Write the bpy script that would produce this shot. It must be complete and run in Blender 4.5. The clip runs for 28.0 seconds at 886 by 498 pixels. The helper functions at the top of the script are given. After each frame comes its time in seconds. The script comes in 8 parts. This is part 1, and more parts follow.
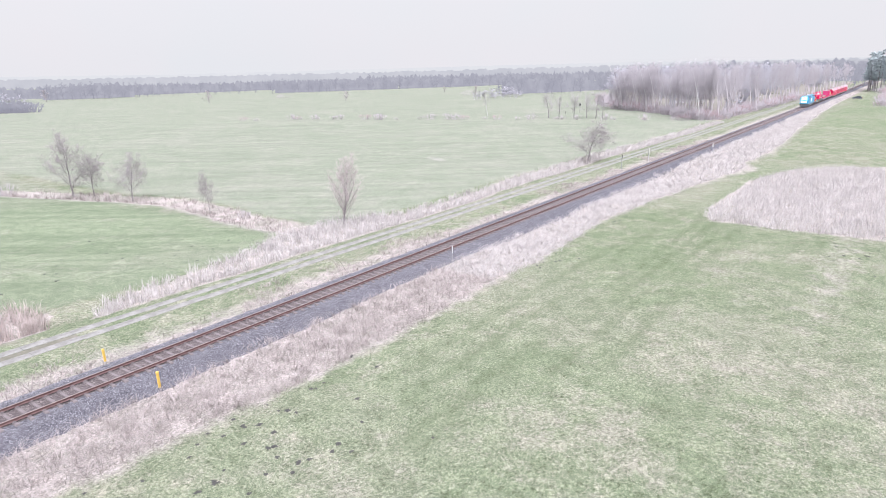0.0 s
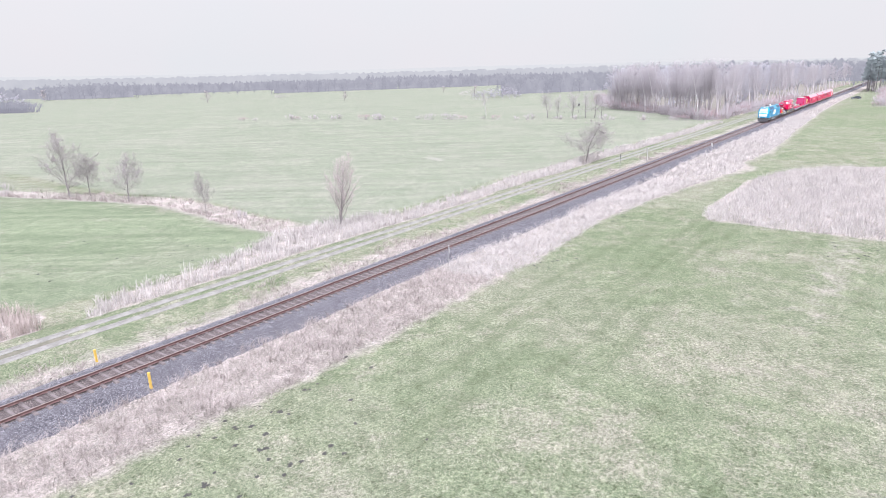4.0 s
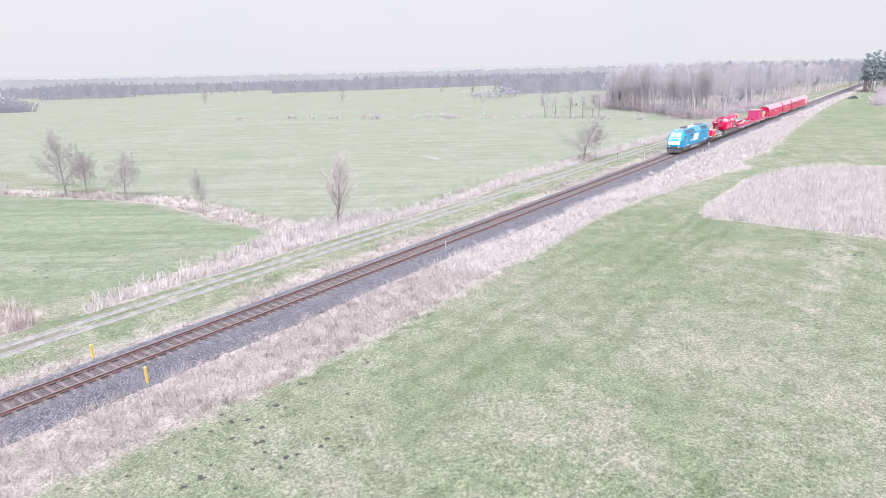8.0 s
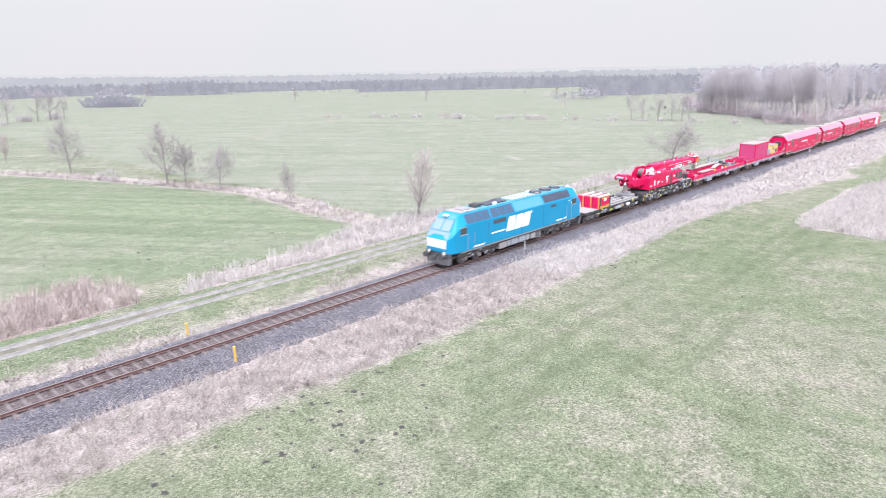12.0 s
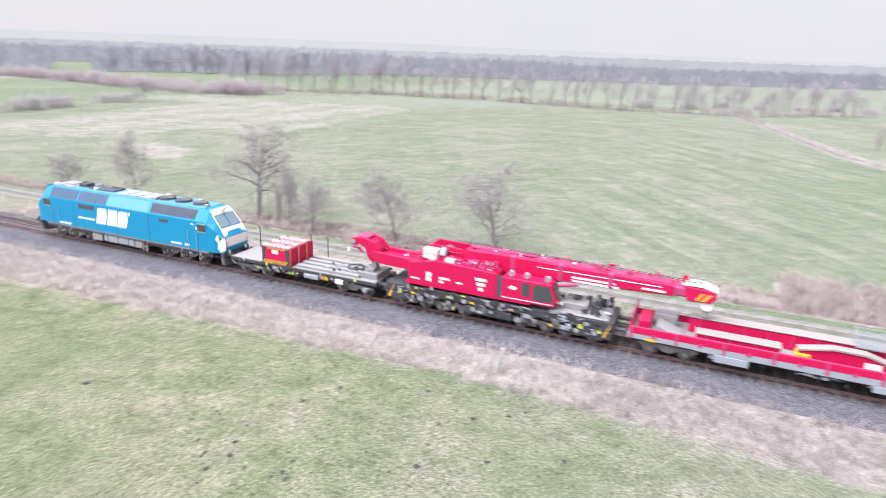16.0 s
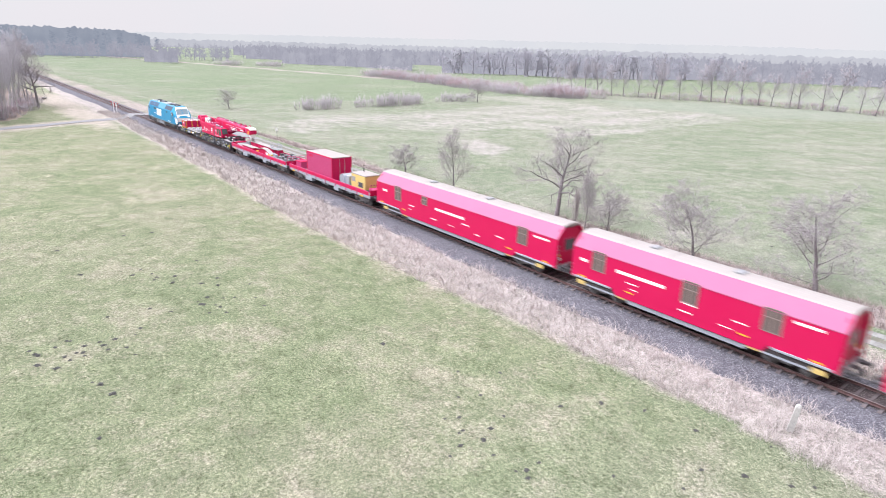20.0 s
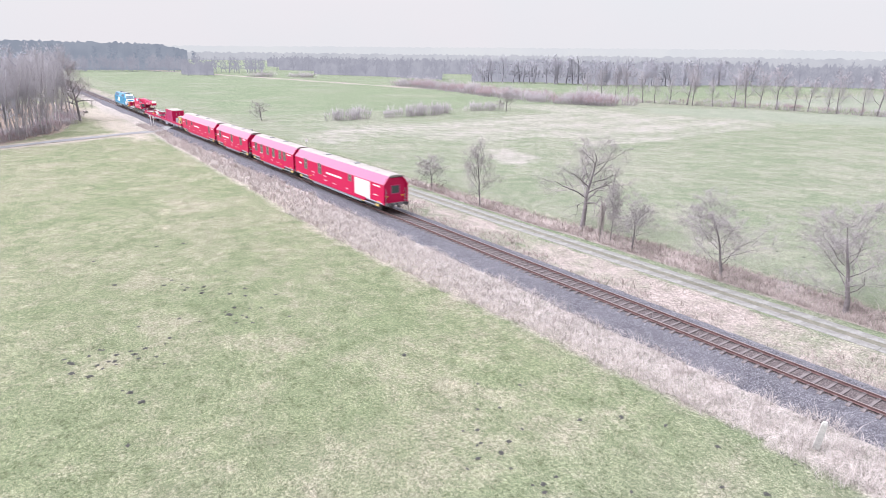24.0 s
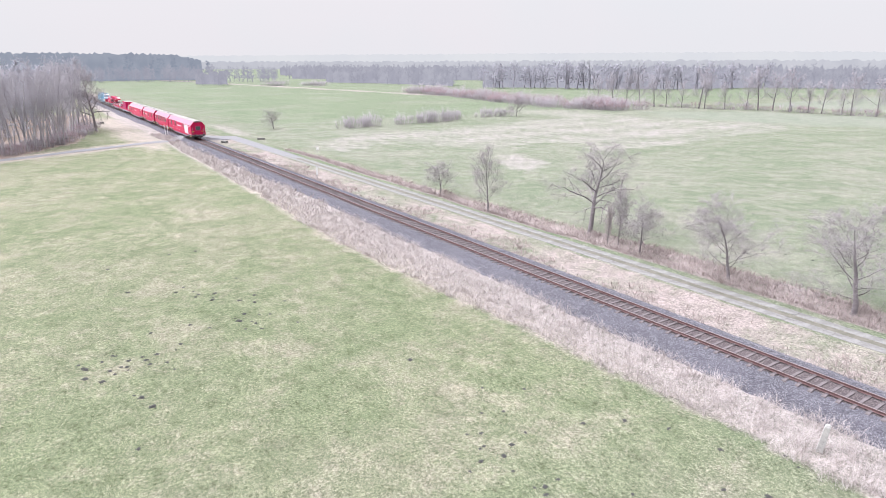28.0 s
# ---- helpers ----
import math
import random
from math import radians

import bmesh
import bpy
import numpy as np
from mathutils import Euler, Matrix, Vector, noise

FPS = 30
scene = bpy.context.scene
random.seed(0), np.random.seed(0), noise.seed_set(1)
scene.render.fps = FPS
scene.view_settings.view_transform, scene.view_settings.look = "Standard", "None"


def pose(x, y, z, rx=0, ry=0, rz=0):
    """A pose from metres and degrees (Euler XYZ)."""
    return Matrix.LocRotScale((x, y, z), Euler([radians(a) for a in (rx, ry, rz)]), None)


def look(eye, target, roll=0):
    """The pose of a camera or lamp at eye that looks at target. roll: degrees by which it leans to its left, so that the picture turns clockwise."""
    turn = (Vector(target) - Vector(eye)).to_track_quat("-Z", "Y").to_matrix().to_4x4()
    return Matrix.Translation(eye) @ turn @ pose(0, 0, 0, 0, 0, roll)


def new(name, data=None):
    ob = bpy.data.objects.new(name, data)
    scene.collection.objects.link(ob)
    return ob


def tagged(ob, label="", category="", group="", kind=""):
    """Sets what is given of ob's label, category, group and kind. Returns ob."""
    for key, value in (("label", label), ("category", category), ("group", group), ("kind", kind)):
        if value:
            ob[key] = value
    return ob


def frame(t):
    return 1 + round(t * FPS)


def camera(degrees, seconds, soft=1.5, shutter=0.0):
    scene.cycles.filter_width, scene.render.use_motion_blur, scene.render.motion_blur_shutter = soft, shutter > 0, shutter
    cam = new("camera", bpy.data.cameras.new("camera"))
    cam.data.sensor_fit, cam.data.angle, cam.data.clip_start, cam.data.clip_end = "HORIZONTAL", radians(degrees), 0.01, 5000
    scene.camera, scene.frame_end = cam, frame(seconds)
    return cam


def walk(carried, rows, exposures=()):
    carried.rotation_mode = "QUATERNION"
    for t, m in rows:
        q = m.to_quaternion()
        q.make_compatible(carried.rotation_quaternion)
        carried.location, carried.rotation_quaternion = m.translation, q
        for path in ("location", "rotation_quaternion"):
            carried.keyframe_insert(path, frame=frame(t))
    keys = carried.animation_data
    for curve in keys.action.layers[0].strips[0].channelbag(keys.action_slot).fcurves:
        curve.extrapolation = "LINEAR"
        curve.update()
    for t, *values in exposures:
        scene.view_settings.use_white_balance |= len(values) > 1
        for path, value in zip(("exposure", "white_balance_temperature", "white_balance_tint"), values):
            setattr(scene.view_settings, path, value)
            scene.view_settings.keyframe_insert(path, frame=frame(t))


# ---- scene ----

EXPOSURE = 2.45
# The camera hangs on a drone beside the line and turns after the train.
cam = camera(71.00, 28.0, soft=0.75, shutter=0.6)
FLIGHT = [  # seconds, x, y, z, yaw, pitch, roll
    (0.0, -0.00, -33.06, 16.20, -53.69, -15.79, 1.25),
    (0.5, 0.02, -33.10, 16.22, -53.66, -15.81, 1.25),
    (1.0, 0.08, -33.13, 16.25, -53.69, -15.80, 1.22),
    (1.5, 0.14, -33.14, 16.24, -53.69, -15.80, 1.23),
    (2.0, 0.22, -33.12, 16.22, -53.67, -15.81, 1.21),
    (2.5, 0.32, -33.08, 16.20, -53.70, -15.79, 1.20),
    (3.0, 0.38, -33.06, 16.16, -53.71, -15.80, 1.23),
    (3.5, 0.41, -33.05, 16.11, -53.73, -15.78, 1.24),
    (5.5, 0.42, -33.12, 15.89, -53.80, -15.75, 1.25),
    (6.0, 0.41, -33.15, 15.85, -53.83, -15.74, 1.19),
    (6.5, 0.41, -33.18, 15.81, -53.86, -15.74, 1.20),
    (7.0, 0.39, -33.21, 15.79, -53.91, -15.75, 1.21),
    (7.5, 0.37, -33.21, 15.77, -53.94, -15.75, 1.20),
    (8.0, 0.34, -33.20, 15.76, -53.95, -15.74, 1.20),
    (8.5, 0.31, -33.18, 15.76, -53.96, -15.75, 1.19),
    (9.0, 0.26, -33.18, 15.74, -54.02, -15.75, 1.18),
    (9.5, 0.23, -33.18, 15.72, -54.04, -15.74, 1.16),
    (10.0, 0.20, -33.16, 15.71, -54.05, -15.74, 1.20),
    (10.5, 0.18, -33.15, 15.68, -53.98, -15.75, 1.22),
    (11.0, 0.16, -33.14, 15.65, -52.30, -15.69, 1.06),
    (11.5, 0.11, -33.14, 15.60, -49.77, -15.64, 0.95),
    (12.0, 0.04, -33.15, 15.57, -46.54, -15.56, 0.73),
    (12.5, -0.01, -33.15, 15.56, -43.36, -15.55, 0.63),
    (13.0, -0.06, -33.16, 15.55, -37.73, -15.50, 0.29),
    (13.5, -0.07, -33.17, 15.56, -29.29, -15.58, -0.20),
    (15.5, 0.26, -33.30, 15.75, 13.80, -16.66, -1.94),
    (16.0, 0.30, -33.30, 15.78, 23.75, -17.22, -1.80),
    (16.5, 0.31, -33.24, 15.78, 31.31, -17.41, -2.03),
    (17.0, 0.33, -33.16, 15.79, 37.11, -17.58, -2.00),
    (17.5, 0.38, -33.02, 15.82, 44.32, -17.79, -1.98),
    (18.0, 0.45, -32.89, 15.85, 46.21, -17.81, -1.93),
    (18.5, 0.55, -32.77, 15.89, 47.32, -17.79, -1.79),
    (19.0, 0.68, -32.69, 15.91, 48.62, -17.78, -1.72),
    (19.5, 0.82, -32.60, 15.91, 50.58, -17.75, -1.71),
    (20.0, 0.91, -32.55, 15.91, 52.26, -17.73, -1.60),
    (20.5, 0.94, -32.52, 15.92, 53.12, -17.68, -1.53),
    (21.0, 0.94, -32.50, 15.95, 53.62, -17.58, -1.41),
    (21.5, 0.97, -32.49, 16.00, 53.95, -17.50, -1.31),
    (23.5, 1.30, -32.29, 16.21, 54.81, -17.15, -0.88),
    (24.0, 1.39, -32.23, 16.24, 54.94, -17.06, -0.76),
    (24.5, 1.48, -32.17, 16.24, 55.07, -16.99, -0.65),
    (25.0, 1.59, -32.13, 16.25, 55.25, -16.88, -0.57),
    (25.5, 1.66, -32.10, 16.27, 55.38, -16.80, -0.45),
    (26.0, 1.75, -32.09, 16.28, 55.49, -16.72, -0.36),
    (26.5, 1.84, -32.08, 16.29, 55.62, -16.68, -0.25),
    (27.0, 1.90, -32.07, 16.30, 55.72, -16.61, -0.13),
    (27.5, 1.96, -32.07, 16.32, 55.82, -16.56, -0.01),
    (28.0, 2.01, -32.07, 16.36, 55.97, -16.52, -0.00),
]
walk(cam, [(t, pose(x, y, z, 90 + p, r, yaw)) for t, x, y, z, yaw, p, r in FLIGHT],
     exposures=[(0.0, EXPOSURE), (28.0, EXPOSURE)])

# Where the locomotive's front end is along the track, second by second.
TRAIN = [
    (0, 274.99),
    (1, 255.81),
    (2, 236.44),
    (3, 216.91),
    (4, 197.20),
    (5, 177.34),
    (6, 157.33),
    (7, 137.17),
    (8, 116.87),
    (9, 96.44),
    (10, 75.87),
    (11, 54.92),
    (12, 34.16),
    (13, 13.36),
    (14, -7.49),
    (15, -28.44),
    (16, -49.47),
    (17, -70.80),
    (18, -92.20),
    (19, -113.67),
    (20, -135.25),
    (21, -156.89),
    (22, -178.52),
    (23, -200.12),
    (24, -221.76),
    (25, -243.41),
    (26, -265.07),
    (27, -286.78),
    (28, -308.53),
]

# ---- overcast winter daylight ----
world = bpy.data.worlds.new("overcast_sky")
scene.world = world
world.use_nodes = True
wn, wl = world.node_tree.nodes, world.node_tree.links
wn.clear()
sky = wn.new("ShaderNodeTexSky")
sky.sky_type, sky.sun_disc = "NISHITA", False
sky.sun_elevation, sky.sun_rotation = radians(38), radians(200)
sky.air_density, sky.dust_density, sky.ozone_density = 1.0, 6.0, 1.0
cloud = wn.new("ShaderNodeTexNoise")
cloud.inputs["Scale"].default_value, cloud.inputs["Detail"].default_value = 2.1, 4.0
cramp = wn.new("ShaderNodeValToRGB")
cramp.color_ramp.elements[0].position, cramp.color_ramp.elements[0].color = 0.36, (0.985, 1.0, 1.062, 1)
cramp.color_ramp.elements[1].position, cramp.color_ramp.elements[1].color = 0.56, (1.028, 1.0, 1.062, 1)
wmix = wn.new("ShaderNodeMix")
wmix.data_type = "RGBA"
wmix.inputs[0].default_value = 0.985
wback = wn.new("ShaderNodeBackground")
wout = wn.new("ShaderNodeOutputWorld")
wl.new(cloud.outputs["Fac"], cramp.inputs["Fac"])
wl.new(sky.outputs["Color"], wmix.inputs[6])
wl.new(cramp.outputs["Color"], wmix.inputs[7])
wl.new(wmix.outputs[2], wback.inputs["Color"])
wback.inputs["Strength"].default_value = 0.15
wl.new(wback.outputs["Background"], wout.inputs["Surface"])
sun = new("sun", bpy.data.lights.new("sun", "SUN"))
sun.data.energy, sun.data.angle, sun.data.color = 1.5, radians(70), (1.0, 0.985, 1.09)
sun.matrix_world = look((0, 0, 60), (25, 22, 0))

# ---- materials ----


def ramp(nt, stops):
    r = nt.nodes.new("ShaderNodeValToRGB")
    e = r.color_ramp.elements
    while len(e) < len(stops):
        e.new(0.5)
    for i, (p, c) in enumerate(stops):
        e[i].position, e[i].color = p, (c[0], c[1], c[2], 1)
    return r


def noise_tex(nt, vec, scale, detail=4.0, rough=0.6, dist=0.0):
    n = nt.nodes.new("ShaderNodeTexNoise")
    n.inputs["Scale"].default_value, n.inputs["Detail"].default_value = scale, detail
    n.inputs["Roughness"].default_value, n.inputs["Distortion"].default_value = rough, dist
    nt.links.new(vec, n.inputs["Vector"])
    return n.outputs["Fac"]


def mixed(nt, fac, a, b, mode="MIX"):
    m = nt.nodes.new("ShaderNodeMix")
    m.data_type, m.blend_type = "RGBA", mode
    for sock, v in ((m.inputs[0], fac), (m.inputs[6], a), (m.inputs[7], b)):
        if isinstance(v, (int, float)):
            sock.default_value = v
        elif isinstance(v, tuple):
            sock.default_value = (*v[:3], 1)
        else:
            nt.links.new(v, sock)
    return m.outputs[2]


def sums(nt, op, a, b, clamp=False):
    m = nt.nodes.new("ShaderNodeMath")
    m.operation, m.use_clamp = op, clamp
    for sock, v in ((m.inputs[0], a), (m.inputs[1], b)):
        if isinstance(v, (int, float)):
            sock.default_value = v
        else:
            nt.links.new(v, sock)
    return m.outputs[0]


def step_ramp(nt, v, lo, hi):
    m = nt.nodes.new("ShaderNodeMapRange")
    m.interpolation_type = "SMOOTHSTEP"
    m.inputs["From Min"].default_value, m.inputs["From Max"].default_value = lo, hi
    nt.links.new(v, m.inputs["Value"])
    return m.outputs["Result"]


def start(name):
    m = bpy.data.materials.new(name)
    m.use_nodes = True
    nt = m.node_tree
    return m, nt, nt.nodes["Principled BSDF"], nt.nodes.new("ShaderNodeTexCoord").outputs["Object"]


def finish(nt, bs, col, rough, metal=0.0, bump=None, height=0.02, strength=0.5, spec=0.4):
    if isinstance(col, tuple):
        bs.inputs["Base Color"].default_value = (*col[:3], 1)
    else:
        nt.links.new(col, bs.inputs["Base Color"])
    bs.inputs["Roughness"].default_value, bs.inputs["Metallic"].default_value = rough, metal
    bs.inputs["Specular IOR Level"].default_value = spec
    if bump is not None:
        b = nt.nodes.new("ShaderNodeBump")
        b.inputs["Strength"].default_value, b.inputs["Distance"].default_value = strength, height
        nt.links.new(bump, b.inputs["Height"])
        nt.links.new(b.outputs["Normal"], bs.inputs["Normal"])


def paint(name, col, dirt=(0.16, 0.13, 0.11), amount=0.25, rough=0.4, metal=0.0, scale=1.0, spec=0.4):
    """Painted or plain surface: a base colour, large soft fading and small dirt specks."""
    m, nt, bs, co = start(name)
    big, small = noise_tex(nt, co, 0.7 * scale, 3), noise_tex(nt, co, 14 * scale, 5, 0.7)
    fade = mixed(nt, sums(nt, "MULTIPLY", big, 0.35), col, tuple(min(1, c * 1.25 + 0.02) for c in col))
    spots = step_ramp(nt, sums(nt, "MULTIPLY", sums(nt, "ADD", big, small), 0.5), 0.52, 0.72)
    finish(nt, bs, mixed(nt, sums(nt, "MULTIPLY", spots, amount), fade, dirt), rough, metal, small, 0.004, 0.25, spec)
    return m


def grain(name, a, b, scale, rough=0.85, height=0.02, fine=6.0, c=None, strength=0.6):
    """Rough natural surface: two colours in noise at two scales, with relief."""
    m, nt, bs, co = start(name)
    n1, n2 = noise_tex(nt, co, scale, 5, 0.65), noise_tex(nt, co, scale * fine, 4, 0.7)
    col = mixed(nt, step_ramp(nt, n1, 0.35, 0.65), a, b)
    col = mixed(nt, step_ramp(nt, n2, 0.5, 0.75), col, c or tuple(x * 0.6 for x in a))
    finish(nt, bs, col, rough, 0.0, n2, height, strength, 0.25)
    return m


def pebbles(name, dark, mid, light):
    """Crushed stone: cells of one stone each, from dark to pale, with shade painted into the gaps."""
    m, nt, bs, co = start(name)
    cell = nt.nodes.new("ShaderNodeTexVoronoi")
    cell.inputs["Scale"].default_value = 21.0
    nt.links.new(co, cell.inputs["Vector"])
    tone = nt.nodes.new("ShaderNodeSeparateColor")
    nt.links.new(cell.outputs["Color"], tone.inputs["Color"])
    col = ramp_out(nt, tone.outputs["Red"], [(0.0, dark), (0.55, mid), (1.0, light)])
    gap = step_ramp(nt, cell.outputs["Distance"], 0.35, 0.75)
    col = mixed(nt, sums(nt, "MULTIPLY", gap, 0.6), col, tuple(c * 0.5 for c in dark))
    big = noise_tex(nt, co, 0.6, 5, 0.65)
    col = mixed(nt, sums(nt, "MULTIPLY", step_ramp(nt, big, 0.4, 0.7), 0.35), col, tuple(c * 1.15 for c in mid))
    finish(nt, bs, col, 0.9, 0.0, sums(nt, "SUBTRACT", 1.0, cell.outputs["Distance"]), 0.05, 0.7, 0.25)
    return m


def stems(name, a, b, rough=0.9, scale=0.5, soft=0.0):
    """Blades and twigs: colour shifts from piece to piece and with place; soft: fine twigs take light from all above."""
    m, nt, bs, co = start(name)
    isl = nt.nodes.new("ShaderNodeNewGeometry").outputs["Random Per Island"]
    n = noise_tex(nt, co, scale, 3)
    f = sums(nt, "ADD", sums(nt, "MULTIPLY", isl, 0.6), sums(nt, "MULTIPLY", step_ramp(nt, n, 0.3, 0.7), 0.4))
    finish(nt, bs, mixed(nt, f, a, b), rough, spec=0.15 if not soft else 0.0)
    if soft:
        vm = nt.nodes.new("ShaderNodeMix")
        vm.data_type = "VECTOR"
        vm.inputs[0].default_value = soft
        nt.links.new(nt.nodes.new("ShaderNodeNewGeometry").outputs["Normal"], vm.inputs[4])
        vm.inputs[5].default_value = (0, 0, 1)
        un = nt.nodes.new("ShaderNodeVectorMath")
        un.operation = "NORMALIZE"
        nt.links.new(vm.outputs[1], un.inputs[0])
        nt.links.new(un.outputs[0], bs.inputs["Normal"])
    return m


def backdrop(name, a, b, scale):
    """Hazy far distance: the surface itself glows at the sky's strength, painting in the air light."""
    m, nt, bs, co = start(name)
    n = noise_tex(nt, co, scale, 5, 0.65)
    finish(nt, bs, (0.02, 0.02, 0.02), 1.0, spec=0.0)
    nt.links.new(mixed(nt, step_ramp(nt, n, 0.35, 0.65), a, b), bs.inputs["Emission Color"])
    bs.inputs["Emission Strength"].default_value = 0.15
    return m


def ground_material():
    m, nt, bs, co = start("meadow_ground")
    zone = nt.nodes.new("ShaderNodeAttribute")
    zone.attribute_name = "zone"
    sep = nt.nodes.new("ShaderNodeSeparateColor")
    nt.links.new(zone.outputs["Color"], sep.inputs["Color"])
    dry, lush, dead = sep.outputs["Red"], sep.outputs["Green"], sep.outputs["Blue"]
    big = noise_tex(nt, co, 0.035, 5, 0.6)
    mid = noise_tex(nt, co, 0.16, 6, 0.65, 0.6)
    mid2 = noise_tex(nt, co, 0.55, 6, 0.7, 0.4)
    small = noise_tex(nt, co, 2.6, 6, 0.75)
    fine = noise_tex(nt, co, 24.0, 3, 0.8)
    speck = noise_tex(nt, co, 7.0, 5, 0.8, 0.5)
    green = mixed(nt, step_ramp(nt, mid, 0.35, 0.65), G_GRASS, G_GRASS2)
    green = mixed(nt, step_ramp(nt, fine, 0.42, 0.7), green, G_LIGHT)
    green = mixed(nt, sums(nt, "MULTIPLY", lush, 0.38), green, mixed(nt, step_ramp(nt, small, 0.3, 0.7), G_LUSH, G_LUSH2))
    # bleached straw showing through, in patches of two sizes
    patch = sums(nt, "ADD", sums(nt, "MULTIPLY", mid, 0.55), sums(nt, "MULTIPLY", mid2, 0.45))
    patch = sums(nt, "ADD", patch, sums(nt, "ADD", sums(nt, "MULTIPLY", sums(nt, "SUBTRACT", small, 0.5), 0.42), sums(nt, "MULTIPLY", sums(nt, "SUBTRACT", speck, 0.5), 0.32)))
    patch = sums(nt, "SUBTRACT", patch, sums(nt, "MULTIPLY", lush, 0.10))
    straw = mixed(nt, step_ramp(nt, fine, 0.35, 0.7), G_STRAW, G_STRAW2)
    col = mixed(nt, sums(nt, "MULTIPLY", step_ramp(nt, patch, 0.44, 0.67), 0.56), green, straw)
    col = mixed(nt, sums(nt, "MULTIPLY", step_ramp(nt, big, 0.45, 0.7), 0.3), col, straw)
    edge = sums(nt, "ADD", dry, sums(nt, "MULTIPLY", sums(nt, "SUBTRACT", mid2, 0.5), 0.9))
    col = mixed(nt, sums(nt, "MULTIPLY", step_ramp(nt, edge, 0.3, 0.75), 0.92), col, mixed(nt, step_ramp(nt, small, 0.3, 0.7), G_STRAW2, G_REED))
    edge = sums(nt, "ADD", dead, sums(nt, "MULTIPLY", sums(nt, "SUBTRACT", mid2, 0.5), 0.9))
    col = mixed(nt, sums(nt, "MULTIPLY", step_ramp(nt, edge, 0.3, 0.75), 0.92), col, mixed(nt, step_ramp(nt, small, 0.3, 0.7), G_DEAD, G_DEAD2))
    # mowing swaths of the wide fields beyond the line, laid across the camera's views
    spot = nt.nodes.new("ShaderNodeSeparateXYZ")
    nt.links.new(co, spot.inputs[0])
    px, py = spot.outputs["X"], spot.outputs["Y"]
    swath = []
    for a, b in ((0.809, 0.588), (-0.819, 0.574)):
        lane = nt.nodes.new("ShaderNodeCombineXYZ")
        nt.links.new(sums(nt, "MULTIPLY", sums(nt, "ADD", sums(nt, "MULTIPLY", px, a), sums(nt, "MULTIPLY", py, b)), 0.42), lane.inputs[0])
        nt.links.new(sums(nt, "MULTIPLY", sums(nt, "SUBTRACT", sums(nt, "MULTIPLY", px, b), sums(nt, "MULTIPLY", py, a)), 0.022), lane.inputs[1])
        swath.append(ramp_out(nt, noise_tex(nt, lane.outputs[0], 1.0, 3, 0.6), [(0.38, (0.80, 0.83, 0.79)), (0.5, (1.0, 1.0, 1.0)), (0.62, (1.14, 1.12, 1.14))]))
    lanes = mixed(nt, step_ramp(nt, px, -25.0, 0.0), mixed(nt, 0.62, swath[1], (1.0, 1.0, 1.0)), swath[0])
    col = mixed(nt, step_ramp(nt, py, 14.0, 24.0), col, mixed(nt, 1.0, col, lanes, "MULTIPLY"))
    # leaf litter under the woods
    col = mixed(nt, step_ramp(nt, dead, 1.1, 1.6), col, mixed(nt, step_ramp(nt, small, 0.3, 0.7), (0.19, 0.155, 0.147), (0.255, 0.212, 0.202)))
    # blade-scale mottling, tussock-scale light and shade painted into the sward's colour, and swaths
    tone = sums(nt, "ADD", sums(nt, "MULTIPLY", fine, 0.42), sums(nt, "MULTIPLY", speck, 0.58))
    col = mixed(nt, 1.0, col, ramp_out(nt, tone, [(0.39, (0.30, 0.31, 0.27)), (0.50, (0.95, 0.95, 0.95)), (0.61, (1.72, 1.69, 1.68))]), "MULTIPLY")
    sward = noise_tex(nt, co, 0.7, 9, 0.76, 0.2)
    col = mixed(nt, 1.0, col, ramp_out(nt, sward, [(0.38, (0.77, 0.79, 0.75)), (0.5, (1.0, 1.0, 1.0)), (0.62, (1.18, 1.15, 1.16))]), "MULTIPLY")
    # paler plots, mainly distance haze painted into the colour
    haze_plot = nt.nodes.new("ShaderNodeAttribute")
    haze_plot.attribute_name = "haze_plot"
    col = mixed(nt, sums(nt, "MULTIPLY", haze_plot.outputs["Fac"], 0.5), col, mixed(nt, step_ramp(nt, small, 0.3, 0.7), (0.190, 0.215, 0.178), (0.265, 0.280, 0.250)))
    # yellower sward of the meadow on the west side
    place = nt.nodes.new("ShaderNodeSeparateXYZ")
    nt.links.new(co, place.inputs[0])
    west = sums(nt, "MULTIPLY", step_ramp(nt, sums(nt, "MULTIPLY", place.outputs["X"], -1.0), -15.0, 25.0), step_ramp(nt, sums(nt, "MULTIPLY", place.outputs["Y"], -1.0), 3.0, 9.0))
    col = mixed(nt, west, col, mixed(nt, 1.0, col, (1.035, 1.01, 0.92), "MULTIPLY"))
    # flattened darker grass in the wheel tracks
    track = sums(nt, "MULTIPLY", zone.outputs["Alpha"], step_ramp(nt, mid2, 0.25, 0.6))
    col = mixed(nt, sums(nt, "MULTIPLY", track, 0.55), col, (0.085, 0.108, 0.062))
    finish(nt, bs, col, 0.95, 0.0, sums(nt, "ADD", fine, sums(nt, "MULTIPLY", small, 2.0)), 0.05, 0.55, 0.1)
    return m


def ramp_out(nt, v, stops):
    r = ramp(nt, stops)
    nt.links.new(v, r.inputs["Fac"])
    return r.outputs["Color"]


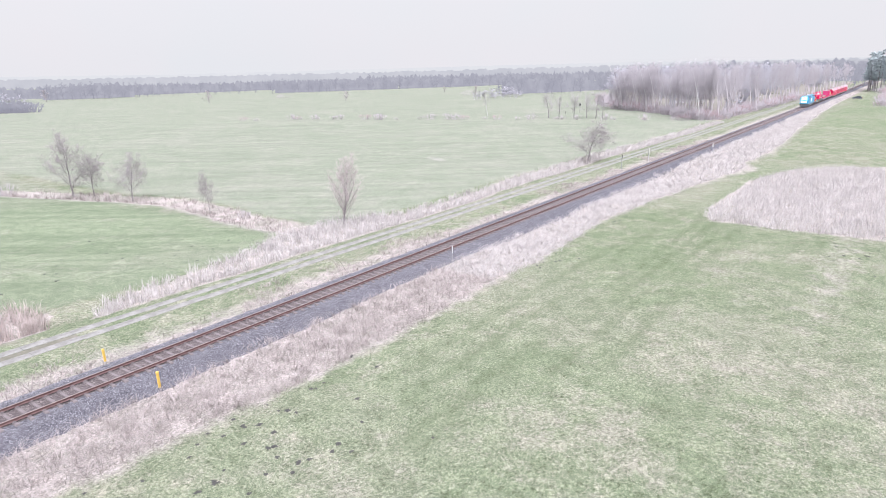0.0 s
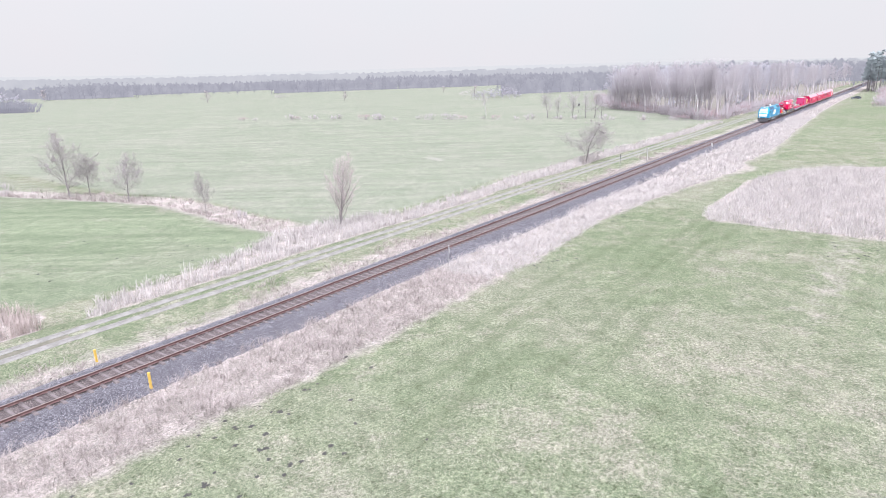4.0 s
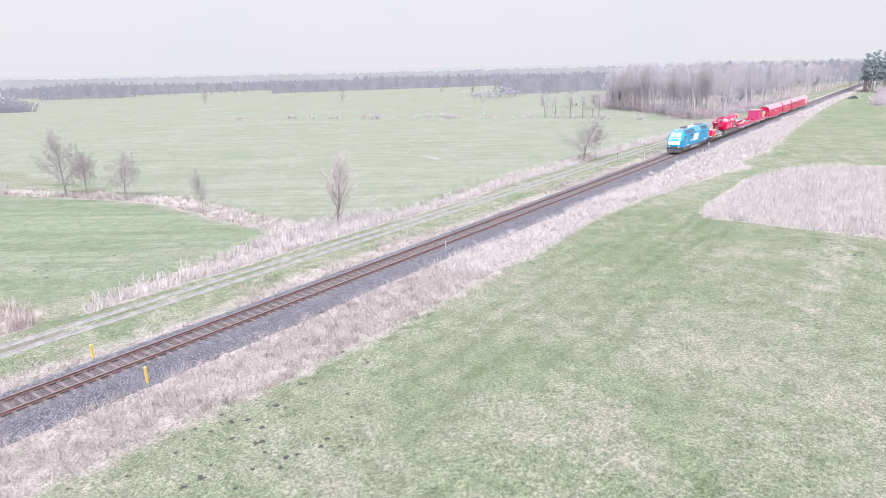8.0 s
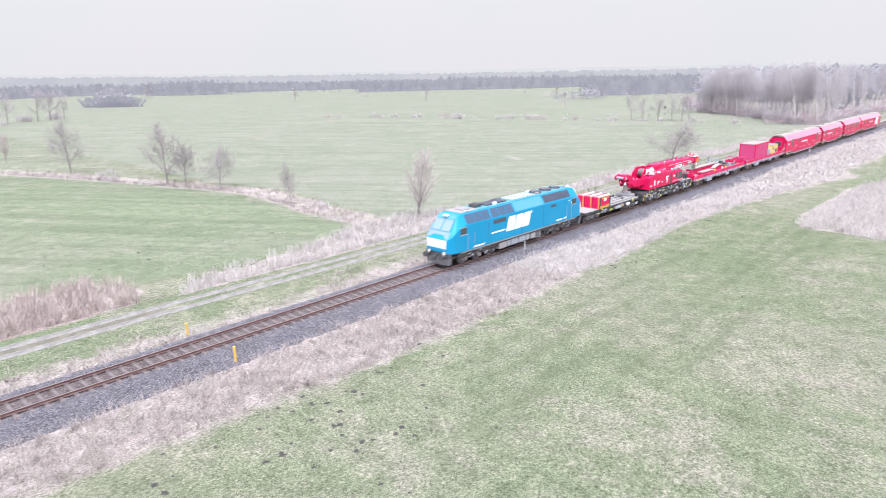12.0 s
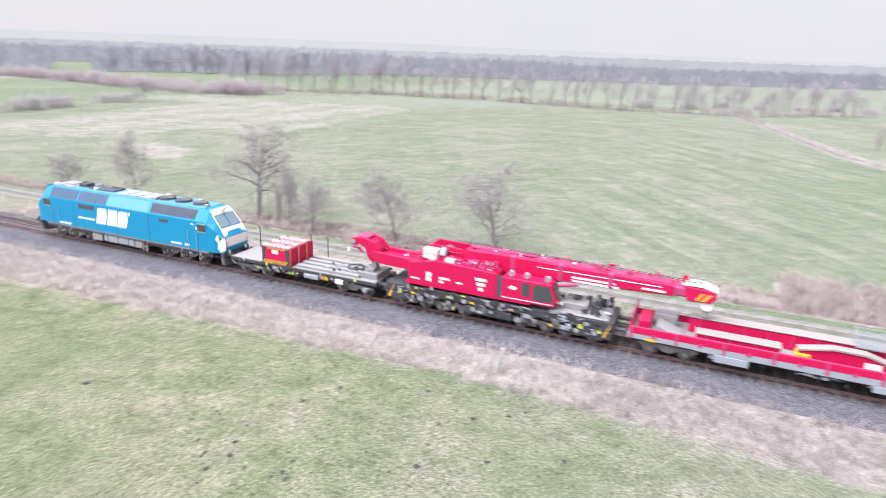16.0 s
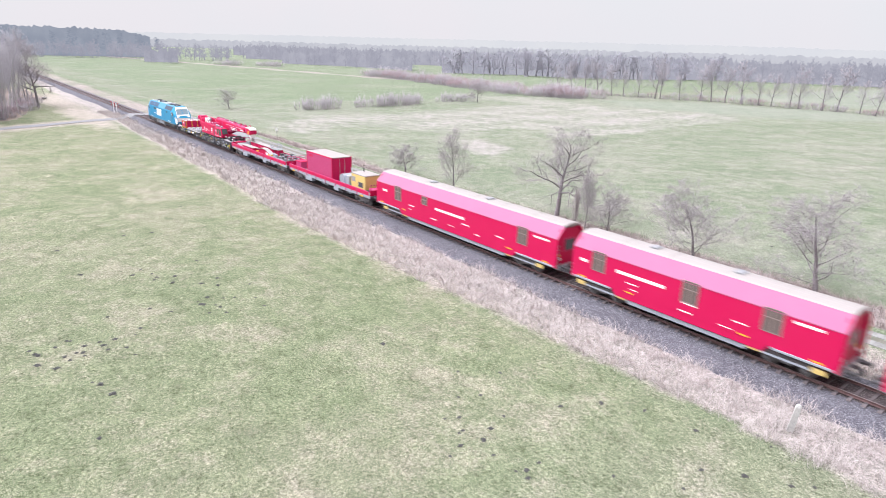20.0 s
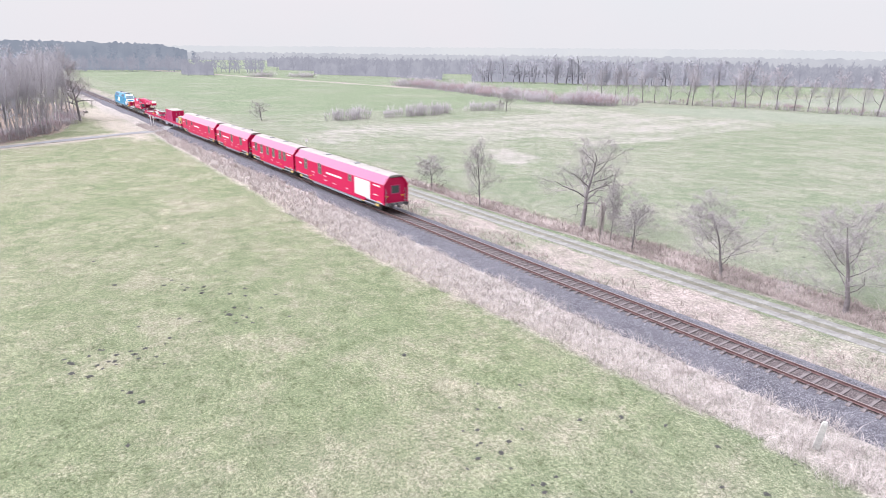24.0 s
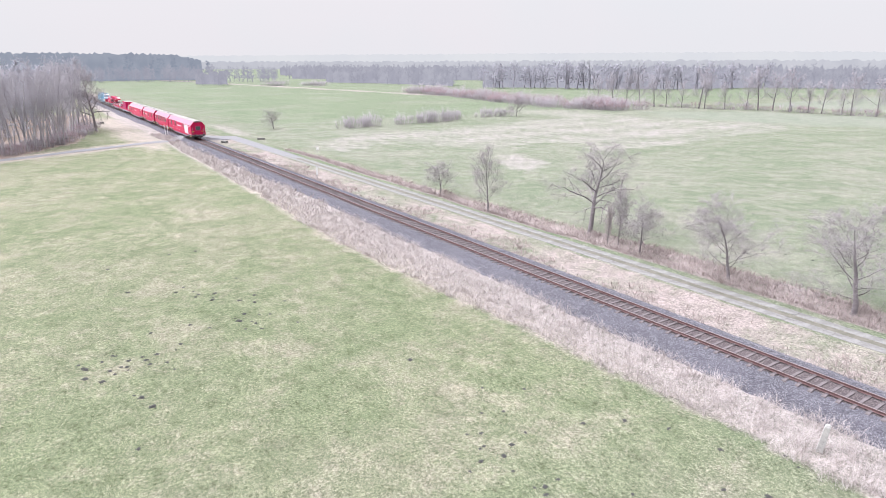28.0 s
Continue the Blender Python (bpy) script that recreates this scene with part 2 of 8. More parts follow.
G_GRASS, G_GRASS2, G_LIGHT = (0.113, 0.148, 0.086), (0.150, 0.178, 0.115), (0.212, 0.226, 0.174)
G_LUSH, G_LUSH2 = (0.110, 0.166, 0.088), (0.148, 0.200, 0.116)
G_STRAW, G_STRAW2, G_REED = (0.248, 0.226, 0.202), (0.318, 0.288, 0.272), (0.315, 0.292, 0.288)
G_DEAD, G_DEAD2 = (0.255, 0.217, 0.207), (0.325, 0.284, 0.272)

M = {}
M["ground"] = ground_material()
M["reed"] = stems("dry_reed", (0.19, 0.163, 0.158), (0.52, 0.472, 0.462), scale=0.9)
M["reed_straw"] = stems("tousled_straw", (0.34, 0.303, 0.29), (0.60, 0.55, 0.532), scale=0.9)
M["reed_pale"] = stems("bleached_reed", (0.33, 0.312, 0.308), (0.59, 0.562, 0.556))
M["reed_red"] = stems("withered_grass", (0.335, 0.286, 0.275), (0.51, 0.445, 0.427))
M["blade"] = stems("grass_blade", (0.075, 0.108, 0.052), (0.31, 0.32, 0.235), scale=0.2)
M["soil"] = grain("mole_soil", (0.050, 0.050, 0.049), (0.085, 0.083, 0.08), 9, 0.95, 0.02)
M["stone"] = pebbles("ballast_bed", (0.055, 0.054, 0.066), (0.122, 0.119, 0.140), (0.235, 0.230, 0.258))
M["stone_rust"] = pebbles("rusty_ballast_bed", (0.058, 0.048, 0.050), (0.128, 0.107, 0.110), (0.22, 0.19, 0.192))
M["rock"] = stems("ballast_stone", (0.06, 0.059, 0.072), (0.33, 0.325, 0.355), 0.85, 3.0)
M["rock_rust"] = stems("rusty_ballast_stone", (0.075, 0.062, 0.064), (0.30, 0.26, 0.258), 0.85, 3.0)
M["rail_rust"] = grain("rail_rust", (0.125, 0.075, 0.074), (0.18, 0.115, 0.112), 6, 0.8, 0.004)
M["rail_top"] = paint("rail_running_surface", (0.36, 0.30, 0.295), (0.2, 0.11, 0.10), 0.4, 0.3, 0.6)
M["sleeper"] = grain("steel_sleeper", (0.128, 0.110, 0.113), (0.185, 0.163, 0.167), 5, 0.8, 0.006)
M["concrete"] = grain("old_concrete", (0.165, 0.163, 0.155), (0.25, 0.246, 0.24), 1.3, 0.9, 0.01, 6, (0.10, 0.10, 0.085))
M["gravel"] = grain("packed_gravel", (0.125, 0.122, 0.098), (0.18, 0.17, 0.145), 1.5, 0.95, 0.02, 10, (0.12, 0.11, 0.095))
M["asphalt"] = grain("worn_asphalt", (0.185, 0.187, 0.195), (0.24, 0.238, 0.245), 2.0, 0.9, 0.008, 12)
M["bark"] = grain("grey_bark", (0.195, 0.175, 0.184), (0.295, 0.27, 0.28), 4, 0.95, 0.02)
M["birch"] = grain("birch_bark", (0.50, 0.48, 0.49), (0.60, 0.58, 0.59), 3, 0.8, 0.006, 2.2, (0.35, 0.32, 0.33))
M["twig"] = stems("bare_twig", (0.21, 0.188, 0.198), (0.40, 0.368, 0.378))
M["poplar_twig"] = stems("reddish_poplar_twig", (0.30, 0.262, 0.262), (0.46, 0.41, 0.405))
# far twigs paler than near ones: haze put into their colour
M["twig_far"] = stems("haze_pale_far_twig", (0.32, 0.296, 0.312), (0.42, 0.391, 0.405), scale=0.05, soft=0.75)
M["shrub"] = stems("willow_shrub_twig", (0.26, 0.20, 0.213), (0.36, 0.283, 0.297), soft=0.35)
# belt twigs paler and bluer: haze painted into the colour
M["twig_dist"] = stems("haze_pale_twig", (0.43, 0.425, 0.472), (0.48, 0.474, 0.52), scale=0.05, soft=0.95)
# wood twigs and bark lightened to make up for haze and crown shade
M["twig_wood"] = stems("lightened_wood_twig", (0.335, 0.315, 0.333), (0.425, 0.403, 0.42), scale=0.05, soft=0.65)
M["bark_wood"] = stems("lightened_wood_bark", (0.30, 0.277, 0.289), (0.43, 0.403, 0.416), scale=0.3, soft=0.25)
# belt bark takes the same painted-in haze as its twigs
M["bark_dist"] = stems("haze_pale_bark", (0.42, 0.41, 0.455), (0.47, 0.46, 0.505), scale=0.05, soft=0.85)
# needles paler and bluer, with haze put into the colour
M["needle_near"] = stems("pine_needles", (0.28, 0.33, 0.345), (0.37, 0.42, 0.43), soft=0.7)
# haze painted in: these far woods, trees and hills glow themselves
M["skywood"] = backdrop("painted_haze_wood", (0.63, 0.645, 0.73), (0.71, 0.72, 0.80), 0.012)
M["beltwood"] = backdrop("painted_haze_trees", (0.44, 0.445, 0.545), (0.53, 0.535, 0.63), 0.08)
M["pinewood"] = backdrop("painted_haze_pines", (0.335, 0.375, 0.475), (0.40, 0.44, 0.54), 0.05)
M["haze_bark"] = backdrop("painted_haze_bark", (0.36, 0.362, 0.45), (0.42, 0.422, 0.51), 0.08)
M["haze_twig"] = backdrop("painted_haze_twigs", (0.40, 0.405, 0.50), (0.49, 0.495, 0.59), 0.08)
M["haze_needle"] = backdrop("painted_haze_needles", (0.28, 0.322, 0.42), (0.35, 0.395, 0.495), 0.08)
M["hill"] = backdrop("painted_haze_hill", (0.86, 0.88, 0.95), (0.90, 0.915, 0.97), 0.003)
M["yellow"] = paint("yellow_plastic", (0.62, 0.42, 0.10), amount=0.2, rough=0.6)
M["white"] = paint("white_enamel", (0.75, 0.74, 0.73), amount=0.2, rough=0.5)
M["granite"] = grain("weathered_concrete_post", (0.40, 0.40, 0.385), (0.52, 0.515, 0.50), 6, 0.9, 0.01)
# dark steel, bogie and chassis paints lightened in place of haze on blacks
M["dark"] = paint("black_steel", (0.065, 0.064, 0.07), (0.17, 0.14, 0.12), 0.6, 0.6)
M["bogie"] = paint("dusty_bogie_steel", (0.135, 0.131, 0.137), (0.27, 0.24, 0.225), 0.8, 0.75)
M["grey"] = paint("grey_steel", (0.24, 0.245, 0.26), amount=0.45, rough=0.5)
M["valance"] = paint("dusty_valance_paint", (0.13, 0.135, 0.15), (0.2, 0.18, 0.17), 0.6, 0.6)
M["deck"] = paint("worn_deck_plate", (0.27, 0.265, 0.27), (0.24, 0.21, 0.19), 0.6, 0.7)
M["silver"] = paint("galvanised_steel", (0.34, 0.375, 0.43), (0.17, 0.16, 0.16), 0.45, 0.45, metal=0.2)
M["red"] = paint("red_vehicle_paint", (0.50, 0.004, 0.072), (0.28, 0.03, 0.07), 0.2, 0.45, spec=0.22)
M["red_light"] = paint("lighter_red_paint", (0.43, 0.045, 0.15), (0.28, 0.07, 0.11), 0.25, 0.45)
M["pink"] = paint("pale_red_top", (0.34, 0.17, 0.19), (0.30, 0.06, 0.10), 0.5, 0.5)
M["roof_grey"] = paint("light_roof_sheet", (0.29, 0.265, 0.255), (0.22, 0.195, 0.185), 0.5, 0.45)
# roof red paled to pink: sky reflection painted in by colour and sheen
M["roof_red"] = paint("sky_paled_red_roof_paint", (0.37, 0.092, 0.188), (0.34, 0.15, 0.21), 0.3, 0.5, spec=0.25)
roof_sheen = M["roof_red"].node_tree.nodes["Principled BSDF"]
roof_sheen.inputs["Sheen Weight"].default_value, roof_sheen.inputs["Sheen Roughness"].default_value = 1.0, 0.35
# sky reflection on the screens painted in as a pale blue
M["screen"] = paint("sky_paled_screen", (0.20, 0.29, 0.35), (0.12, 0.14, 0.16), 0.3, 0.1, spec=0.8)
M["blue"] = paint("bright_blue_paint", (0.004, 0.232, 0.425), (0.08, 0.24, 0.34), 0.15, 0.4, spec=0.3)
M["blue_roof"] = paint("blue_roof_paint", (0.07, 0.255, 0.345), (0.14, 0.17, 0.2), 0.5, 0.45)
M["grille"] = paint("dark_grille", (0.06, 0.065, 0.085), (0.16, 0.15, 0.15), 0.4, 0.6)
M["marking"] = paint("white_marking", (0.80, 0.80, 0.80), amount=0.08, rough=0.4)
M["orange"] = paint("yellow_warning_paint", (0.72, 0.42, 0.03), amount=0.15, rough=0.5)
M["genset"] = paint("yellow_machine_paint", (0.60, 0.455, 0.165), amount=0.3, rough=0.5)
M["filter"] = paint("dark_blue_filter_panel", (0.050, 0.088, 0.150), (0.12, 0.15, 0.20), 0.4, 0.5, spec=0.25)
M["chassis"] = paint("black_chassis_paint", (0.045, 0.046, 0.055), (0.12, 0.11, 0.11), 0.4, 0.6)
M["lime"] = paint("lime_warning_paint", (0.50, 0.56, 0.10), amount=0.2, rough=0.5)
M["pane"] = paint("dusty_window_pane", (0.135, 0.105, 0.10), (0.12, 0.12, 0.12), 0.4, 0.25, spec=0.5)
M["frame"] = paint("dull_window_frame", (0.22, 0.17, 0.165), (0.2, 0.1, 0.1), 0.4, 0.4)
M["glass"] = paint("tinted_glass", (0.05, 0.06, 0.065), (0.12, 0.12, 0.12), 0.25, 0.12, spec=0.6)
M["car_paint"] = paint("dark_car_paint", (0.045, 0.055, 0.075), amount=0.15, rough=0.25)
M["lamp_red"] = paint("red_lens", (0.5, 0.02, 0.03), amount=0.1, rough=0.2)
M["lamp_white"] = paint("clear_lens", (0.75, 0.75, 0.72), amount=0.1, rough=0.15)

# ---- mesh helpers ----


class Shape:
    """Vertices and faces that are gathered into one mesh."""

    def __init__(self):
        self.v, self.f = [], []

    def add(self, verts, faces):
        n = len(self.v)
        self.v += [tuple(p) for p in verts]
        self.f += [tuple(i + n for i in f) for f in faces]
        return self

    def box(self, x0, y0, z0, x1, y1, z1):
        return self.add([(x0, y0, z0), (x1, y0, z0), (x1, y1, z0), (x0, y1, z0), (x0, y0, z1), (x1, y0, z1), (x1, y1, z1), (x0, y1, z1)],
                        [(0, 3, 2, 1), (4, 5, 6, 7), (0, 1, 5, 4), (1, 2, 6, 5), (2, 3, 7, 6), (3, 0, 4, 7)])

    def prism(self, pts, axis, a, b, pts2=None):
        """A closed outline pts (two coordinates each) drawn out along an axis from a to b; pts2: the outline at b."""
        n, pts2 = len(pts), pts2 or pts

        def at(p, t):
            return {"x": (t, p[0], p[1]), "y": (p[0], t, p[1]), "z": (p[0], p[1], t)}[axis]
        return self.add([at(p, a) for p in pts] + [at(p, b) for p in pts2],
                        [tuple(range(n))[::-1], tuple(range(n, 2 * n))] + [(i, (i + 1) % n, n + (i + 1) % n, n + i) for i in range(n)])

    def tube(self, p, q, r0, r1=None, n=8, caps=True):
        p, q = Vector(p), Vector(q)
        r1 = r0 if r1 is None else r1
        d = (q - p).normalized()
        u = d.orthogonal().normalized()
        w = d.cross(u)
        ring = [(u * math.cos(2 * math.pi * i / n) + w * math.sin(2 * math.pi * i / n)) for i in range(n)]
        f = [(i, (i + 1) % n, n + (i + 1) % n, n + i) for i in range(n)]
        if caps:
            f += [tuple(range(n))[::-1], tuple(range(n, 2 * n))]
        return self.add([p + c * r0 for c in ring] + [q + c * r1 for c in ring], f)

    def loft(self, rings, caps=True):
        """Closed rings of equal count, joined one after another."""
        n, k = len(rings[0]), len(rings)
        f = [(j * n + i, j * n + (i + 1) % n, (j + 1) * n + (i + 1) % n, (j + 1) * n + i) for j in range(k - 1) for i in range(n)]
        if caps:
            f += [tuple(range(n))[::-1], tuple(range((k - 1) * n, k * n))]
        return self.add([p for r in rings for p in r], f)

    def mesh(self, name, bevel=0.0, smooth=False, segments=1):
        me = bpy.data.meshes.new(name)
        bm = bmesh.new()
        vs = [bm.verts.new(p) for p in self.v]
        for f in self.f:
            try:
                bm.faces.new([vs[i] for i in f])
            except ValueError:
                pass
        bmesh.ops.recalc_face_normals(bm, faces=bm.faces)
        if bevel:
            edges = [e for e in bm.edges if len(e.link_faces) == 2 and e.calc_face_angle(0) > 0.5]
            bmesh.ops.bevel(bm, geom=edges, offset=bevel, segments=segments, affect="EDGES", clamp_overlap=True)
        bm.to_mesh(me)
        bm.free()
        if smooth:
            me.shade_smooth()
        return me


def part(name, shape, material, parent=None, label="", bevel=0.0, smooth=False):
    """One mesh object; under a thing or a part when parent is given."""
    me = shape if isinstance(shape, bpy.types.Mesh) else shape.mesh(name, bevel, smooth)
    if not me.materials:
        me.materials.append(M[material])
    ob = new(name, me)
    ob.parent = parent
    return tagged(ob, label)


def thing(name, label, category, m=None, group="", kind=""):
    ob = new(name)
    ob.empty_display_size = 0.3
    if m is not None:
        ob.matrix_world = m
    return tagged(ob, label, category, group, kind)


def raw_mesh(name, verts, faces, material):
    """A mesh from numpy arrays: verts (n, 3), faces (m, 3) or (m, 4)."""
    me = bpy.data.meshes.new(name)
    k = faces.shape[1]
    me.vertices.add(len(verts))
    me.vertices.foreach_set("co", np.ascontiguousarray(verts, np.float32).ravel())
    me.loops.add(faces.size)
    me.loops.foreach_set("vertex_index", np.ascontiguousarray(faces, np.int32).ravel())
    me.polygons.add(len(faces))
    me.polygons.foreach_set("loop_start", np.arange(0, faces.size, k, dtype=np.int32))
    me.polygons.foreach_set("loop_total", np.full(len(faces), k, np.int32))
    me.update(calc_edges=True)
    me.materials.append(M[material])
    return me


rng = np.random.default_rng(7)


def inside(px, py, poly):
    """Which points lie in a polygon."""
    r = np.zeros(px.shape, bool)
    n = len(poly)
    for i in range(n):
        (x0, y0), (x1, y1) = poly[i], poly[(i + 1) % n]
        if y0 == y1:
            continue
        hit = ((y0 > py) != (y1 > py)) & (px < (x1 - x0) * (py - y0) / (y1 - y0) + x0)
        r ^= hit
    return r


def along(px, py, line):
    """Distance of points to a line of corners."""
    best = np.full(px.shape, 1e9)
    for (x0, y0), (x1, y1) in zip(line, line[1:]):
        dx, dy = x1 - x0, y1 - y0
        t = np.clip(((px - x0) * dx + (py - y0) * dy) / (dx * dx + dy * dy), 0, 1)
        best = np.minimum(best, np.hypot(px - x0 - t * dx, py - y0 - t * dy))
    return best


def wave(x, y, s=0.0):
    return (np.sin(0.21 * x + 1.3 * s) + np.sin(0.083 * x + 0.31 * y + 2 + s) + np.sin(0.47 * x - 0.2 * y + s * 2)) / 3


# ---- plan: the lie of the land ----
RAIL = 0.84                      # top of the rails over the meadow
NEAR_EDGE = [(-700, -7), (-150, -5.5), (-96, -6.7), (-51, -8.4), (-23, -6.6), (-9, -6.0), (13, -7.5), (28, -8.3), (48, -8.0), (60, -6.9), (70, -7.3), (88, -8.6), (102, -11.2), (112, -14.0), (118, -11.0), (138, -12.5), (198, -9.5), (300, -7), (700, -7)]
DITCH = [(44, 17), (43.5, 27), (44.5, 37), (44.8, 47), (42, 58), (36, 77), (24, 104), (2, 221)]
REED_FIELD = [(70.2, -17.6), (71.8, -16.2), (79, -15.2), (87.4, -14.9), (100, -15.6), (113, -19), (120, -24.6), (126, -33), (128, -60), (118, -95), (76, -90), (69.5, -40), (69.6, -25), (69.6, -20)]
BANK_EAST = [(18, 11.4), (60, 11.6), (110, 12), (205, 12), (205, 14.5), (110, 15.5), (56, 15.0), (48, 19.5), (41, 19.2), (33, 16.0), (20, 14.2)]
BANK_WEST = [(-120, 11.4), (-60, 11.4), (12, 11.5), (14, 14.0), (4, 15.2), (-30, 15.6), (-60, 14.4), (-120, 13.5)]
CLUMP_WEST = [(6, 12.3), (15.5, 12.2), (16.5, 15), (14, 19), (6, 18.5)]


def near_edge(x):
    return np.interp(x, [p[0] for p in NEAR_EDGE], [p[1] for p in NEAR_EDGE])


def land(x, y):
    """Height of the ground."""
    z = 0.10 * np.sin(x * 0.06 + y * 0.11) + 0.08 * np.sin(x * 0.17 - y * 0.05 + 1) + 0.04 * np.sin(x * 0.5 + y * 0.7)
    z = z * np.clip((np.hypot(x, y + 5) - 4) / 40, 0.15, 1)
    bank = np.clip((3.6 - np.abs(y)) / 2.0, 0, 1)
    z = z * (1 - bank) + bank * 0.30
    z = z - 0.45 * np.exp(-(along(x, y, DITCH) / 1.1) ** 2) - 0.35 * np.exp(-((y - 13.2) / 0.8) ** 2) * ((x > -125) & (x < 205))
    flat = np.clip((2.3 - np.abs(y - 9.15)) / 0.7, 0, 1)
    return z * (1 - flat) + flat * 0.10


def spaced(lo, hi, near, fine, growth):
    """Grid lines: fine steps within +-near of zero, growing outwards."""
    out = list(np.arange(-near, near + fine / 2, fine))
    s, p = fine, near
    while p < hi:
        s *= growth
        p += s
        out.append(p)
    s, p = fine, -near
    while p > lo:
        s *= growth
        p -= s
        out.insert(0, p)
    return np.array(out)


def build_ground():
    gx = spaced(-4600, 4600, 130, 1.1, 1.06)
    gy = np.concatenate([spaced(-3000, 0, 60, 0.9, 1.07)[:-1]])
    gy = gy[gy < -59]
    gy = np.concatenate([gy, np.arange(-59, 22, 0.7), 22 + (np.cumsum(0.6 * 1.045 ** np.arange(140)))])
    gy = gy[gy < 4600]
    X, Y = np.meshgrid(gx, gy)
    Z = land(X, Y)
    far = np.hypot(X, Y)
    Z = np.where(far > 350, Z * 0.3, Z)
    nx, ny = len(gx), len(gy)
    idx = np.arange(nx * ny).reshape(ny, nx)
    faces = np.stack([idx[:-1, :-1].ravel(), idx[:-1, 1:].ravel(), idx[1:, 1:].ravel(), idx[1:, :-1].ravel()], 1)
    me = raw_mesh("ground", np.stack([X.ravel(), Y.ravel(), Z.ravel()], 1), faces, "ground")
    me.shade_smooth()
    w = wave(X, Y)
    dry = np.clip(1.2 - np.abs(Y - (near_edge(X) - 2.4) / 2) / ((-near_edge(X) - 2.4) / 2 + 0.3) + 0.35, 0, 1) * (Y < -2)
    dry = np.maximum(dry, np.interp(Y, [1.5, 2.4, 4.6, 6.2, 7.4], [0.4, 0.8, 0.62, 0.22, 0.15]) * ((Y > 1.5) & (Y < 7.4)) * np.clip(X / 10 + 0.6, 0, 1) + 0.12 * w * ((Y > 1.5) & (Y < 7.4) & (X > 0)))
    dry = np.maximum(dry, inside(X, Y, REED_FIELD) * 1.0)
    dry = np.maximum(dry, inside(X, Y, BANK_EAST) * 1.0)
    dry = np.maximum(dry, inside(X, Y, CLUMP_WEST) * 1.0)
    dry = np.maximum(dry, np.clip(1.6 - along(X, Y, DITCH) / 2.2, 0, 1))
    # bleached ground of the west meadow and by the crossing
    dry = np.maximum(dry, 0.5 * np.exp(-((X + 120) / 55) ** 2 - ((Y - 33 - 0.35 * (X + 150)) / 16) ** 2))
    dry = np.maximum(dry, 0.55 * np.exp(-((X + 150) / 60) ** 2 - ((Y - 128) / 22) ** 2))
    dry = np.maximum(dry, 0.9 * np.exp(-((X + 200) / 38) ** 2 - ((Y + 9) / 7) ** 2))
    dry = np.maximum(dry, 0.45 * np.exp(-((X - 60) / 30) ** 2 - ((Y + 30) / 3) ** 2))
    dry = np.maximum(dry, 0.4 * np.exp(-((X - 140) / 40) ** 2 - ((Y + 13) / 5) ** 2))
    dry = np.maximum(dry, 0.85 * np.exp(-((X - 98 - 0.5 * (Y - 41)) / 1.8) ** 2 - ((Y - 41) / 4.2) ** 2))
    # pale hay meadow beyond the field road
    def plotted(poly, soft, s):
        d = along(X, Y, poly + poly[:1])
        return np.clip(0.5 + (np.where(inside(X, Y, poly), d, -d) + 2.2 * wave(X * 1.5, Y * 3, s)) / soft, 0, 1)
    hay = plotted([(-104, 17), (-121, 43), (-98, 45), (-96, 64), (-81, 60), (-79, 84), (-82, 100), (-84, 139), (-87, 152), (-129, 140), (-145, 117), (-140, 67), (-140, 34), (-122, 16)], 7.0, 2)
    dry = np.maximum(dry, hay * (0.52 + 0.16 * wave(X * 2, Y * 5, 4)))
    dry = np.maximum(dry, 0.62 * plotted([(-93, 40), (-88, 48), (-78, 45), (-69, 36), (-75, 33)], 6.0, 1))
    dry = np.maximum(dry, np.clip((X + 175) / 15, 0, 1) * np.clip((-10 - X) / 40, 0, 1) * np.clip((Y - 15) / 6, 0, 1) * np.clip((178 - Y) / 20, 0, 1) * (0.2 + 0.10 * wave(X * 2, Y * 5, 4)))
    dry = np.maximum(dry, 0.85 * np.exp(-((X + 162) / 26) ** 2 - ((Y + 9) / 6) ** 2))
    dry = np.maximum(dry, 0.6 * np.exp(-((X + 165) / 30) ** 2 - ((Y - 14) / 4) ** 2))
    side_road = along(X, Y, [(-112, -78), (-133.5, -36), (-138.5, -25), (-145, -11), (-148.5, -3.2)])
    dry = np.maximum(dry, 0.85 * np.exp(-(side_road / 5.0) ** 2))
    dry = np.maximum(dry, 0.7 * np.exp(-((X + 141) / 14) ** 2 - ((Y + 9) / 4) ** 2))
    lush = 0.9 * np.clip((41 - X) / 2, 0, 1) * np.clip((X - 2) / 22, 0, 1) * np.clip((Y - 15.5) / 2, 0, 1) * np.clip((100 - Y) / 30, 0, 1)
    lush = np.maximum(lush, 0.9 * ((X < -175) & (Y > 16)) * (1 - np.exp(-((Y - 16) / 10) ** 2)))
    lush = np.maximum(lush, 0.8 * ((np.abs(Y - 11.0) < 0.9) & (X < 12)))
    lush = np.maximum(lush, 0.45 * np.exp(-((X - 35) / 60) ** 2 - ((Y + 14) / 8) ** 2))
    lush = np.maximum(lush, 0.5 * np.exp(-((X - 75) / 60) ** 2 - ((Y + 14.5) / 2.5) ** 2))
    lush = np.maximum(lush, 0.45 * ((X > 160) & (Y < -12)))
    track = np.zeros_like(X)                                # wheel tracks of the last mowing
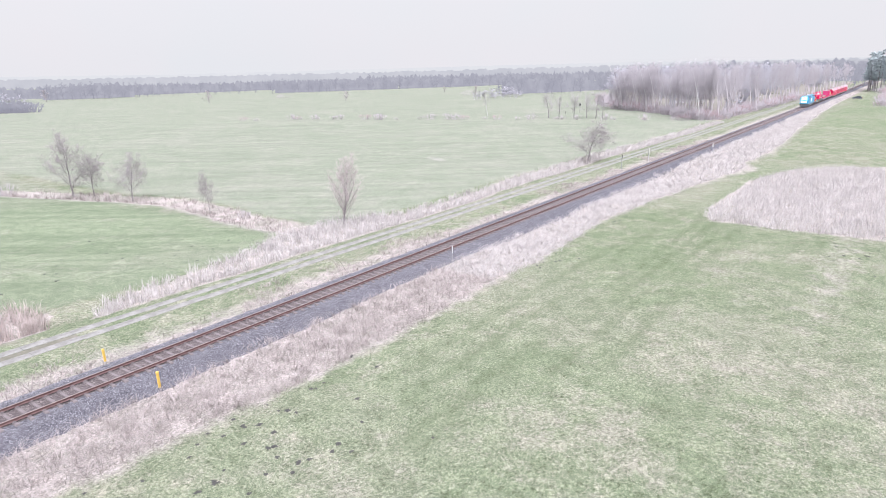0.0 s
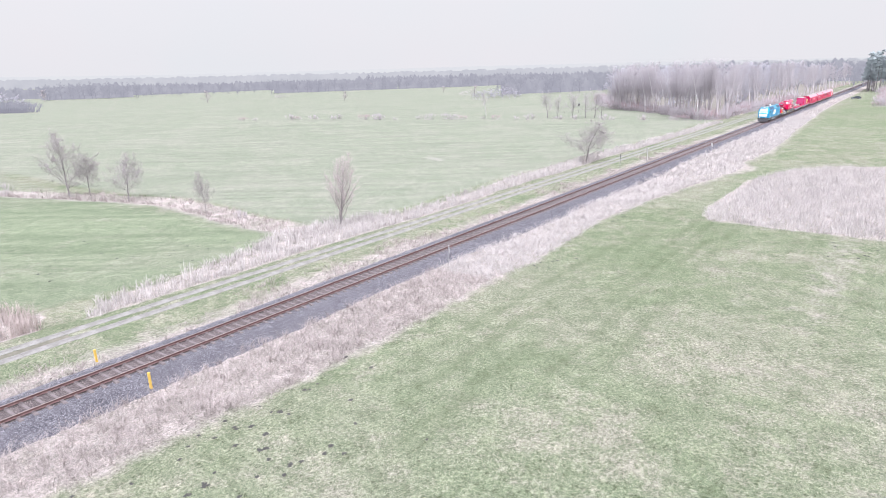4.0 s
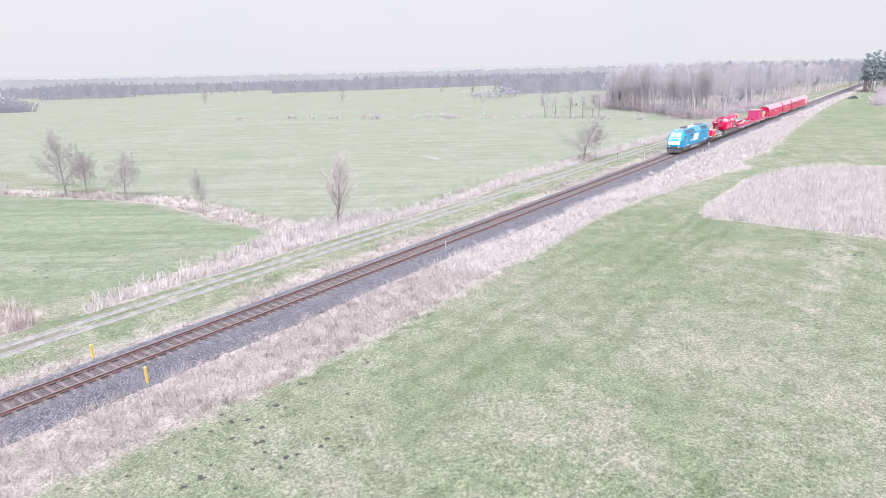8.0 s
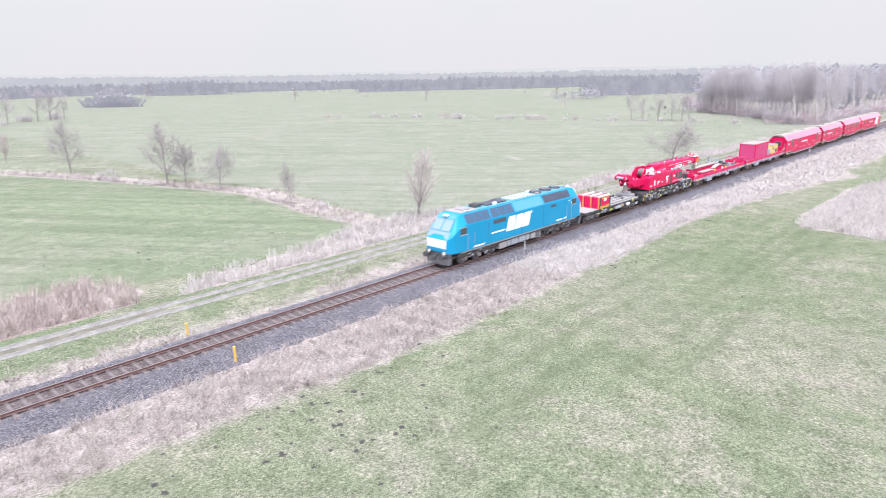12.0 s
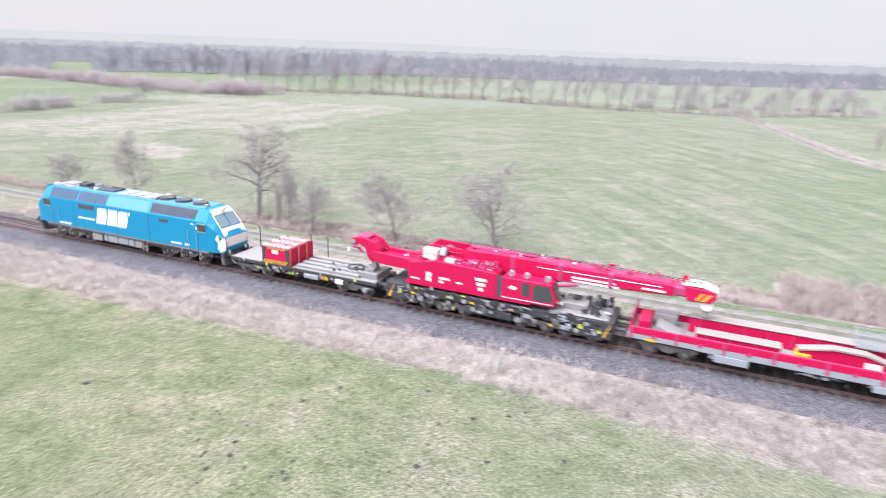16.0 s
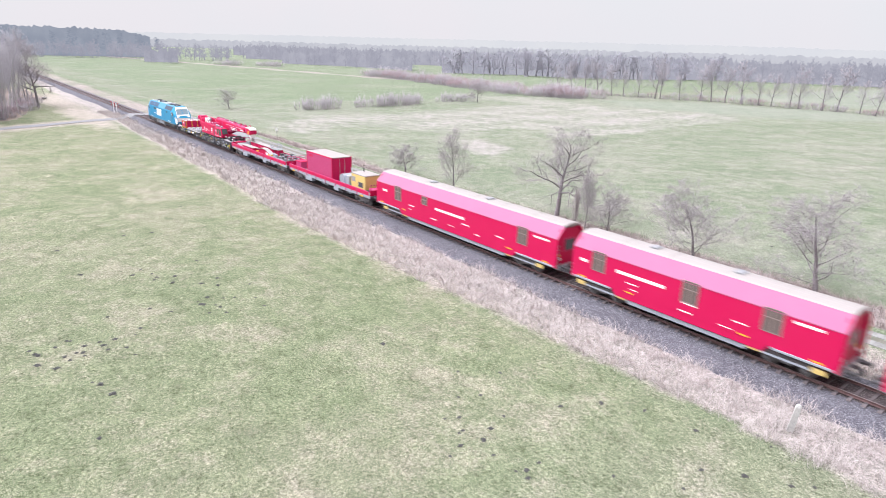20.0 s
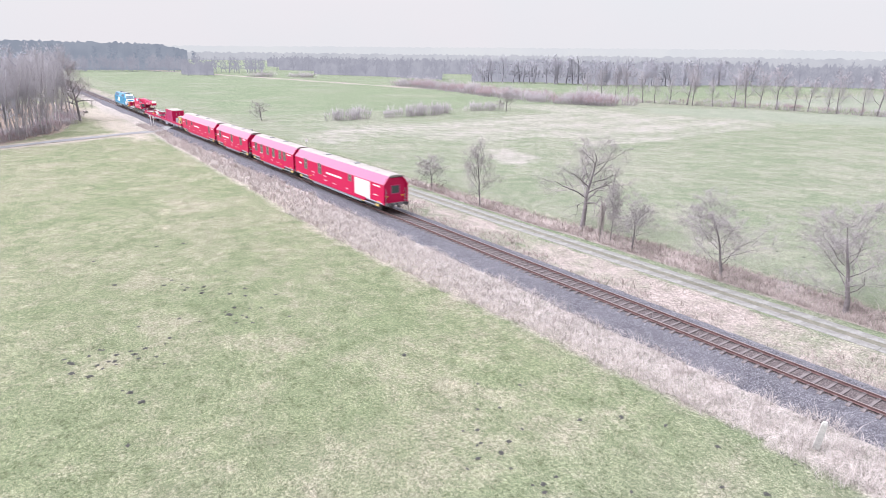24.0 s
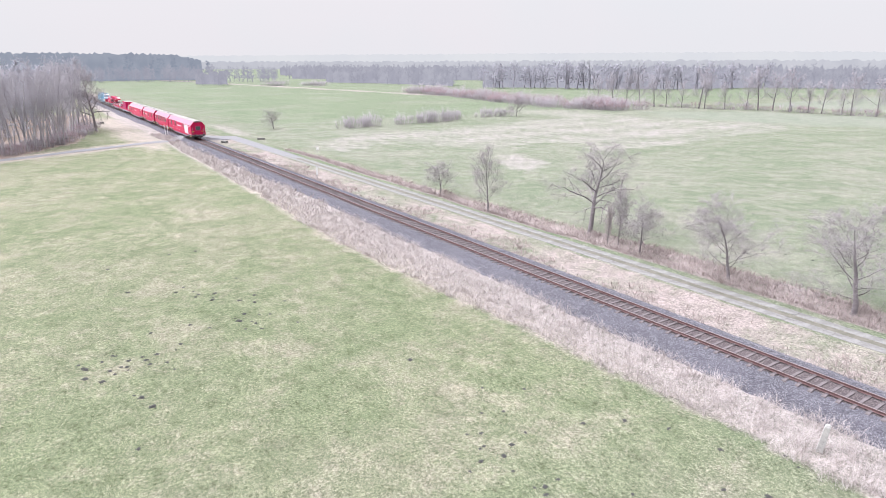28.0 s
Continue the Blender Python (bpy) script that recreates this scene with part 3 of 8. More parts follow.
    for y, x0, x1 in ((-12.4, 24, 70), (-14.2, 18, 80), (-16.1, 16, 85), (-17.3, 16, 85), (-19.4, 25, 75), (-21.0, 30, 70)):
        track = np.maximum(track, np.exp(-((Y - y - 0.5 * np.sin(X * 0.05 + y)) / 0.34) ** 2) * np.clip((X - x0) / 4, 0, 1) * np.clip((x1 - X) / 6, 0, 1))
    for x, k in ((-19, 0.25), (-20.9, 0.25)):
        track = np.maximum(track, 0.6 * np.exp(-((X - x - k * (Y + 20)) / 0.34) ** 2) * (Y < -14) * (Y > -30))
    dry = np.maximum(dry, 0.5 * np.exp(-((X - 46) / 3.0) ** 2 - ((Y + 27) / 6) ** 2) * (0.6 + 0.4 * np.sin(Y * 1.7)))
    dead = np.maximum(inside(X, Y, BANK_WEST) * 1.0, 0.8 * ((X < -230) & (np.abs(Y - 170 - 0.12 * (X + 260)) < 6)))
    dead = np.maximum(dead, (0.58 + 0.2 * w) * np.clip((4 - X) / 10, 0, 1) * ((Y > 1.5) & (Y < 7.6)))
    dead = np.maximum(dead, 2.0 * inside(X, Y, [(-135, -35), (-155, -22), (-215, -12), (-245, -12), (-245, -300), (-60, -300)]))
    dead = np.maximum(dead, 2.0 * inside(X, Y, [(211, 15), (264, 66), (700, 240), (700, 12)]))
    zone = np.stack([dry, lush, dead, track], -1).reshape(-1, 4)
    at = me.attributes.new("zone", "FLOAT_COLOR", "POINT")
    at.data.foreach_set("color", np.ascontiguousarray(zone, np.float32).ravel())
    # pale plots paint distance haze into the fields, plus some field tone
    haze_plot = np.maximum(((Y > 17) & (X > 45) & (along(X, Y, DITCH) > 3)) * 0.9, ((Y > 225) & (X > -150)) * 0.9)
    haze_plot = np.maximum(haze_plot, 0.25 * ((X < -20) & (X > -180) & (Y > 16) & (Y < 190)))
    haze_plot = np.maximum(haze_plot, 0.9 * plotted([(-150, 159), (-129, 142), (-87, 153), (-71, 163), (-60, 200), (-87, 203), (-128, 186)], 5.0, 3))
    haze_plot = np.maximum(haze_plot, 0.15 * ((X < -180) & (Y > 10)))
    haze_plot = np.maximum(haze_plot, 0.5 * ((X > 0) & (Y > 95)))
    haze_plot = np.maximum(haze_plot, 0.35 * ((X < 42) & (X > -20) & (Y > 16)))
    pa = me.attributes.new("haze_plot", "FLOAT", "POINT")
    pa.data.foreach_set("value", np.ascontiguousarray(haze_plot, np.float32).ravel())
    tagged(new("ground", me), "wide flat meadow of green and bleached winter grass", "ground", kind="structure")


build_ground()


# ---- railway track ----
SLEEPER_STEP = 0.654


def build_track():
    # near part with an uneven surface
    xs = np.concatenate([np.arange(-1500, -90, 30.0), np.arange(-90, 120, 0.35), np.arange(120, 1500, 30.0)])
    ys = np.array([-3.1, -2.9, -2.6, -2.3, -2.0, -1.75, -1.5, -1.2, -0.9, -0.6, -0.3, 0, 0.3, 0.6, 0.9, 1.2, 1.5, 1.8, 2.2, 2.6, 3.0])
    zs = np.interp(ys, [-3.1, -1.85, -1.2, 1.2, 1.75, 3.0], [-0.02, RAIL - 0.225, RAIL - 0.215, RAIL - 0.215, RAIL - 0.235, 0.16])
    X, Y = np.meshgrid(xs, ys)
    Z = np.repeat(zs[:, None], len(xs), 1) + rng.normal(0, 0.018, X.shape)
    n, k = len(xs), len(ys)
    idx = np.arange(n * k).reshape(k, n)
    faces = np.stack([idx[:-1, :-1].ravel(), idx[:-1, 1:].ravel(), idx[1:, 1:].ravel(), idx[1:, :-1].ravel()], 1)
    track = thing("railway_track", "single rusty railway track on steel sleepers in grey ballast", "railway track", kind="structure")
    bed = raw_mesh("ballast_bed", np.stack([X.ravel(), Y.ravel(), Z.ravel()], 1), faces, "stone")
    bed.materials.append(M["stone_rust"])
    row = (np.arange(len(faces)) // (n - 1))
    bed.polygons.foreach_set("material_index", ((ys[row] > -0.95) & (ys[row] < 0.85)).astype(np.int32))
    part("ballast_bed", bed, "stone", track, "grey crushed-stone ballast bed, rusty between the rails")
    # loose stones
    cnt = 63000
    sx = np.concatenate([rng.uniform(-75, 95, cnt // 3), rng.uniform(-42, 48, cnt * 2 // 3)])
    sy = rng.uniform(-2.95, 2.6, len(sx))
    k0 = -20.2035 * 0.934
    near_sleeper = np.abs((sx - k0 + SLEEPER_STEP / 2) % SLEEPER_STEP - SLEEPER_STEP / 2) < 0.14
    keep = (np.abs(np.abs(sy) - 0.75) > 0.10) & ~(near_sleeper & (np.abs(sy) < 1.32) & (rng.random(len(sx)) < 0.85))
    sx, sy = sx[keep], sy[keep]
    sz = np.interp(sy, ys, zs)
    r = rng.uniform(0.018, 0.036, len(sx))
    ico = np.array([(1, 0, 0), (-1, 0, 0), (0, 1, 0), (0, -1, 0), (0, 0, 1)])
    tri = np.array([(0, 2, 4), (2, 1, 4), (1, 3, 4), (3, 0, 4)])
    a = rng.uniform(0, 6.28, len(sx))
    shape = ico[None] * r[:, None, None] * rng.uniform(0.6, 1.35, (len(sx), 5, 1))
    ca, sa = np.cos(a)[:, None], np.sin(a)[:, None]
    vx = shape[..., 0] * ca - shape[..., 1] * sa + sx[:, None]
    vy = shape[..., 0] * sa + shape[..., 1] * ca + sy[:, None]
    vz = shape[..., 2] + (sz + r * 0.1)[:, None]
    verts = np.stack([vx, vy, vz], -1).reshape(-1, 3)
    fac = (tri[None] + 5 * np.arange(len(sx))[:, None, None]).reshape(-1, 3)
    loose = raw_mesh("loose_ballast", verts, fac, "rock")
    loose.materials.append(M["rock_rust"])
    loose.polygons.foreach_set("material_index", np.repeat(np.abs(sy) < 0.98, 4).astype(np.int32))
    tagged(part("loose_ballast", loose, "rock", track, "loose crushed stones of the ballast"), kind="stuff")
    # rails: foot, web and head, with a worn running surface
    foot = [(-0.066, 0), (0.066, 0), (0.066, 0.012), (0.012, 0.03), (0.010, 0.105), (0.034, 0.118), (0.034, 0.148), (-0.034, 0.148), (-0.034, 0.118), (-0.010, 0.105), (-0.012, 0.03), (-0.066, 0.012)]
    for side in (-0.752, 0.752):
        s = Shape().prism([(side + a, RAIL - 0.152 + b) for a, b in foot], "x", -1500, 1500)
        rail = part("rail", s, "rail_rust", track, "rust-brown steel rail")
        part("running_surface", Shape().box(-1500, side - 0.028, RAIL - 0.004, 1500, side + 0.028, RAIL + 0.001), "rail_top", rail, "worn shiny rail head")
    # sleepers: trough-shaped steel with bent-down ends and rail fastenings
    top = RAIL - 0.152
    s = Shape()
    ringset = []
    for y, w, z in ((-1.30, 0.15, top - 0.16), (-1.22, 0.13, top - 0.03), (-1.05, 0.115, top), (-0.45, 0.105, top - 0.01), (0.45, 0.105, top - 0.01), (1.05, 0.115, top), (1.22, 0.13, top - 0.03), (1.30, 0.15, top - 0.16)):
        ringset.append([(-w, y, z - 0.09), (-w * 0.72, y, z), (w * 0.72, y, z), (w, y, z - 0.09)])
    s.loft(ringset)
    for y in (-0.752, 0.752):
        s.box(-0.08, y - 0.17, top - 0.002, 0.08, y + 0.17, top + 0.014)
        for d in (-0.105, 0.105):
            s.box(-0.045, y + d - 0.03, top + 0.014, 0.045, y + d + 0.03, top + 0.05)
    me = s.mesh("sleeper")
    me.materials.append(M["sleeper"])
    k0 = -20.2035 * 0.934
    for i in range(-120, 180):
        ob = new("sleeper", me)
        ob.parent, ob.location = track, (k0 + 12 + i * SLEEPER_STEP, 0, 0)
    v = np.array([p.co[:] for p in me.vertices])
    quads = np.array([list(p.vertices) for p in me.polygons if len(p.vertices) == 4])
    offs = [k0 + 12 + i * SLEEPER_STEP for i in list(range(-480, -120)) + list(range(180, 560))]
    vv = np.concatenate([v + np.array([o, 0, 0]) for o in offs])
    ff = np.concatenate([quads + len(v) * j for j in range(len(offs))])
    tagged(part("sleeper_row", raw_mesh("sleeper_row", vv, ff, "sleeper"), "sleeper", track, "row of steel sleepers"), kind="stuff")


# ---- field road of two concrete wheel strips ----


def build_roads():
    road = thing("field_road", "narrow field road of two pale concrete wheel strips", "road", kind="structure")
    gravel = Shape()
    pts = list(np.arange(-110, 421, 6.0))
    for y0, y1, nm in ((8.84, 9.40, "gravel"),):
        n = len(pts)
        v = [(x, y, 0.104) for x in pts for y in (y0, y1)]
        f = [(2 * i, 2 * i + 2, 2 * i + 3, 2 * i + 1) for i in range(n - 1) if pts[i] < 16]
        gravel.add(v, f)
    part("middle_strip", gravel, "gravel", road, "muddy gravel between the wheel strips")
    slab = Shape().box(0, -0.39, 0.02, 2.985, 0.39, 0.125).mesh("slab", 0.012)
    slab.materials.append(M["concrete"])
    r = random.Random(5)
    far_v, far_f, count = [], [], 0
    for x in np.arange(-110, 420, 3.0):
        for y in (8.38, 9.85):
            if -140 < x < 270:
                ob = new("slab", slab)
                ob.parent = road
                ob.matrix_local = pose(x, y + r.uniform(-0.02, 0.02), r.uniform(-0.008, 0.008), r.uniform(-0.3, 0.3), r.uniform(-0.15, 0.15), r.uniform(-0.25, 0.25))
                count += 1
            else:
                b = Shape().box(x, y - 0.43, 0.02, x + 2.985, y + 0.43, 0.125)
                far_f += [tuple(i + len(far_v) for i in f) for f in b.f]
                far_v += b.v
    tagged(part("slab_row", Shape().add(far_v, far_f), "concrete", road, "row of concrete slabs"), kind="stuff")
    # side road over the level crossing
    line = [(-112, -78), (-133.5, -36), (-138.5, -25), (-145, -11), (-148.5, -3.2)]
    s = Shape()
    v, f = [], []
    run = np.linspace(0, len(line) - 1, 60)
    cx, cy = (np.interp(run, range(len(line)), [p[k] for p in line]) for k in (0, 1))
    for i, (x, y) in enumerate(zip(cx, cy)):
        w = 1.35
        for q in (-1, -0.3, 0.3, 1):
            a, b = x + q * w * 0.9, y + q * w * 0.45
            v.append((a, b, 0.05 + 0.02 * (1 - q * q) + float(max(land(np.array([a, a - 1, a + 1]), np.array([b, b + 1, b - 1]))))))
        if i:
            f += [(4 * i - 4 + k, 4 * i - 3 + k, 4 * i + 1 + k, 4 * i + k) for k in range(3)]
    s.add(v, f)
    s.add([(-150.6, -3.3, 0.12), (-146.4, -3.3, 0.12), (-146.6, -1.6, RAIL - 0.02), (-151.2, -1.6, RAIL - 0.02)], [(0, 1, 2, 3)])
    s.add([(-151.4, 1.6, RAIL - 0.02), (-146.6, 1.6, RAIL - 0.02), (-143.5, 6.5, 0.2), (-151.4, 6.5, 0.2)], [(0, 1, 2, 3)])
    s.add([(-151.4, 6.5, 0.2), (-143.5, 6.5, 0.2), (-142, 10.5, 0.14), (-149, 10.5, 0.14)], [(0, 1, 2, 3)])
    # sloping shoulders of the ramps
    for a, b, d in (((-146.6, 1.6, RAIL - 0.02), (-143.5, 6.5, 0.2), 1), ((-143.5, 6.5, 0.2), (-142, 10.5, 0.14), 1), ((-151.4, 6.5, 0.2), (-151.4, 1.6, RAIL - 0.02), -1), ((-146.4, -3.3, 0.12), (-146.6, -1.6, RAIL - 0.02), 1), ((-151.2, -1.6, RAIL - 0.02), (-150.6, -3.3, 0.12), -1)):
        s.add([a, (a[0] + d * 1.2 * (a[2] + 0.1), a[1], -0.15), (b[0] + d * 1.2 * (b[2] + 0.1), b[1], -0.15), b], [(0, 1, 2, 3)])
    lane = [(-149, 8.2, 10.6), (-143, 7.7, 10.6), (-136, 7.6, 10.6), (-124, 7.7, 10.5), (-114, 7.9, 10.4), (-106, 8.0, 10.3)]
    s.add([(x, y, 0.118) for x, a, b in lane for y in (a, b)], [(2 * i, 2 * i + 2, 2 * i + 3, 2 * i + 1) for i in range(len(lane) - 1)])
    tagged(part("crossing_road", s, "asphalt"), "worn asphalt farm road leading over the level crossing", "road", kind="structure")
    deck = thing("crossing_deck", "flat level crossing deck of concrete panels between the rails", "level crossing", kind="structure")
    for i in range(4):
        x = -151 + i * 1.15
        for y0, y1 in ((-1.6, -0.86), (-0.64, 0.64), (0.86, 1.6)):
            part("panel", Shape().box(x, y0, RAIL - 0.14, x + 1.12, y1, RAIL - 0.015), "asphalt", deck, bevel=0.01)


build_track()
build_roads()

# ---- bare winter trees and shrubs ----


def tubes(segs):
    """Arrays for many tapered limbs: (p, q, r0, r1, sides); thin ends close to a point."""
    V, F, base = [], [], 0
    groups = {}
    for p, q, r0, r1, n in segs:
        groups.setdefault((n, r1 < 0.004), []).append((p, q, r0, r1))
    for (n, tip), lst in groups.items():
        p = np.array([s[0] for s in lst])
        q = np.array([s[1] for s in lst])
        r0 = np.array([s[2] for s in lst])[:, None, None]
        r1 = np.array([s[3] for s in lst])[:, None, None]
        d = q - p
        d /= np.linalg.norm(d, axis=1, keepdims=True) + 1e-9
        ref = np.where(np.abs(d[:, 2:3]) < 0.9, np.array([[0.0, 0, 1]]), np.array([[1.0, 0, 0]]))
        u = np.cross(d, ref)
        u /= np.linalg.norm(u, axis=1, keepdims=True) + 1e-9
        w = np.cross(d, u)
        a = 2 * np.pi * np.arange(n) / n
        ring = np.cos(a)[None, :, None] * u[:, None] + np.sin(a)[None, :, None] * w[:, None]
        m = len(lst)
        i = np.arange(n)
        j = (i + 1) % n
        if tip:
            v = np.concatenate([p[:, None] + ring * r0, q[:, None]], 1)
            f = np.stack([i, j, np.full(n, n)], 1)
        else:
            v = np.concatenate([p[:, None] + ring * r0, q[:, None] + ring * r1], 1)
            f = np.concatenate([np.stack([i, j, n + j], 1), np.stack([i, n + j, n + i], 1)])
        k = v.shape[1]
        V.append(v.reshape(-1, 3))
        F.append((f[None] + (base + k * np.arange(m))[:, None, None]).reshape(-1, 3))
        base += m * k
    return np.concatenate(V), np.concatenate(F)


FORMS = {  # per level: children, first child at, length ratio, angle low, angle high, upward pull
    "oak": ((15, 0.30, 0.68, 48, 90, 0.08), (11, 0.16, 0.60, 34, 76, 0.08), (10, 0.12, 0.62, 32, 72, 0.05), (5, 0.12, 0.80, 28, 66, 0.0)),
    "round": ((20, 0.20, 0.66, 36, 72, 0.14), (11, 0.15, 0.56, 30, 62, 0.10), (8, 0.12, 0.62, 26, 60, 0.06), (5, 0.12, 0.85, 24, 60, 0.0)),
    "slim": ((34, 0.06, 0.62, 16, 34, 0.26), (9, 0.15, 0.42, 16, 40, 0.24), (7, 0.1, 0.55, 18, 42, 0.12), (4, 0.15, 0.8, 18, 46, 0.0)),
    "wood": ((13, 0.36, 0.36, 26, 58, 0.22), (8, 0.12, 0.58, 28, 62, 0.10), (6, 0.10, 0.72, 26, 66, 0.03)),
    "dist": ((8, 0.14, 0.52, 30, 76, 0.12), (5, 0.1, 0.66, 30, 66, 0.05), (5, 0.1, 0.8, 30, 66, 0.0)),
    "row": ((10, 0.24, 0.62, 32, 66, 0.16), (10, 0.15, 0.58, 30, 62, 0.10), (11, 0.10, 0.60, 26, 66, 0.03)),
    "far": ((10, 0.20, 0.46, 30, 72, 0.14), (6, 0.1, 0.6, 30, 66, 0.06), (6, 0.1, 0.72, 30, 66, 0.0)),
}


def grow(seed, height, form, girth=0.022, trunk=0.6, lean=0.05, thin=1.0):
    """Limbs of one tree, level by level."""
    r = random.Random(seed)
    levels = FORMS[form]
    out = [[] for _ in range(len(levels) + 1)]

    def limb(p, d, length, rad, lv):
        k = ((6, 4, 3, 2, 1) if len(levels) > 3 else ((4, 2, 1, 1) if form == "dist" else (5, 3, 2, 1)))[lv]
        pts, dirs = [p], [d]
        for i in range(k):
            j = 0.10 if lv == 0 else {"oak": 0.66, "round": 0.42, "slim": 0.2}.get(form, 0.3)
            d = (d + Vector((r.uniform(-j, j), r.uniform(-j, j), r.uniform(-j, j) * 0.6 + (levels[min(lv, len(levels)) - 1][5] * 0.5 if lv else 0.02)))).normalized()
            p = p + d * (length / k)
            pts.append(p)
            dirs.append(d)
        end = 0.0 if lv == len(levels) or lv > 1 else (0.12 if lv else 0.18)
        for i in range(k):
            a, b = rad * (1 - (1 - end) * i / k), rad * (1 - (1 - end) * (i + 1) / k)
            out[lv].append((tuple(pts[i]), tuple(pts[i + 1]), a, b if (i < k - 1 or end) else 0.0, (7, 5, 4, 3, 3)[lv]))
        if lv == len(levels):
            return
        n, first, ratio, lo, hi, pull = levels[lv]
        turn = r.uniform(0, 6.28)
        for c in range(n):
            t = first + (1 - first) * (c + r.random()) / n
            t = min(t, 0.99)
            i = min(int(t * k), k - 1)
            q = pts[i].lerp(pts[i + 1], t * k - i)
            turn += 2.4 + r.uniform(-0.5, 0.5)
            side = dirs[i + 1].orthogonal().normalized()
            side = Matrix.Rotation(turn, 3, dirs[i + 1]) @ side
            ang = radians(r.uniform(lo, hi)) * (1.0 if lv else 1.12 - 0.45 * t)
            nd = (dirs[i + 1] * math.cos(ang) + side * math.sin(ang) + Vector((0, 0, pull))).normalized()
            shrink = (1 - 0.55 * t) if lv else (1.05 - 0.62 * max(0, t - 0.3))
            limb(q, nd, length * ratio * shrink * r.uniform(0.7, 1.15), max(0.0066 * thin, rad * (1 - 0.8 * t) * (0.56 if form == "oak" else 0.33)), lv + 1)

    limb(Vector((0, 0, -0.15)), Vector((lean, lean * 0.4, 1)).normalized(), height * trunk, height * girth, 0)
    # bring the tree to its height
    top = max(q[2] for lv in out for _, q, *_ in lv)
    s = height / top
    return [[(tuple(c * s for c in p), tuple(c * s for c in q), a, b, n) for p, q, a, b, n in lv] for lv in out]


TEMPLATES = {}


def tree_meshes(key, height, form, bark="bark", twig="twig", split=2, **kw):
    if key not in TEMPLATES:
        lv = grow(sum(ord(c) for c in key) * 7 + 3, height, form, **kw)
        v, f = tubes([s for l in lv[:split] for s in l])
        t = raw_mesh("trunk", v, f, bark)
        t.shade_smooth()
        v, f = tubes([s for l in lv[split:] for s in l])
        TEMPLATES[key] = (t, raw_mesh("crown", v, f, twig), height)
    return TEMPLATES[key]


def plant(key, x, y, height, label, turn=0.0, group="", name="bare_tree", wide=1.0, sink=0.0):
    t, c, h = TEMPLATES[key]
    z = float(land(np.array([x]), np.array([y]))[0]) - sink
    root = thing(name, label, "tree" if name != "shrub" else "shrub", group=group)
    root.matrix_world = Matrix.Translation((x, y, z)) @ Matrix.Rotation(radians(turn), 4, "Z") @ Matrix.Diagonal((height / h * wide, height / h * wide, height / h, 1))
    tagged(part("trunk" if name != "shrub" else "stem_clump", t, "bark", root), kind="" if name != "shrub" else "stuff")
    part("crown", c, "twig", root, "bare branches and twigs")
    return root


def bush_mesh(key, seed, height, stems_n, spread, twig, fat=1.0):
    """A shrub: many stems from the ground, forking into twigs."""
    r = random.Random(seed)
    segs = []
    for i in range(stems_n):
        a, k = r.uniform(0, 6.28), r.random() ** 0.6
        base = Vector((math.cos(a), math.sin(a), 0)) * k * spread * 0.45
        d = Vector((math.cos(a) * k * 0.6 + r.uniform(-0.2, 0.2), math.sin(a) * k * 0.6 + r.uniform(-0.2, 0.2), 1)).normalized()
        ln = height * r.uniform(0.55, 1.05) * (1 - 0.3 * k)
        m = base + d * ln * 0.5
        segs.append((tuple(base), tuple(m), 0.03 * fat, 0.018 * fat, 3))
        for j in range(5):
            e = m + (d + Vector((r.uniform(-0.5, 0.5), r.uniform(-0.5, 0.5), r.uniform(-0.1, 0.4)))).normalized() * ln * r.uniform(0.3, 0.55)
            segs.append((tuple(m), tuple(e), 0.016 * fat, 0.0, 3))
            for q in range(2):
                b = m.lerp(e, r.uniform(0.3, 0.8))
                segs.append((tuple(b), tuple(b + Vector((r.uniform(-1, 1), r.uniform(-1, 1), r.uniform(0, 1))).normalized() * ln * 0.16), 0.011 * fat, 0.0, 3))
    cut = [s for s in segs if s[2] > 0.025 * fat]
    rest = [s for s in segs if s[2] <= 0.025 * fat]
    v, f = tubes(cut)
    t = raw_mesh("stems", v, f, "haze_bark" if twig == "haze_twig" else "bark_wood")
    v, f = tubes(rest)
    TEMPLATES[key] = (t, raw_mesh("twigs", v, f, twig), height)


def crowd(name, label, spots, keys, seed, lo, hi, wide=1.0):
    """Trees of a wood at the given spots, joined: trunks and crowns."""
    r = random.Random(seed)
    parts_v = {}
    for x, y in spots:
        k = r.choice(keys)
        t, c, h = TEMPLATES[k]
        s = r.uniform(lo, hi) / h
        a = r.uniform(0, 6.28)
        ca, sa = math.cos(a) * s * wide, math.sin(a) * s * wide
        for me in (t, c):
            if me.name not in CACHE:
                n = len(me.vertices)
                v = np.empty(n * 3, np.float32)
                me.vertices.foreach_get("co", v)
                f = np.empty(len(me.polygons) * 3, np.int32)
                me.polygons.foreach_get("vertices", f)
                CACHE[me.name] = (v.reshape(-1, 3), f.reshape(-1, 3), me.materials[0])
            v, f, mt = CACHE[me.name]
            w = np.stack([v[:, 0] * ca - v[:, 1] * sa + x, v[:, 0] * sa + v[:, 1] * ca + y, v[:, 2] * s], 1)
            vs, fs, n = parts_v.setdefault(mt.name, ([], [], [0]))
            vs.append(w)
            fs.append(f + n[0])
            n[0] += len(w)
    root = thing(name, label, "wood", kind="stuff")
    for mt, (vs, fs, _) in parts_v.items():
        me = bpy.data.meshes.new(name)
        me = raw_mesh(name, np.concatenate(vs), np.concatenate(fs), next(k for k, m in M.items() if m.name == mt))
        tagged(part("trunks" if "bark" in mt else "crowns", me, "twig", root), kind="stuff")


CACHE = {}
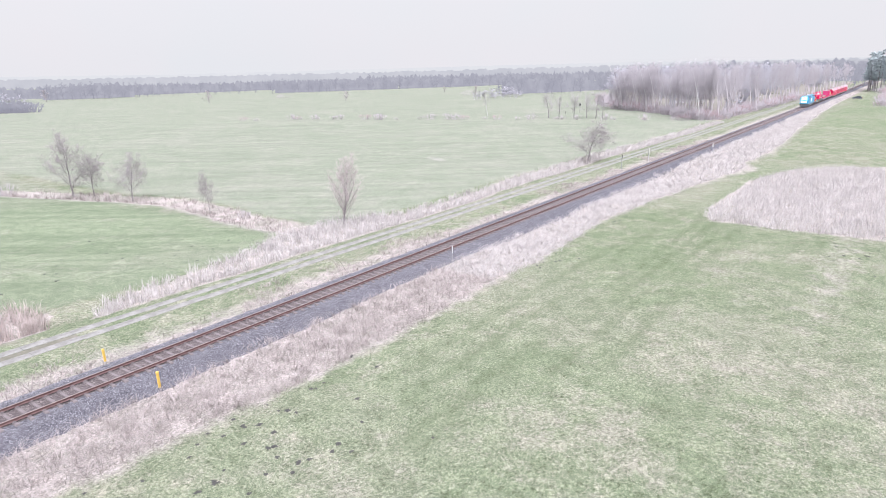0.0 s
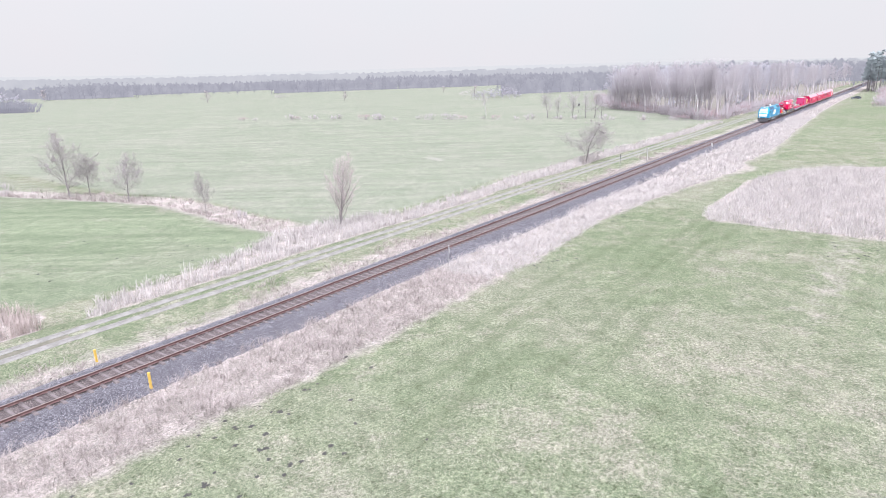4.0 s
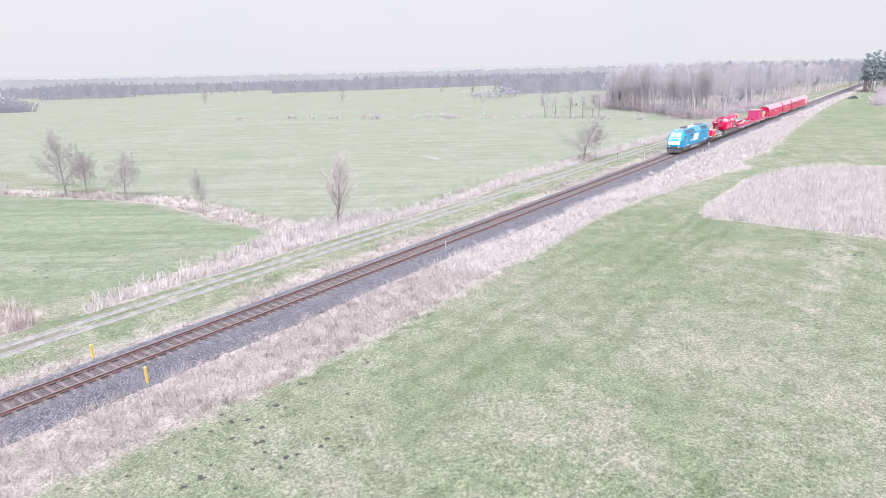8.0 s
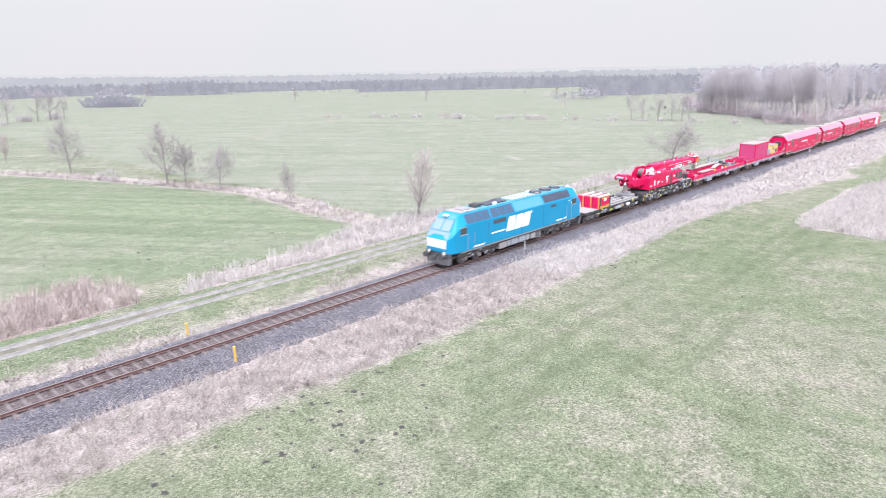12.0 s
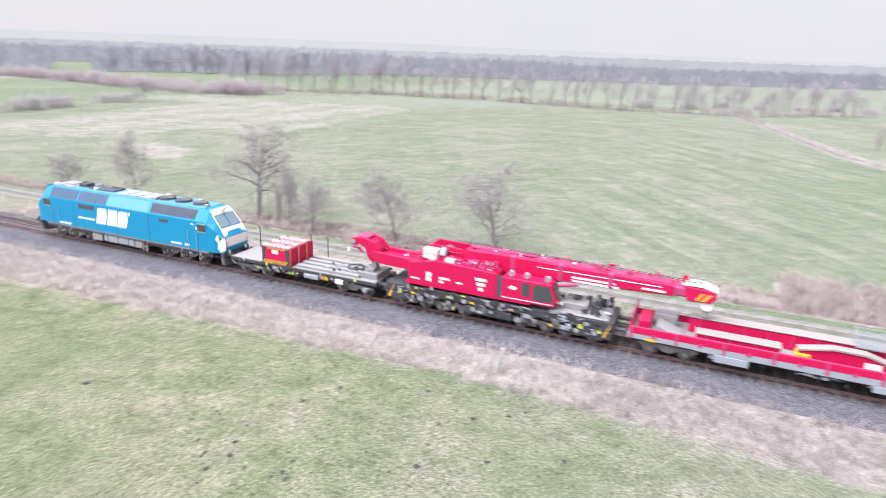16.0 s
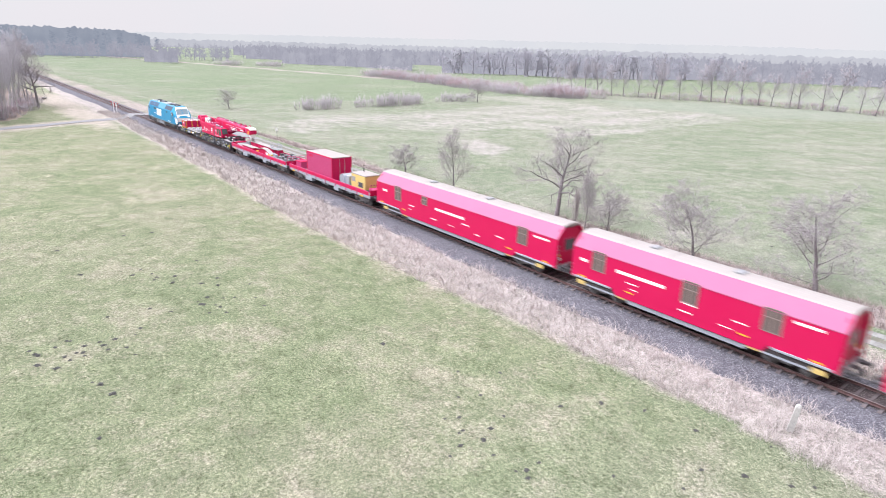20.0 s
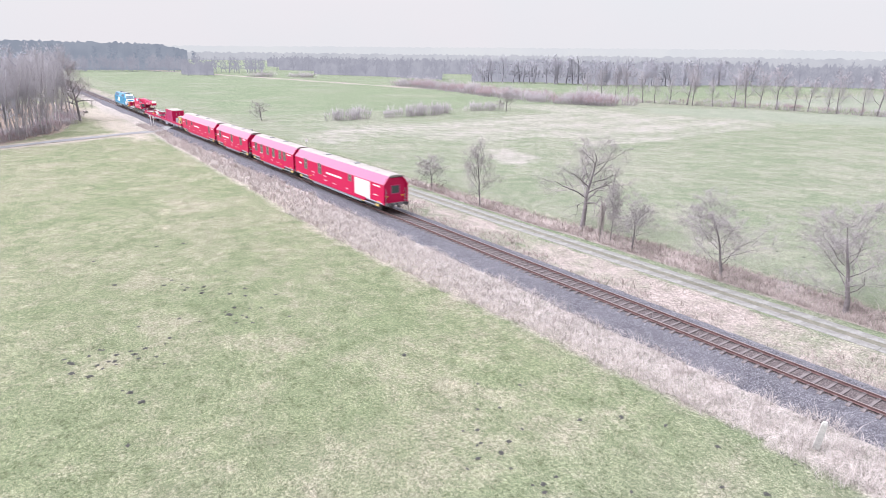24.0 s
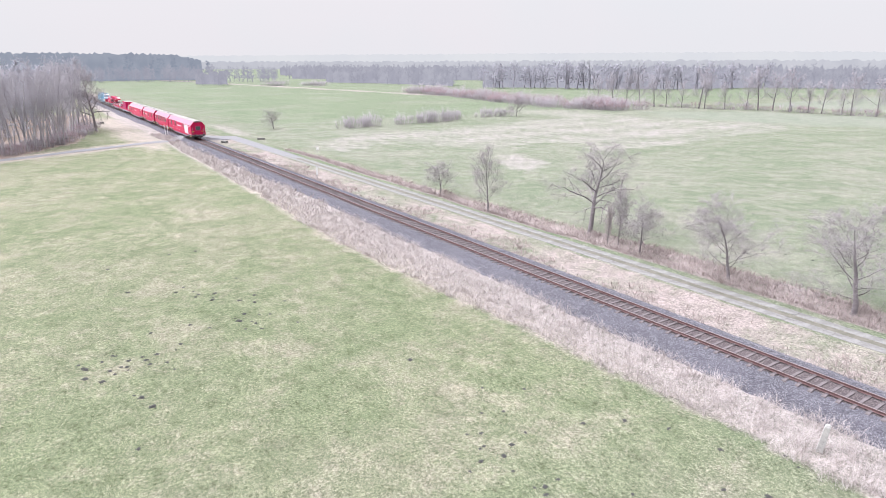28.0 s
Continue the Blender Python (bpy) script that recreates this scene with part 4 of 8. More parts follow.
tree_meshes("oak_a", 9.6, "oak", trunk=0.70, girth=0.023, lean=0.01)
tree_meshes("oak_b", 8.0, "oak", trunk=0.55, girth=0.020, lean=0.12)
tree_meshes("round_a", 7.4, "round", trunk=0.75, girth=0.013)
tree_meshes("round_b", 8.0, "round", trunk=0.62, girth=0.015, lean=0.02)
tree_meshes("round_c", 6.0, "round", trunk=0.8, girth=0.012, lean=0.06)
tree_meshes("slim_a", 8.1, "slim", twig="poplar_twig", trunk=0.86, girth=0.010)
tree_meshes("slim_b", 6.0, "slim", twig="poplar_twig", trunk=0.9, girth=0.009, lean=0.02)
tree_meshes("row_a", 14.0, "row", trunk=0.66, girth=0.017, thin=4.2, twig="twig_far")
tree_meshes("row_b", 12.0, "row", trunk=0.55, girth=0.019, thin=4.2, lean=0.12, twig="twig_far")
tree_meshes("birch_a", 12.0, "wood", trunk=0.85, girth=0.012, thin=2.6, bark="birch", twig="twig_far", split=1)
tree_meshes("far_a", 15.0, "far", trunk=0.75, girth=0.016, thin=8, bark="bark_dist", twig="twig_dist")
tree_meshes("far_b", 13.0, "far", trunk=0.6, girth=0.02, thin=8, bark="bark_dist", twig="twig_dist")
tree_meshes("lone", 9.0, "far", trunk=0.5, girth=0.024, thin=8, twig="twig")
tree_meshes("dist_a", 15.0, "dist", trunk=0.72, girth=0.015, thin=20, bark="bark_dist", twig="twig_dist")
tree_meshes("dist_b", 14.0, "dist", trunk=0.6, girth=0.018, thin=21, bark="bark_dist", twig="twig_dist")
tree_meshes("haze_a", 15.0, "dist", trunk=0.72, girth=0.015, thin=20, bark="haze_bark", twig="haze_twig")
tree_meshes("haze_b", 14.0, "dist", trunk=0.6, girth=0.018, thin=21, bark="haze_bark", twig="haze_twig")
bush_mesh("bush_a", 4, 3.0, 26, 3.2, "shrub")
bush_mesh("bush_b", 9, 2.0, 20, 2.4, "twig_far")
bush_mesh("bush_c", 15, 4.2, 34, 5.5, "twig_far")
bush_mesh("bush_d", 16, 4.2, 110, 5.5, "twig_far", 1.1)
bush_mesh("bush_f", 27, 4.2, 22, 4.2, "twig_far", 1.6)
bush_mesh("bush_e", 18, 8.0, 44, 11.0, "haze_twig", 6.0)

DITCH_TREES = "bare trees along the field road"
plant("oak_a", -40.3, 14.5, 9.6, "old gnarled bare oak in the withered verge of the field road", 20, DITCH_TREES, wide=1.25)
plant("round_c", -35.6, 13.4, 6.2, "slender bare young tree close beside an old oak", 60, DITCH_TREES, wide=0.7)
plant("slim_b", -36.6, 13.0, 4.6, "thin bare sapling close beside an old oak", 200, DITCH_TREES, wide=0.7)
plant("round_a", -32.6, 12.8, 5.9, "small bare tree with fine twigs in withered grass", 150, DITCH_TREES, wide=1.2)
plant("round_a", -23.7, 12.4, 7.3, "bare round-crowned tree in withered grass by the field road", 35, DITCH_TREES, wide=1.5)
plant("round_b", -15.1, 13.7, 8.2, "bare forked tree with a bent trunk by the field road", 15, DITCH_TREES, wide=1.7)
plant("round_b", -54.2, 12.3, 8.2, "tall thin bare tree by the field road", 80, DITCH_TREES, wide=0.85)
plant("round_c", -64.9, 12.7, 4.7, "low bushy bare tree by the field road", 10, DITCH_TREES, wide=1.5)
plant("slim_a", 47.8, 16.3, 8.2, "upright bare poplar with a brush-like crown in dry reeds", 0, wide=1.3)
plant("round_a", 106.8, 13.1, 8.2, "lone bare round-crowned tree beside the field road", 120, wide=1.55)
plant("round_b", 40.2, 64.4, 10.4, "bare willow with spreading stems on a ditch", 40, "bare trees on the ditch", wide=0.85)
plant("round_c", 42.3, 62.6, 6.4, "small bare willow on a ditch", 140, "bare trees on the ditch", wide=1.1)
plant("round_a", 43.1, 53.2, 7.4, "bare alder with dark cones on a ditch", 220, "bare trees on the ditch", wide=1.0)
plant("round_a", 44.0, 36.0, 6.0, "thin upright sapling on a reedy ditch", 0, "bare trees on the ditch", wide=0.55)
plant("bush_b", 35.3, 75.5, 2.6, "low bare shrub on a ditch", 0, "bare trees on the ditch", "shrub")
plant("round_b", 34.0, 89.5, 9.7, "dense dark bare tree on a ditch", 30, "bare trees on the ditch", wide=1.0)
plant("slim_a", 29.7, 114.5, 6.0, "slim bare tree on a ditch", 30, "bare trees on the ditch")
plant("bush_b", 44.6, 30.0, 1.6, "low bare shrub among dry reeds", 70, "bare trees on the ditch", "shrub")
plant("oak_b", -163.4, 24.8, 5.4, "small bare spreading tree at a meadow edge", 200, wide=1.3)
plant("oak_b", -155.5, 103.2, 7.0, "small bare tree in a bleached meadow", 100, wide=1.2)

# scattered field trees and hedge shrubs to the east
for i, (x, y, h, w) in enumerate(((300, 267, 6.6, 1.9), (259, 358, 8.8, 1.7), (338, 376, 4.0, 2.0), (239, 565, 10.5, 1.7), (384, 221, 8.0, 1.7), (398, 236, 5.0, 1.8), (455, 300, 6.0, 1.6))):
    plant("lone" if h > 5 else "bush_c", x, y, h, "lone round bare tree far out on the meadow" if h > 5 else "lone bare shrub far out on the meadow", i * 67, "lone meadow trees", "bare_tree" if h > 5 else "shrub", wide=w * (0.75 if h > 5 else 1))
for i, (x, y, h, k) in enumerate(((203, 70, 9.4, "row_b"), (204, 66.5, 8.5, "row_a"), (205.5, 61.5, 9.2, "row_b"), (207, 57.5, 9.6, "row_a"), (208, 54.5, 10.2, "row_b"), (209, 52.5, 9.6, "row_a"), (209, 99.5, 10.2, "birch_a"))):
    plant(k, x, y, h, "bare birch with a white trunk in a hedge" if k == "birch_a" else "tall thin bare tree in a meadow hedge", i * 70, "hedge trees")
r = random.Random(21)
for i in range(38):
    t = (i + r.random()) / 38
    x, y = np.interp(t, [0, 0.35, 0.8, 1], [147, 169, 200, 209]) + r.uniform(-1, 1), np.interp(t, [0, 0.35, 0.8, 1], [187, 152, 63, 20]) + r.uniform(-1, 1)
    if t < 0.3 and r.random() < 0.6:
        continue
    plant("bush_b" if r.random() < 0.7 else "bush_a", float(x), float(y), r.uniform(1.2, 3.4), "low bare hedge shrub between two meadows", r.uniform(0, 360), "hedge shrubs", "shrub", wide=1.3)
for i, (x, y, h, w) in enumerate(((371, 190, 6, 2.2), (366, 196, 5, 2.2), (376, 184, 5, 2), (145, 378, 9, 1.3), (150, 372, 8, 1.3), (139, 384, 8, 1.2), (370, 205, 4, 2))):
    plant("dist_b", x, y, h * 1.25, "broad bare thicket out on the meadow", i * 50, "meadow thickets", "shrub", wide=w * 1.3)
# tree row along the far ditch
ROW_X, ROW_Y = [-190, -162, -125, -90, -23, 10, 55], [176, 186, 198, 203, 190, 198, 238]
for i in range(44):
    x = -188 + i * 5.4 + r.uniform(-1.8, 1.8)
    plant(r.choice(("row_a", "row_b", "row_b")), x, float(np.interp(x, ROW_X, ROW_Y)) + r.uniform(-1, 1), r.uniform(11, 16.5) if x < -30 else r.uniform(8, 13), "bare tree in a long row along a ditch", r.uniform(0, 360), "far tree row")
crowd("ditch_thicket", "low bare shoots and brambles under a tree row", [(x + r.uniform(-2, 2), float(np.interp(x, ROW_X, ROW_Y)) + r.uniform(-1, 1)) for x in np.arange(-190, 55, 2.6)], ["bush_b", "bush_a"], 41, 1.2, 4.5, wide=1.2)
THICK_X, THICK_Y = [-28, -3, 34, 62, 90], [206, 230, 250, 255, 268]
for i in range(26):
    x = -26 + i * 4.4 + r.uniform(-2, 2)
    y = float(np.interp(x, THICK_X, THICK_Y)) + r.uniform(-3, 5)
    if i % 3:
        plant(r.choice(("row_a", "row_b")), x, y, r.uniform(8, 13.5), "bare tree in a loose grove beyond a ditch", r.uniform(0, 360), "grove trees", wide=1.1)
    else:
        plant("bush_d", x, y, r.uniform(3, 5.5), "bare thicket under the trees of a grove", r.uniform(0, 360), "far thickets", "shrub")



# ---- woods: crowds of trees, each wood one mass ----


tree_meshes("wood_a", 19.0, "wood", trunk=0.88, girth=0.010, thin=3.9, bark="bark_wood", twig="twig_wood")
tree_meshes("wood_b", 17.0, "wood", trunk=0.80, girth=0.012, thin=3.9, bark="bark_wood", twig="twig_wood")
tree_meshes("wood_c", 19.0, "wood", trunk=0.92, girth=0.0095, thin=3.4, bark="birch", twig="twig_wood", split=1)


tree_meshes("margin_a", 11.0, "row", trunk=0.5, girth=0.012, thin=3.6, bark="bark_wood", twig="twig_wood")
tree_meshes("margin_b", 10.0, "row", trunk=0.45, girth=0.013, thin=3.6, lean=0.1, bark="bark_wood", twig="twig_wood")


def pine_mesh(key, seed, height, needles):
    r = random.Random(seed)
    segs = [((0, 0, 0), (0.1, 0.05, height * 0.96), height * 0.013, 0.03, 6)]
    v, f = tubes(segs)
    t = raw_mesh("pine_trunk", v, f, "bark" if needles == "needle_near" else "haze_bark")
    tw = []
    for i in range(46):
        k = r.uniform(0.35, 1.0)
        z = height * k
        a = r.uniform(0, 6.28)
        ln = height * 0.17 * (1.25 - k) * r.uniform(0.6, 1.2) + 0.6
        e = Vector((math.cos(a) * ln, math.sin(a) * ln, z + ln * r.uniform(-0.15, 0.3)))
        b = Vector((0.05, 0.02, z))
        tw.append((tuple(b), tuple(e), 0.06, 0.0, 3))
        for j in range(9):
            m = b.lerp(e, r.uniform(0.35, 1.0))
            d = Vector((r.uniform(-1, 1), r.uniform(-1, 1), r.uniform(-0.3, 0.8))).normalized()
            tw.append((tuple(m), tuple(m + d * r.uniform(0.6, 1.3)), r.uniform(0.12, 0.26), 0.0, 3))
    v, f = tubes(tw)
    TEMPLATES[key] = (t, raw_mesh("pine_needles", v, f, needles), height)


pine_mesh("pine_a", 3, 18.0, "haze_needle")
pine_mesh("pine_b", 8, 16.0, "haze_needle")
pine_mesh("pine_c", 5, 18.0, "needle_near")
pine_mesh("pine_d", 6, 16.0, "needle_near")


def scatter(poly, n, seed, gap=2.2):
    """Spots spread over a polygon."""
    r = random.Random(seed)
    xs, ys = [p[0] for p in poly], [p[1] for p in poly]
    out = []
    tries = 0
    while len(out) < n and tries < n * 30:
        tries += 1
        x, y = r.uniform(min(xs), max(xs)), r.uniform(min(ys), max(ys))
        if inside(np.array([x]), np.array([y]), poly)[0] and all((x - a) ** 2 + (y - b) ** 2 > gap * gap for a, b in out[-400:]):
            out.append((x, y))
    return out


def edge_spots(line, n, seed, jitter=1.5):
    r = random.Random(seed)
    out = []
    for i in range(n):
        t = (i + r.random()) / n * (len(line) - 1)
        k = min(int(t), len(line) - 2)
        (x0, y0), (x1, y1) = line[k], line[k + 1]
        out.append((x0 + (x1 - x0) * (t - k) + r.uniform(-jitter, jitter), y0 + (y1 - y0) * (t - k) + r.uniform(-jitter, jitter)))
    return out


THICKETS = (((-151.5, 40), (-155, 51), 4.4, 11), ((-154.5, 57), (-156, 70), 4.0, 9), ((-155, 68), (-159, 83), 4.8, 14), ((-162, 92), (-159, 103), 4.2, 10))
for i, (a, b, h, n) in enumerate(THICKETS):
    crowd("meadow_thicket", "grey bare thicket at a meadow edge", edge_spots([a, b], n, 300 + i, 1.2), ["bush_c", "bush_f"], 320 + i, h * 0.55, h * 1.2, wide=0.8)
crowd("meadow_thicket", "grey bare thicket out on the meadow", edge_spots([(138, 386), (146, 377), (154, 368)], 9, 340, 4), ["bush_e"], 341, 7, 11, wide=1.2)
WEST_FRONT = [(-120, -60), (-134, -46), (-144, -35), (-151, -30), (-156, -26), (-171, -22), (-186, -19), (-200, -18)]
EAST_FRONT = [(214, 18), (232, 33), (252, 53), (266, 68)]
EAST_SIDE = [(214, 17), (280, 15), (360, 14), (480, 14), (640, 12)]
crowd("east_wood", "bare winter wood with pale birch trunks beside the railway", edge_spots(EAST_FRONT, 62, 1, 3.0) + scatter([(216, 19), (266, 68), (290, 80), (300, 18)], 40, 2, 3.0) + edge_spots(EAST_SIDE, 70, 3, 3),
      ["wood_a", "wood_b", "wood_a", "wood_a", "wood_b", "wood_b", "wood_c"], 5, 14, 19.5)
crowd("birch_edge", "white-trunked bare birches along the edge of a wood", [(x - 2.5, y + 1) for x, y in edge_spots(EAST_FRONT, 20, 101, 1.2)] + [(x + 1.5, y + 2) for x, y in edge_spots(WEST_FRONT[:6], 14, 102, 1.2)], ["wood_c"], 103, 13, 18)
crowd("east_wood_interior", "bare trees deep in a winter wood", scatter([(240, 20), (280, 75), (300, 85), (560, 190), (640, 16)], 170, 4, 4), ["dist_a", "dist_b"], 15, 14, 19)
crowd("east_underwood", "brown bare underwood along the edge of a wood", [(x - 1.5, y + 1) for x, y in edge_spots(EAST_FRONT, 90, 6, 2.2)] + edge_spots(EAST_SIDE[:3], 80, 7, 2) + edge_spots([(266, 68), (300, 88), (380, 120)], 40, 8, 4), ["bush_c", "bush_f", "bush_f", "bush_a"], 9, 2.0, 6.0)
crowd("wood_margin", "bushy bare trees along the margin of a wood", [(x - 1, y + 1) for x, y in edge_spots([(254, 56), (262, 65), (270, 70)], 9, 131, 2.0)] + [(x + 2, y + 2) for x, y in edge_spots(WEST_FRONT, 7, 133, 1.5)], ["margin_a", "margin_b"], 134, 6, 11.5)
crowd("east_pines", "dark pines at the edge of a wood", edge_spots([(462, -12), (480, -11), (500, -10)], 9, 17, 1.5) + edge_spots([(455, -14), (450, -30), (440, -60)], 14, 18, 2) + scatter([(462, -13), (510, -11), (560, -50), (445, -60)], 36, 10, 4), ["pine_c", "pine_d"], 12, 18, 25)
crowd("pine_group", "pines standing among bare trees of a wood", scatter([(440, 40), (520, 60), (560, 110), (460, 90)], 16, 11, 6), ["pine_a", "pine_b"], 13, 15, 18.5)
crowd("east_hedge", "brown bare hedge at the end of a meadow", edge_spots([(300, -25), (360, -24), (425, -25), (450, -20)], 70, 19, 2.5), ["bush_a", "bush_c"], 27, 2.5, 6.0, wide=1.3)
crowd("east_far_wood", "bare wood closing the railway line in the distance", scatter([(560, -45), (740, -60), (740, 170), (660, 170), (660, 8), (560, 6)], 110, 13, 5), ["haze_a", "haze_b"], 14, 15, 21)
WEST_WOOD = [(-124, -60), (-144, -38), (-156, -28), (-186, -22), (-225, -22), (-245, -60), (-200, -110), (-130, -110)]
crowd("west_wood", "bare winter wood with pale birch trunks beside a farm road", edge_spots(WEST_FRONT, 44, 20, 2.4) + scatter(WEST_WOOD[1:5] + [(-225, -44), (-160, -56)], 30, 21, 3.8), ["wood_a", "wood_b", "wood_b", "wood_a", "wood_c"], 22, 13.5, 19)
crowd("west_wood_interior", "bare trees deep in a winter wood", scatter(WEST_WOOD, 44, 25, 6.0), ["dist_a", "dist_b"], 26, 13, 18.5)
crowd("west_underwood", "brown bare underwood along the edge of a wood", [(x + 1.5, y + 1.0) for x, y in edge_spots(WEST_FRONT, 90, 23, 2.8)], ["bush_f", "bush_a", "bush_c"], 24, 1.2, 3.8)
plant("oak_a", -181, -15.5, 16.5, "large bare spreading tree at the corner of a wood", 140, wide=0.9)
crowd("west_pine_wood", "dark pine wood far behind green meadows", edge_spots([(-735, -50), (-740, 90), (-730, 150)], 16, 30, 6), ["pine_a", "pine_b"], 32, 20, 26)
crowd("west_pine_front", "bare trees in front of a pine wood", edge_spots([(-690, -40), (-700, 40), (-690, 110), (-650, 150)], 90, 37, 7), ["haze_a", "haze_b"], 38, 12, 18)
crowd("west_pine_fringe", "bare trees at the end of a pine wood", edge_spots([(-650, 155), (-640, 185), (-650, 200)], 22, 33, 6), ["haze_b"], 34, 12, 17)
crowd("red_willow_belt", "reddish bare willow thicket along a ditch", edge_spots([(-335, 174), (-288, 168), (-229, 158), (-175, 149), (-158, 160)], 130, 35, 7), ["bush_a", "bush_c"], 36, 3.5, 8.0, wide=1.3)
# belts of trees between the meadows, out to the horizon
BELTS = [([(-365, 250), (-335, 292), (-292, 304), (-266, 342), (-251, 417)], 130, 18), ([(-251, 417), (-192, 452), (-130, 470), (-57, 483)], 110, 16), ([(-57, 483), (40, 540), (124, 622)], 90, 14),
         ([(-560, 215), (-480, 246), (-400, 250)], 50, 12), ([(-562, 98), (-550, 112), (-548, 122)], 22, 13), ([(-740, 250), (-640, 330), (-480, 420), (-300, 520)], 130, 17),
         ([(255, 612), (300, 596), (332, 590)], 56, 16), ([(335, 592), (380, 590), (440, 540)], 26, 6), ([(425, 492), (480, 472), (560, 440)], 56, 12), ([(560, 440), (640, 405), (760, 385), (900, 395)], 80, 13),
         ([(330, 190), (342, 179), (356, 168)], 14, 5), ([(395, 205), (450, 180), (540, 160)], 46, 13), ([(124, 622), (200, 690), (390, 660)], 70, 10), ([(390, 660), (600, 640), (900, 500)], 90, 12),
         ([(700, 640), (1000, 400), (1100, 200)], 70, 17), ([(-1000, 330), (-640, 600), (-200, 760)], 110, 18), ([(-200, 760), (100, 860), (420, 820)], 90, 13), ([(420, 820), (800, 760), (1100, 520)], 90, 13)]
crowd("meadow_thicket", "bare thicket on a distant meadow", edge_spots([(-511, 143), (-508, 152)], 8, 43, 4) + edge_spots([(-494, 168), (-486, 182)], 9, 44, 4), ["bush_c"], 45, 4, 7, wide=1.5)
def ridge(name, label, pts, material, seed, rough, kind="structure", step=14, deep=60):
    """A long low ridge with an uneven top."""
    r = random.Random(seed)
    s, rows = Shape(), []
    for (x0, y0, h0), (x1, y1, h1) in zip(pts, pts[1:]):
        n = max(2, int(math.hypot(x1 - x0, y1 - y0) / step))
        for i in range(n):
            t = i / n
            crown = 0.5 + 0.5 * math.sin(len(rows) * 0.9 + 2.0 * math.sin(len(rows) * 0.37))
            rows.append((x0 + (x1 - x0) * t, y0 + (y1 - y0) * t, (h0 + (h1 - h0) * t) * (1 + r.uniform(-rough, rough * 0.5) - (0.5 * rough * crown if step < 4 else 0))))
    v, f = [], []
    for i, (x, y, h) in enumerate(rows):
        d = Vector((x, y + 33)).normalized() * deep
        v += [(x - d[0] * 0.15, y - d[1] * 0.15, -2), (x, y, h), (x + d[0], y + d[1], h * 0.9), (x + 2 * d[0], y + 2 * d[1], -2)]
        if i:
            for k in range(3):
                f.append((4 * i - 4 + k, 4 * i + k, 4 * i + k + 1, 4 * i - 3 + k))
    tagged(part(name, s.add(v, f), material), label, "skyline", kind=kind)


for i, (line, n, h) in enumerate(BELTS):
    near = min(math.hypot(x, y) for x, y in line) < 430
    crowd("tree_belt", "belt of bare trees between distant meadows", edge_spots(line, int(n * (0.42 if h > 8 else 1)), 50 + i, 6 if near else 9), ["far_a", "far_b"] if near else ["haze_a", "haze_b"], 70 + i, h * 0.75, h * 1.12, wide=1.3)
    # glowing ridge added behind the trees to give an even haze tone
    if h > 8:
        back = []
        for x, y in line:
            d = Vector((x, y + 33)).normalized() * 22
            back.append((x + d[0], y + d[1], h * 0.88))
        ridge("backdrop_belt", "glowing haze-toned ridge added behind a far tree belt", back, "beltwood", 400 + i, 0.26, step=1.7, deep=16)


ridge("backdrop_pines", "far pine wood ridge glowing with painted haze", [(-760, -60, 28), (-765, 60, 29), (-760, 120, 28), (-750, 152, 22)], "pinewood", 430, 0.06, step=2.2, deep=20)
ridge("backdrop_east_wood", "far bare wood ridge glowing with painted haze", [(760, -120, 22), (770, 0, 22), (740, 120, 22), (700, 190, 20)], "beltwood", 431, 0.22, step=3, deep=20)

# ---- wooded skyline and low hills ----


ridge("backdrop_wood", "wooded skyline ridge glowing with painted haze", [(-2600, -900, 30), (-2600, 300, 28), (-2200, 1200, 30), (-1200, 1900, 32), (0, 2200, 28), (900, 1900, 24), (1700, 1300, 26), (2100, 500, 30), (2100, -300, 34), (1800, -1200, 34)], "skywood", 90, 0.16, step=7)
ridge("backdrop_hill", "low hills on the horizon glowing with painted haze", [(-3600, -800, 60), (-3600, 600, 60), (-3000, 2000, 75), (-1600, 3300, 80), (200, 3600, 50), (1800, 3000, 40), (2700, 2000, 48), (3100, 1200, 50), (3200, 400, 44), (3200, -600, 40)], "hill", 91, 0.06)

# ---- the train: every vehicle in its own space, x from its front end backwards, z from the rail top ----
VEHICLES = []
START = [0.0]


def vehicle(name, label, category, s0):
    root = thing(name, label, category)
    VEHICLES.append((root, s0))
    return root


def wheel_mesh():
    s, n = Shape(), 20
    prof = [(-0.075, 0.49), (-0.045, 0.49), (-0.04, 0.46), (0.06, 0.455), (0.06, 0.36), (0.02, 0.34), (0.02, 0.14), (0.085, 0.12), (0.085, 0.0), (-0.075, 0.0)]
    rings = [[(r * math.cos(2 * math.pi * i / n), w, r * math.sin(2 * math.pi * i / n)) for i in range(n)] for w, r in prof[:8]]
    s.loft(rings)
    me = s.mesh("wheel", smooth=False)
    me.materials.append(M["bogie"])
    return me


WHEEL = wheel_mesh()


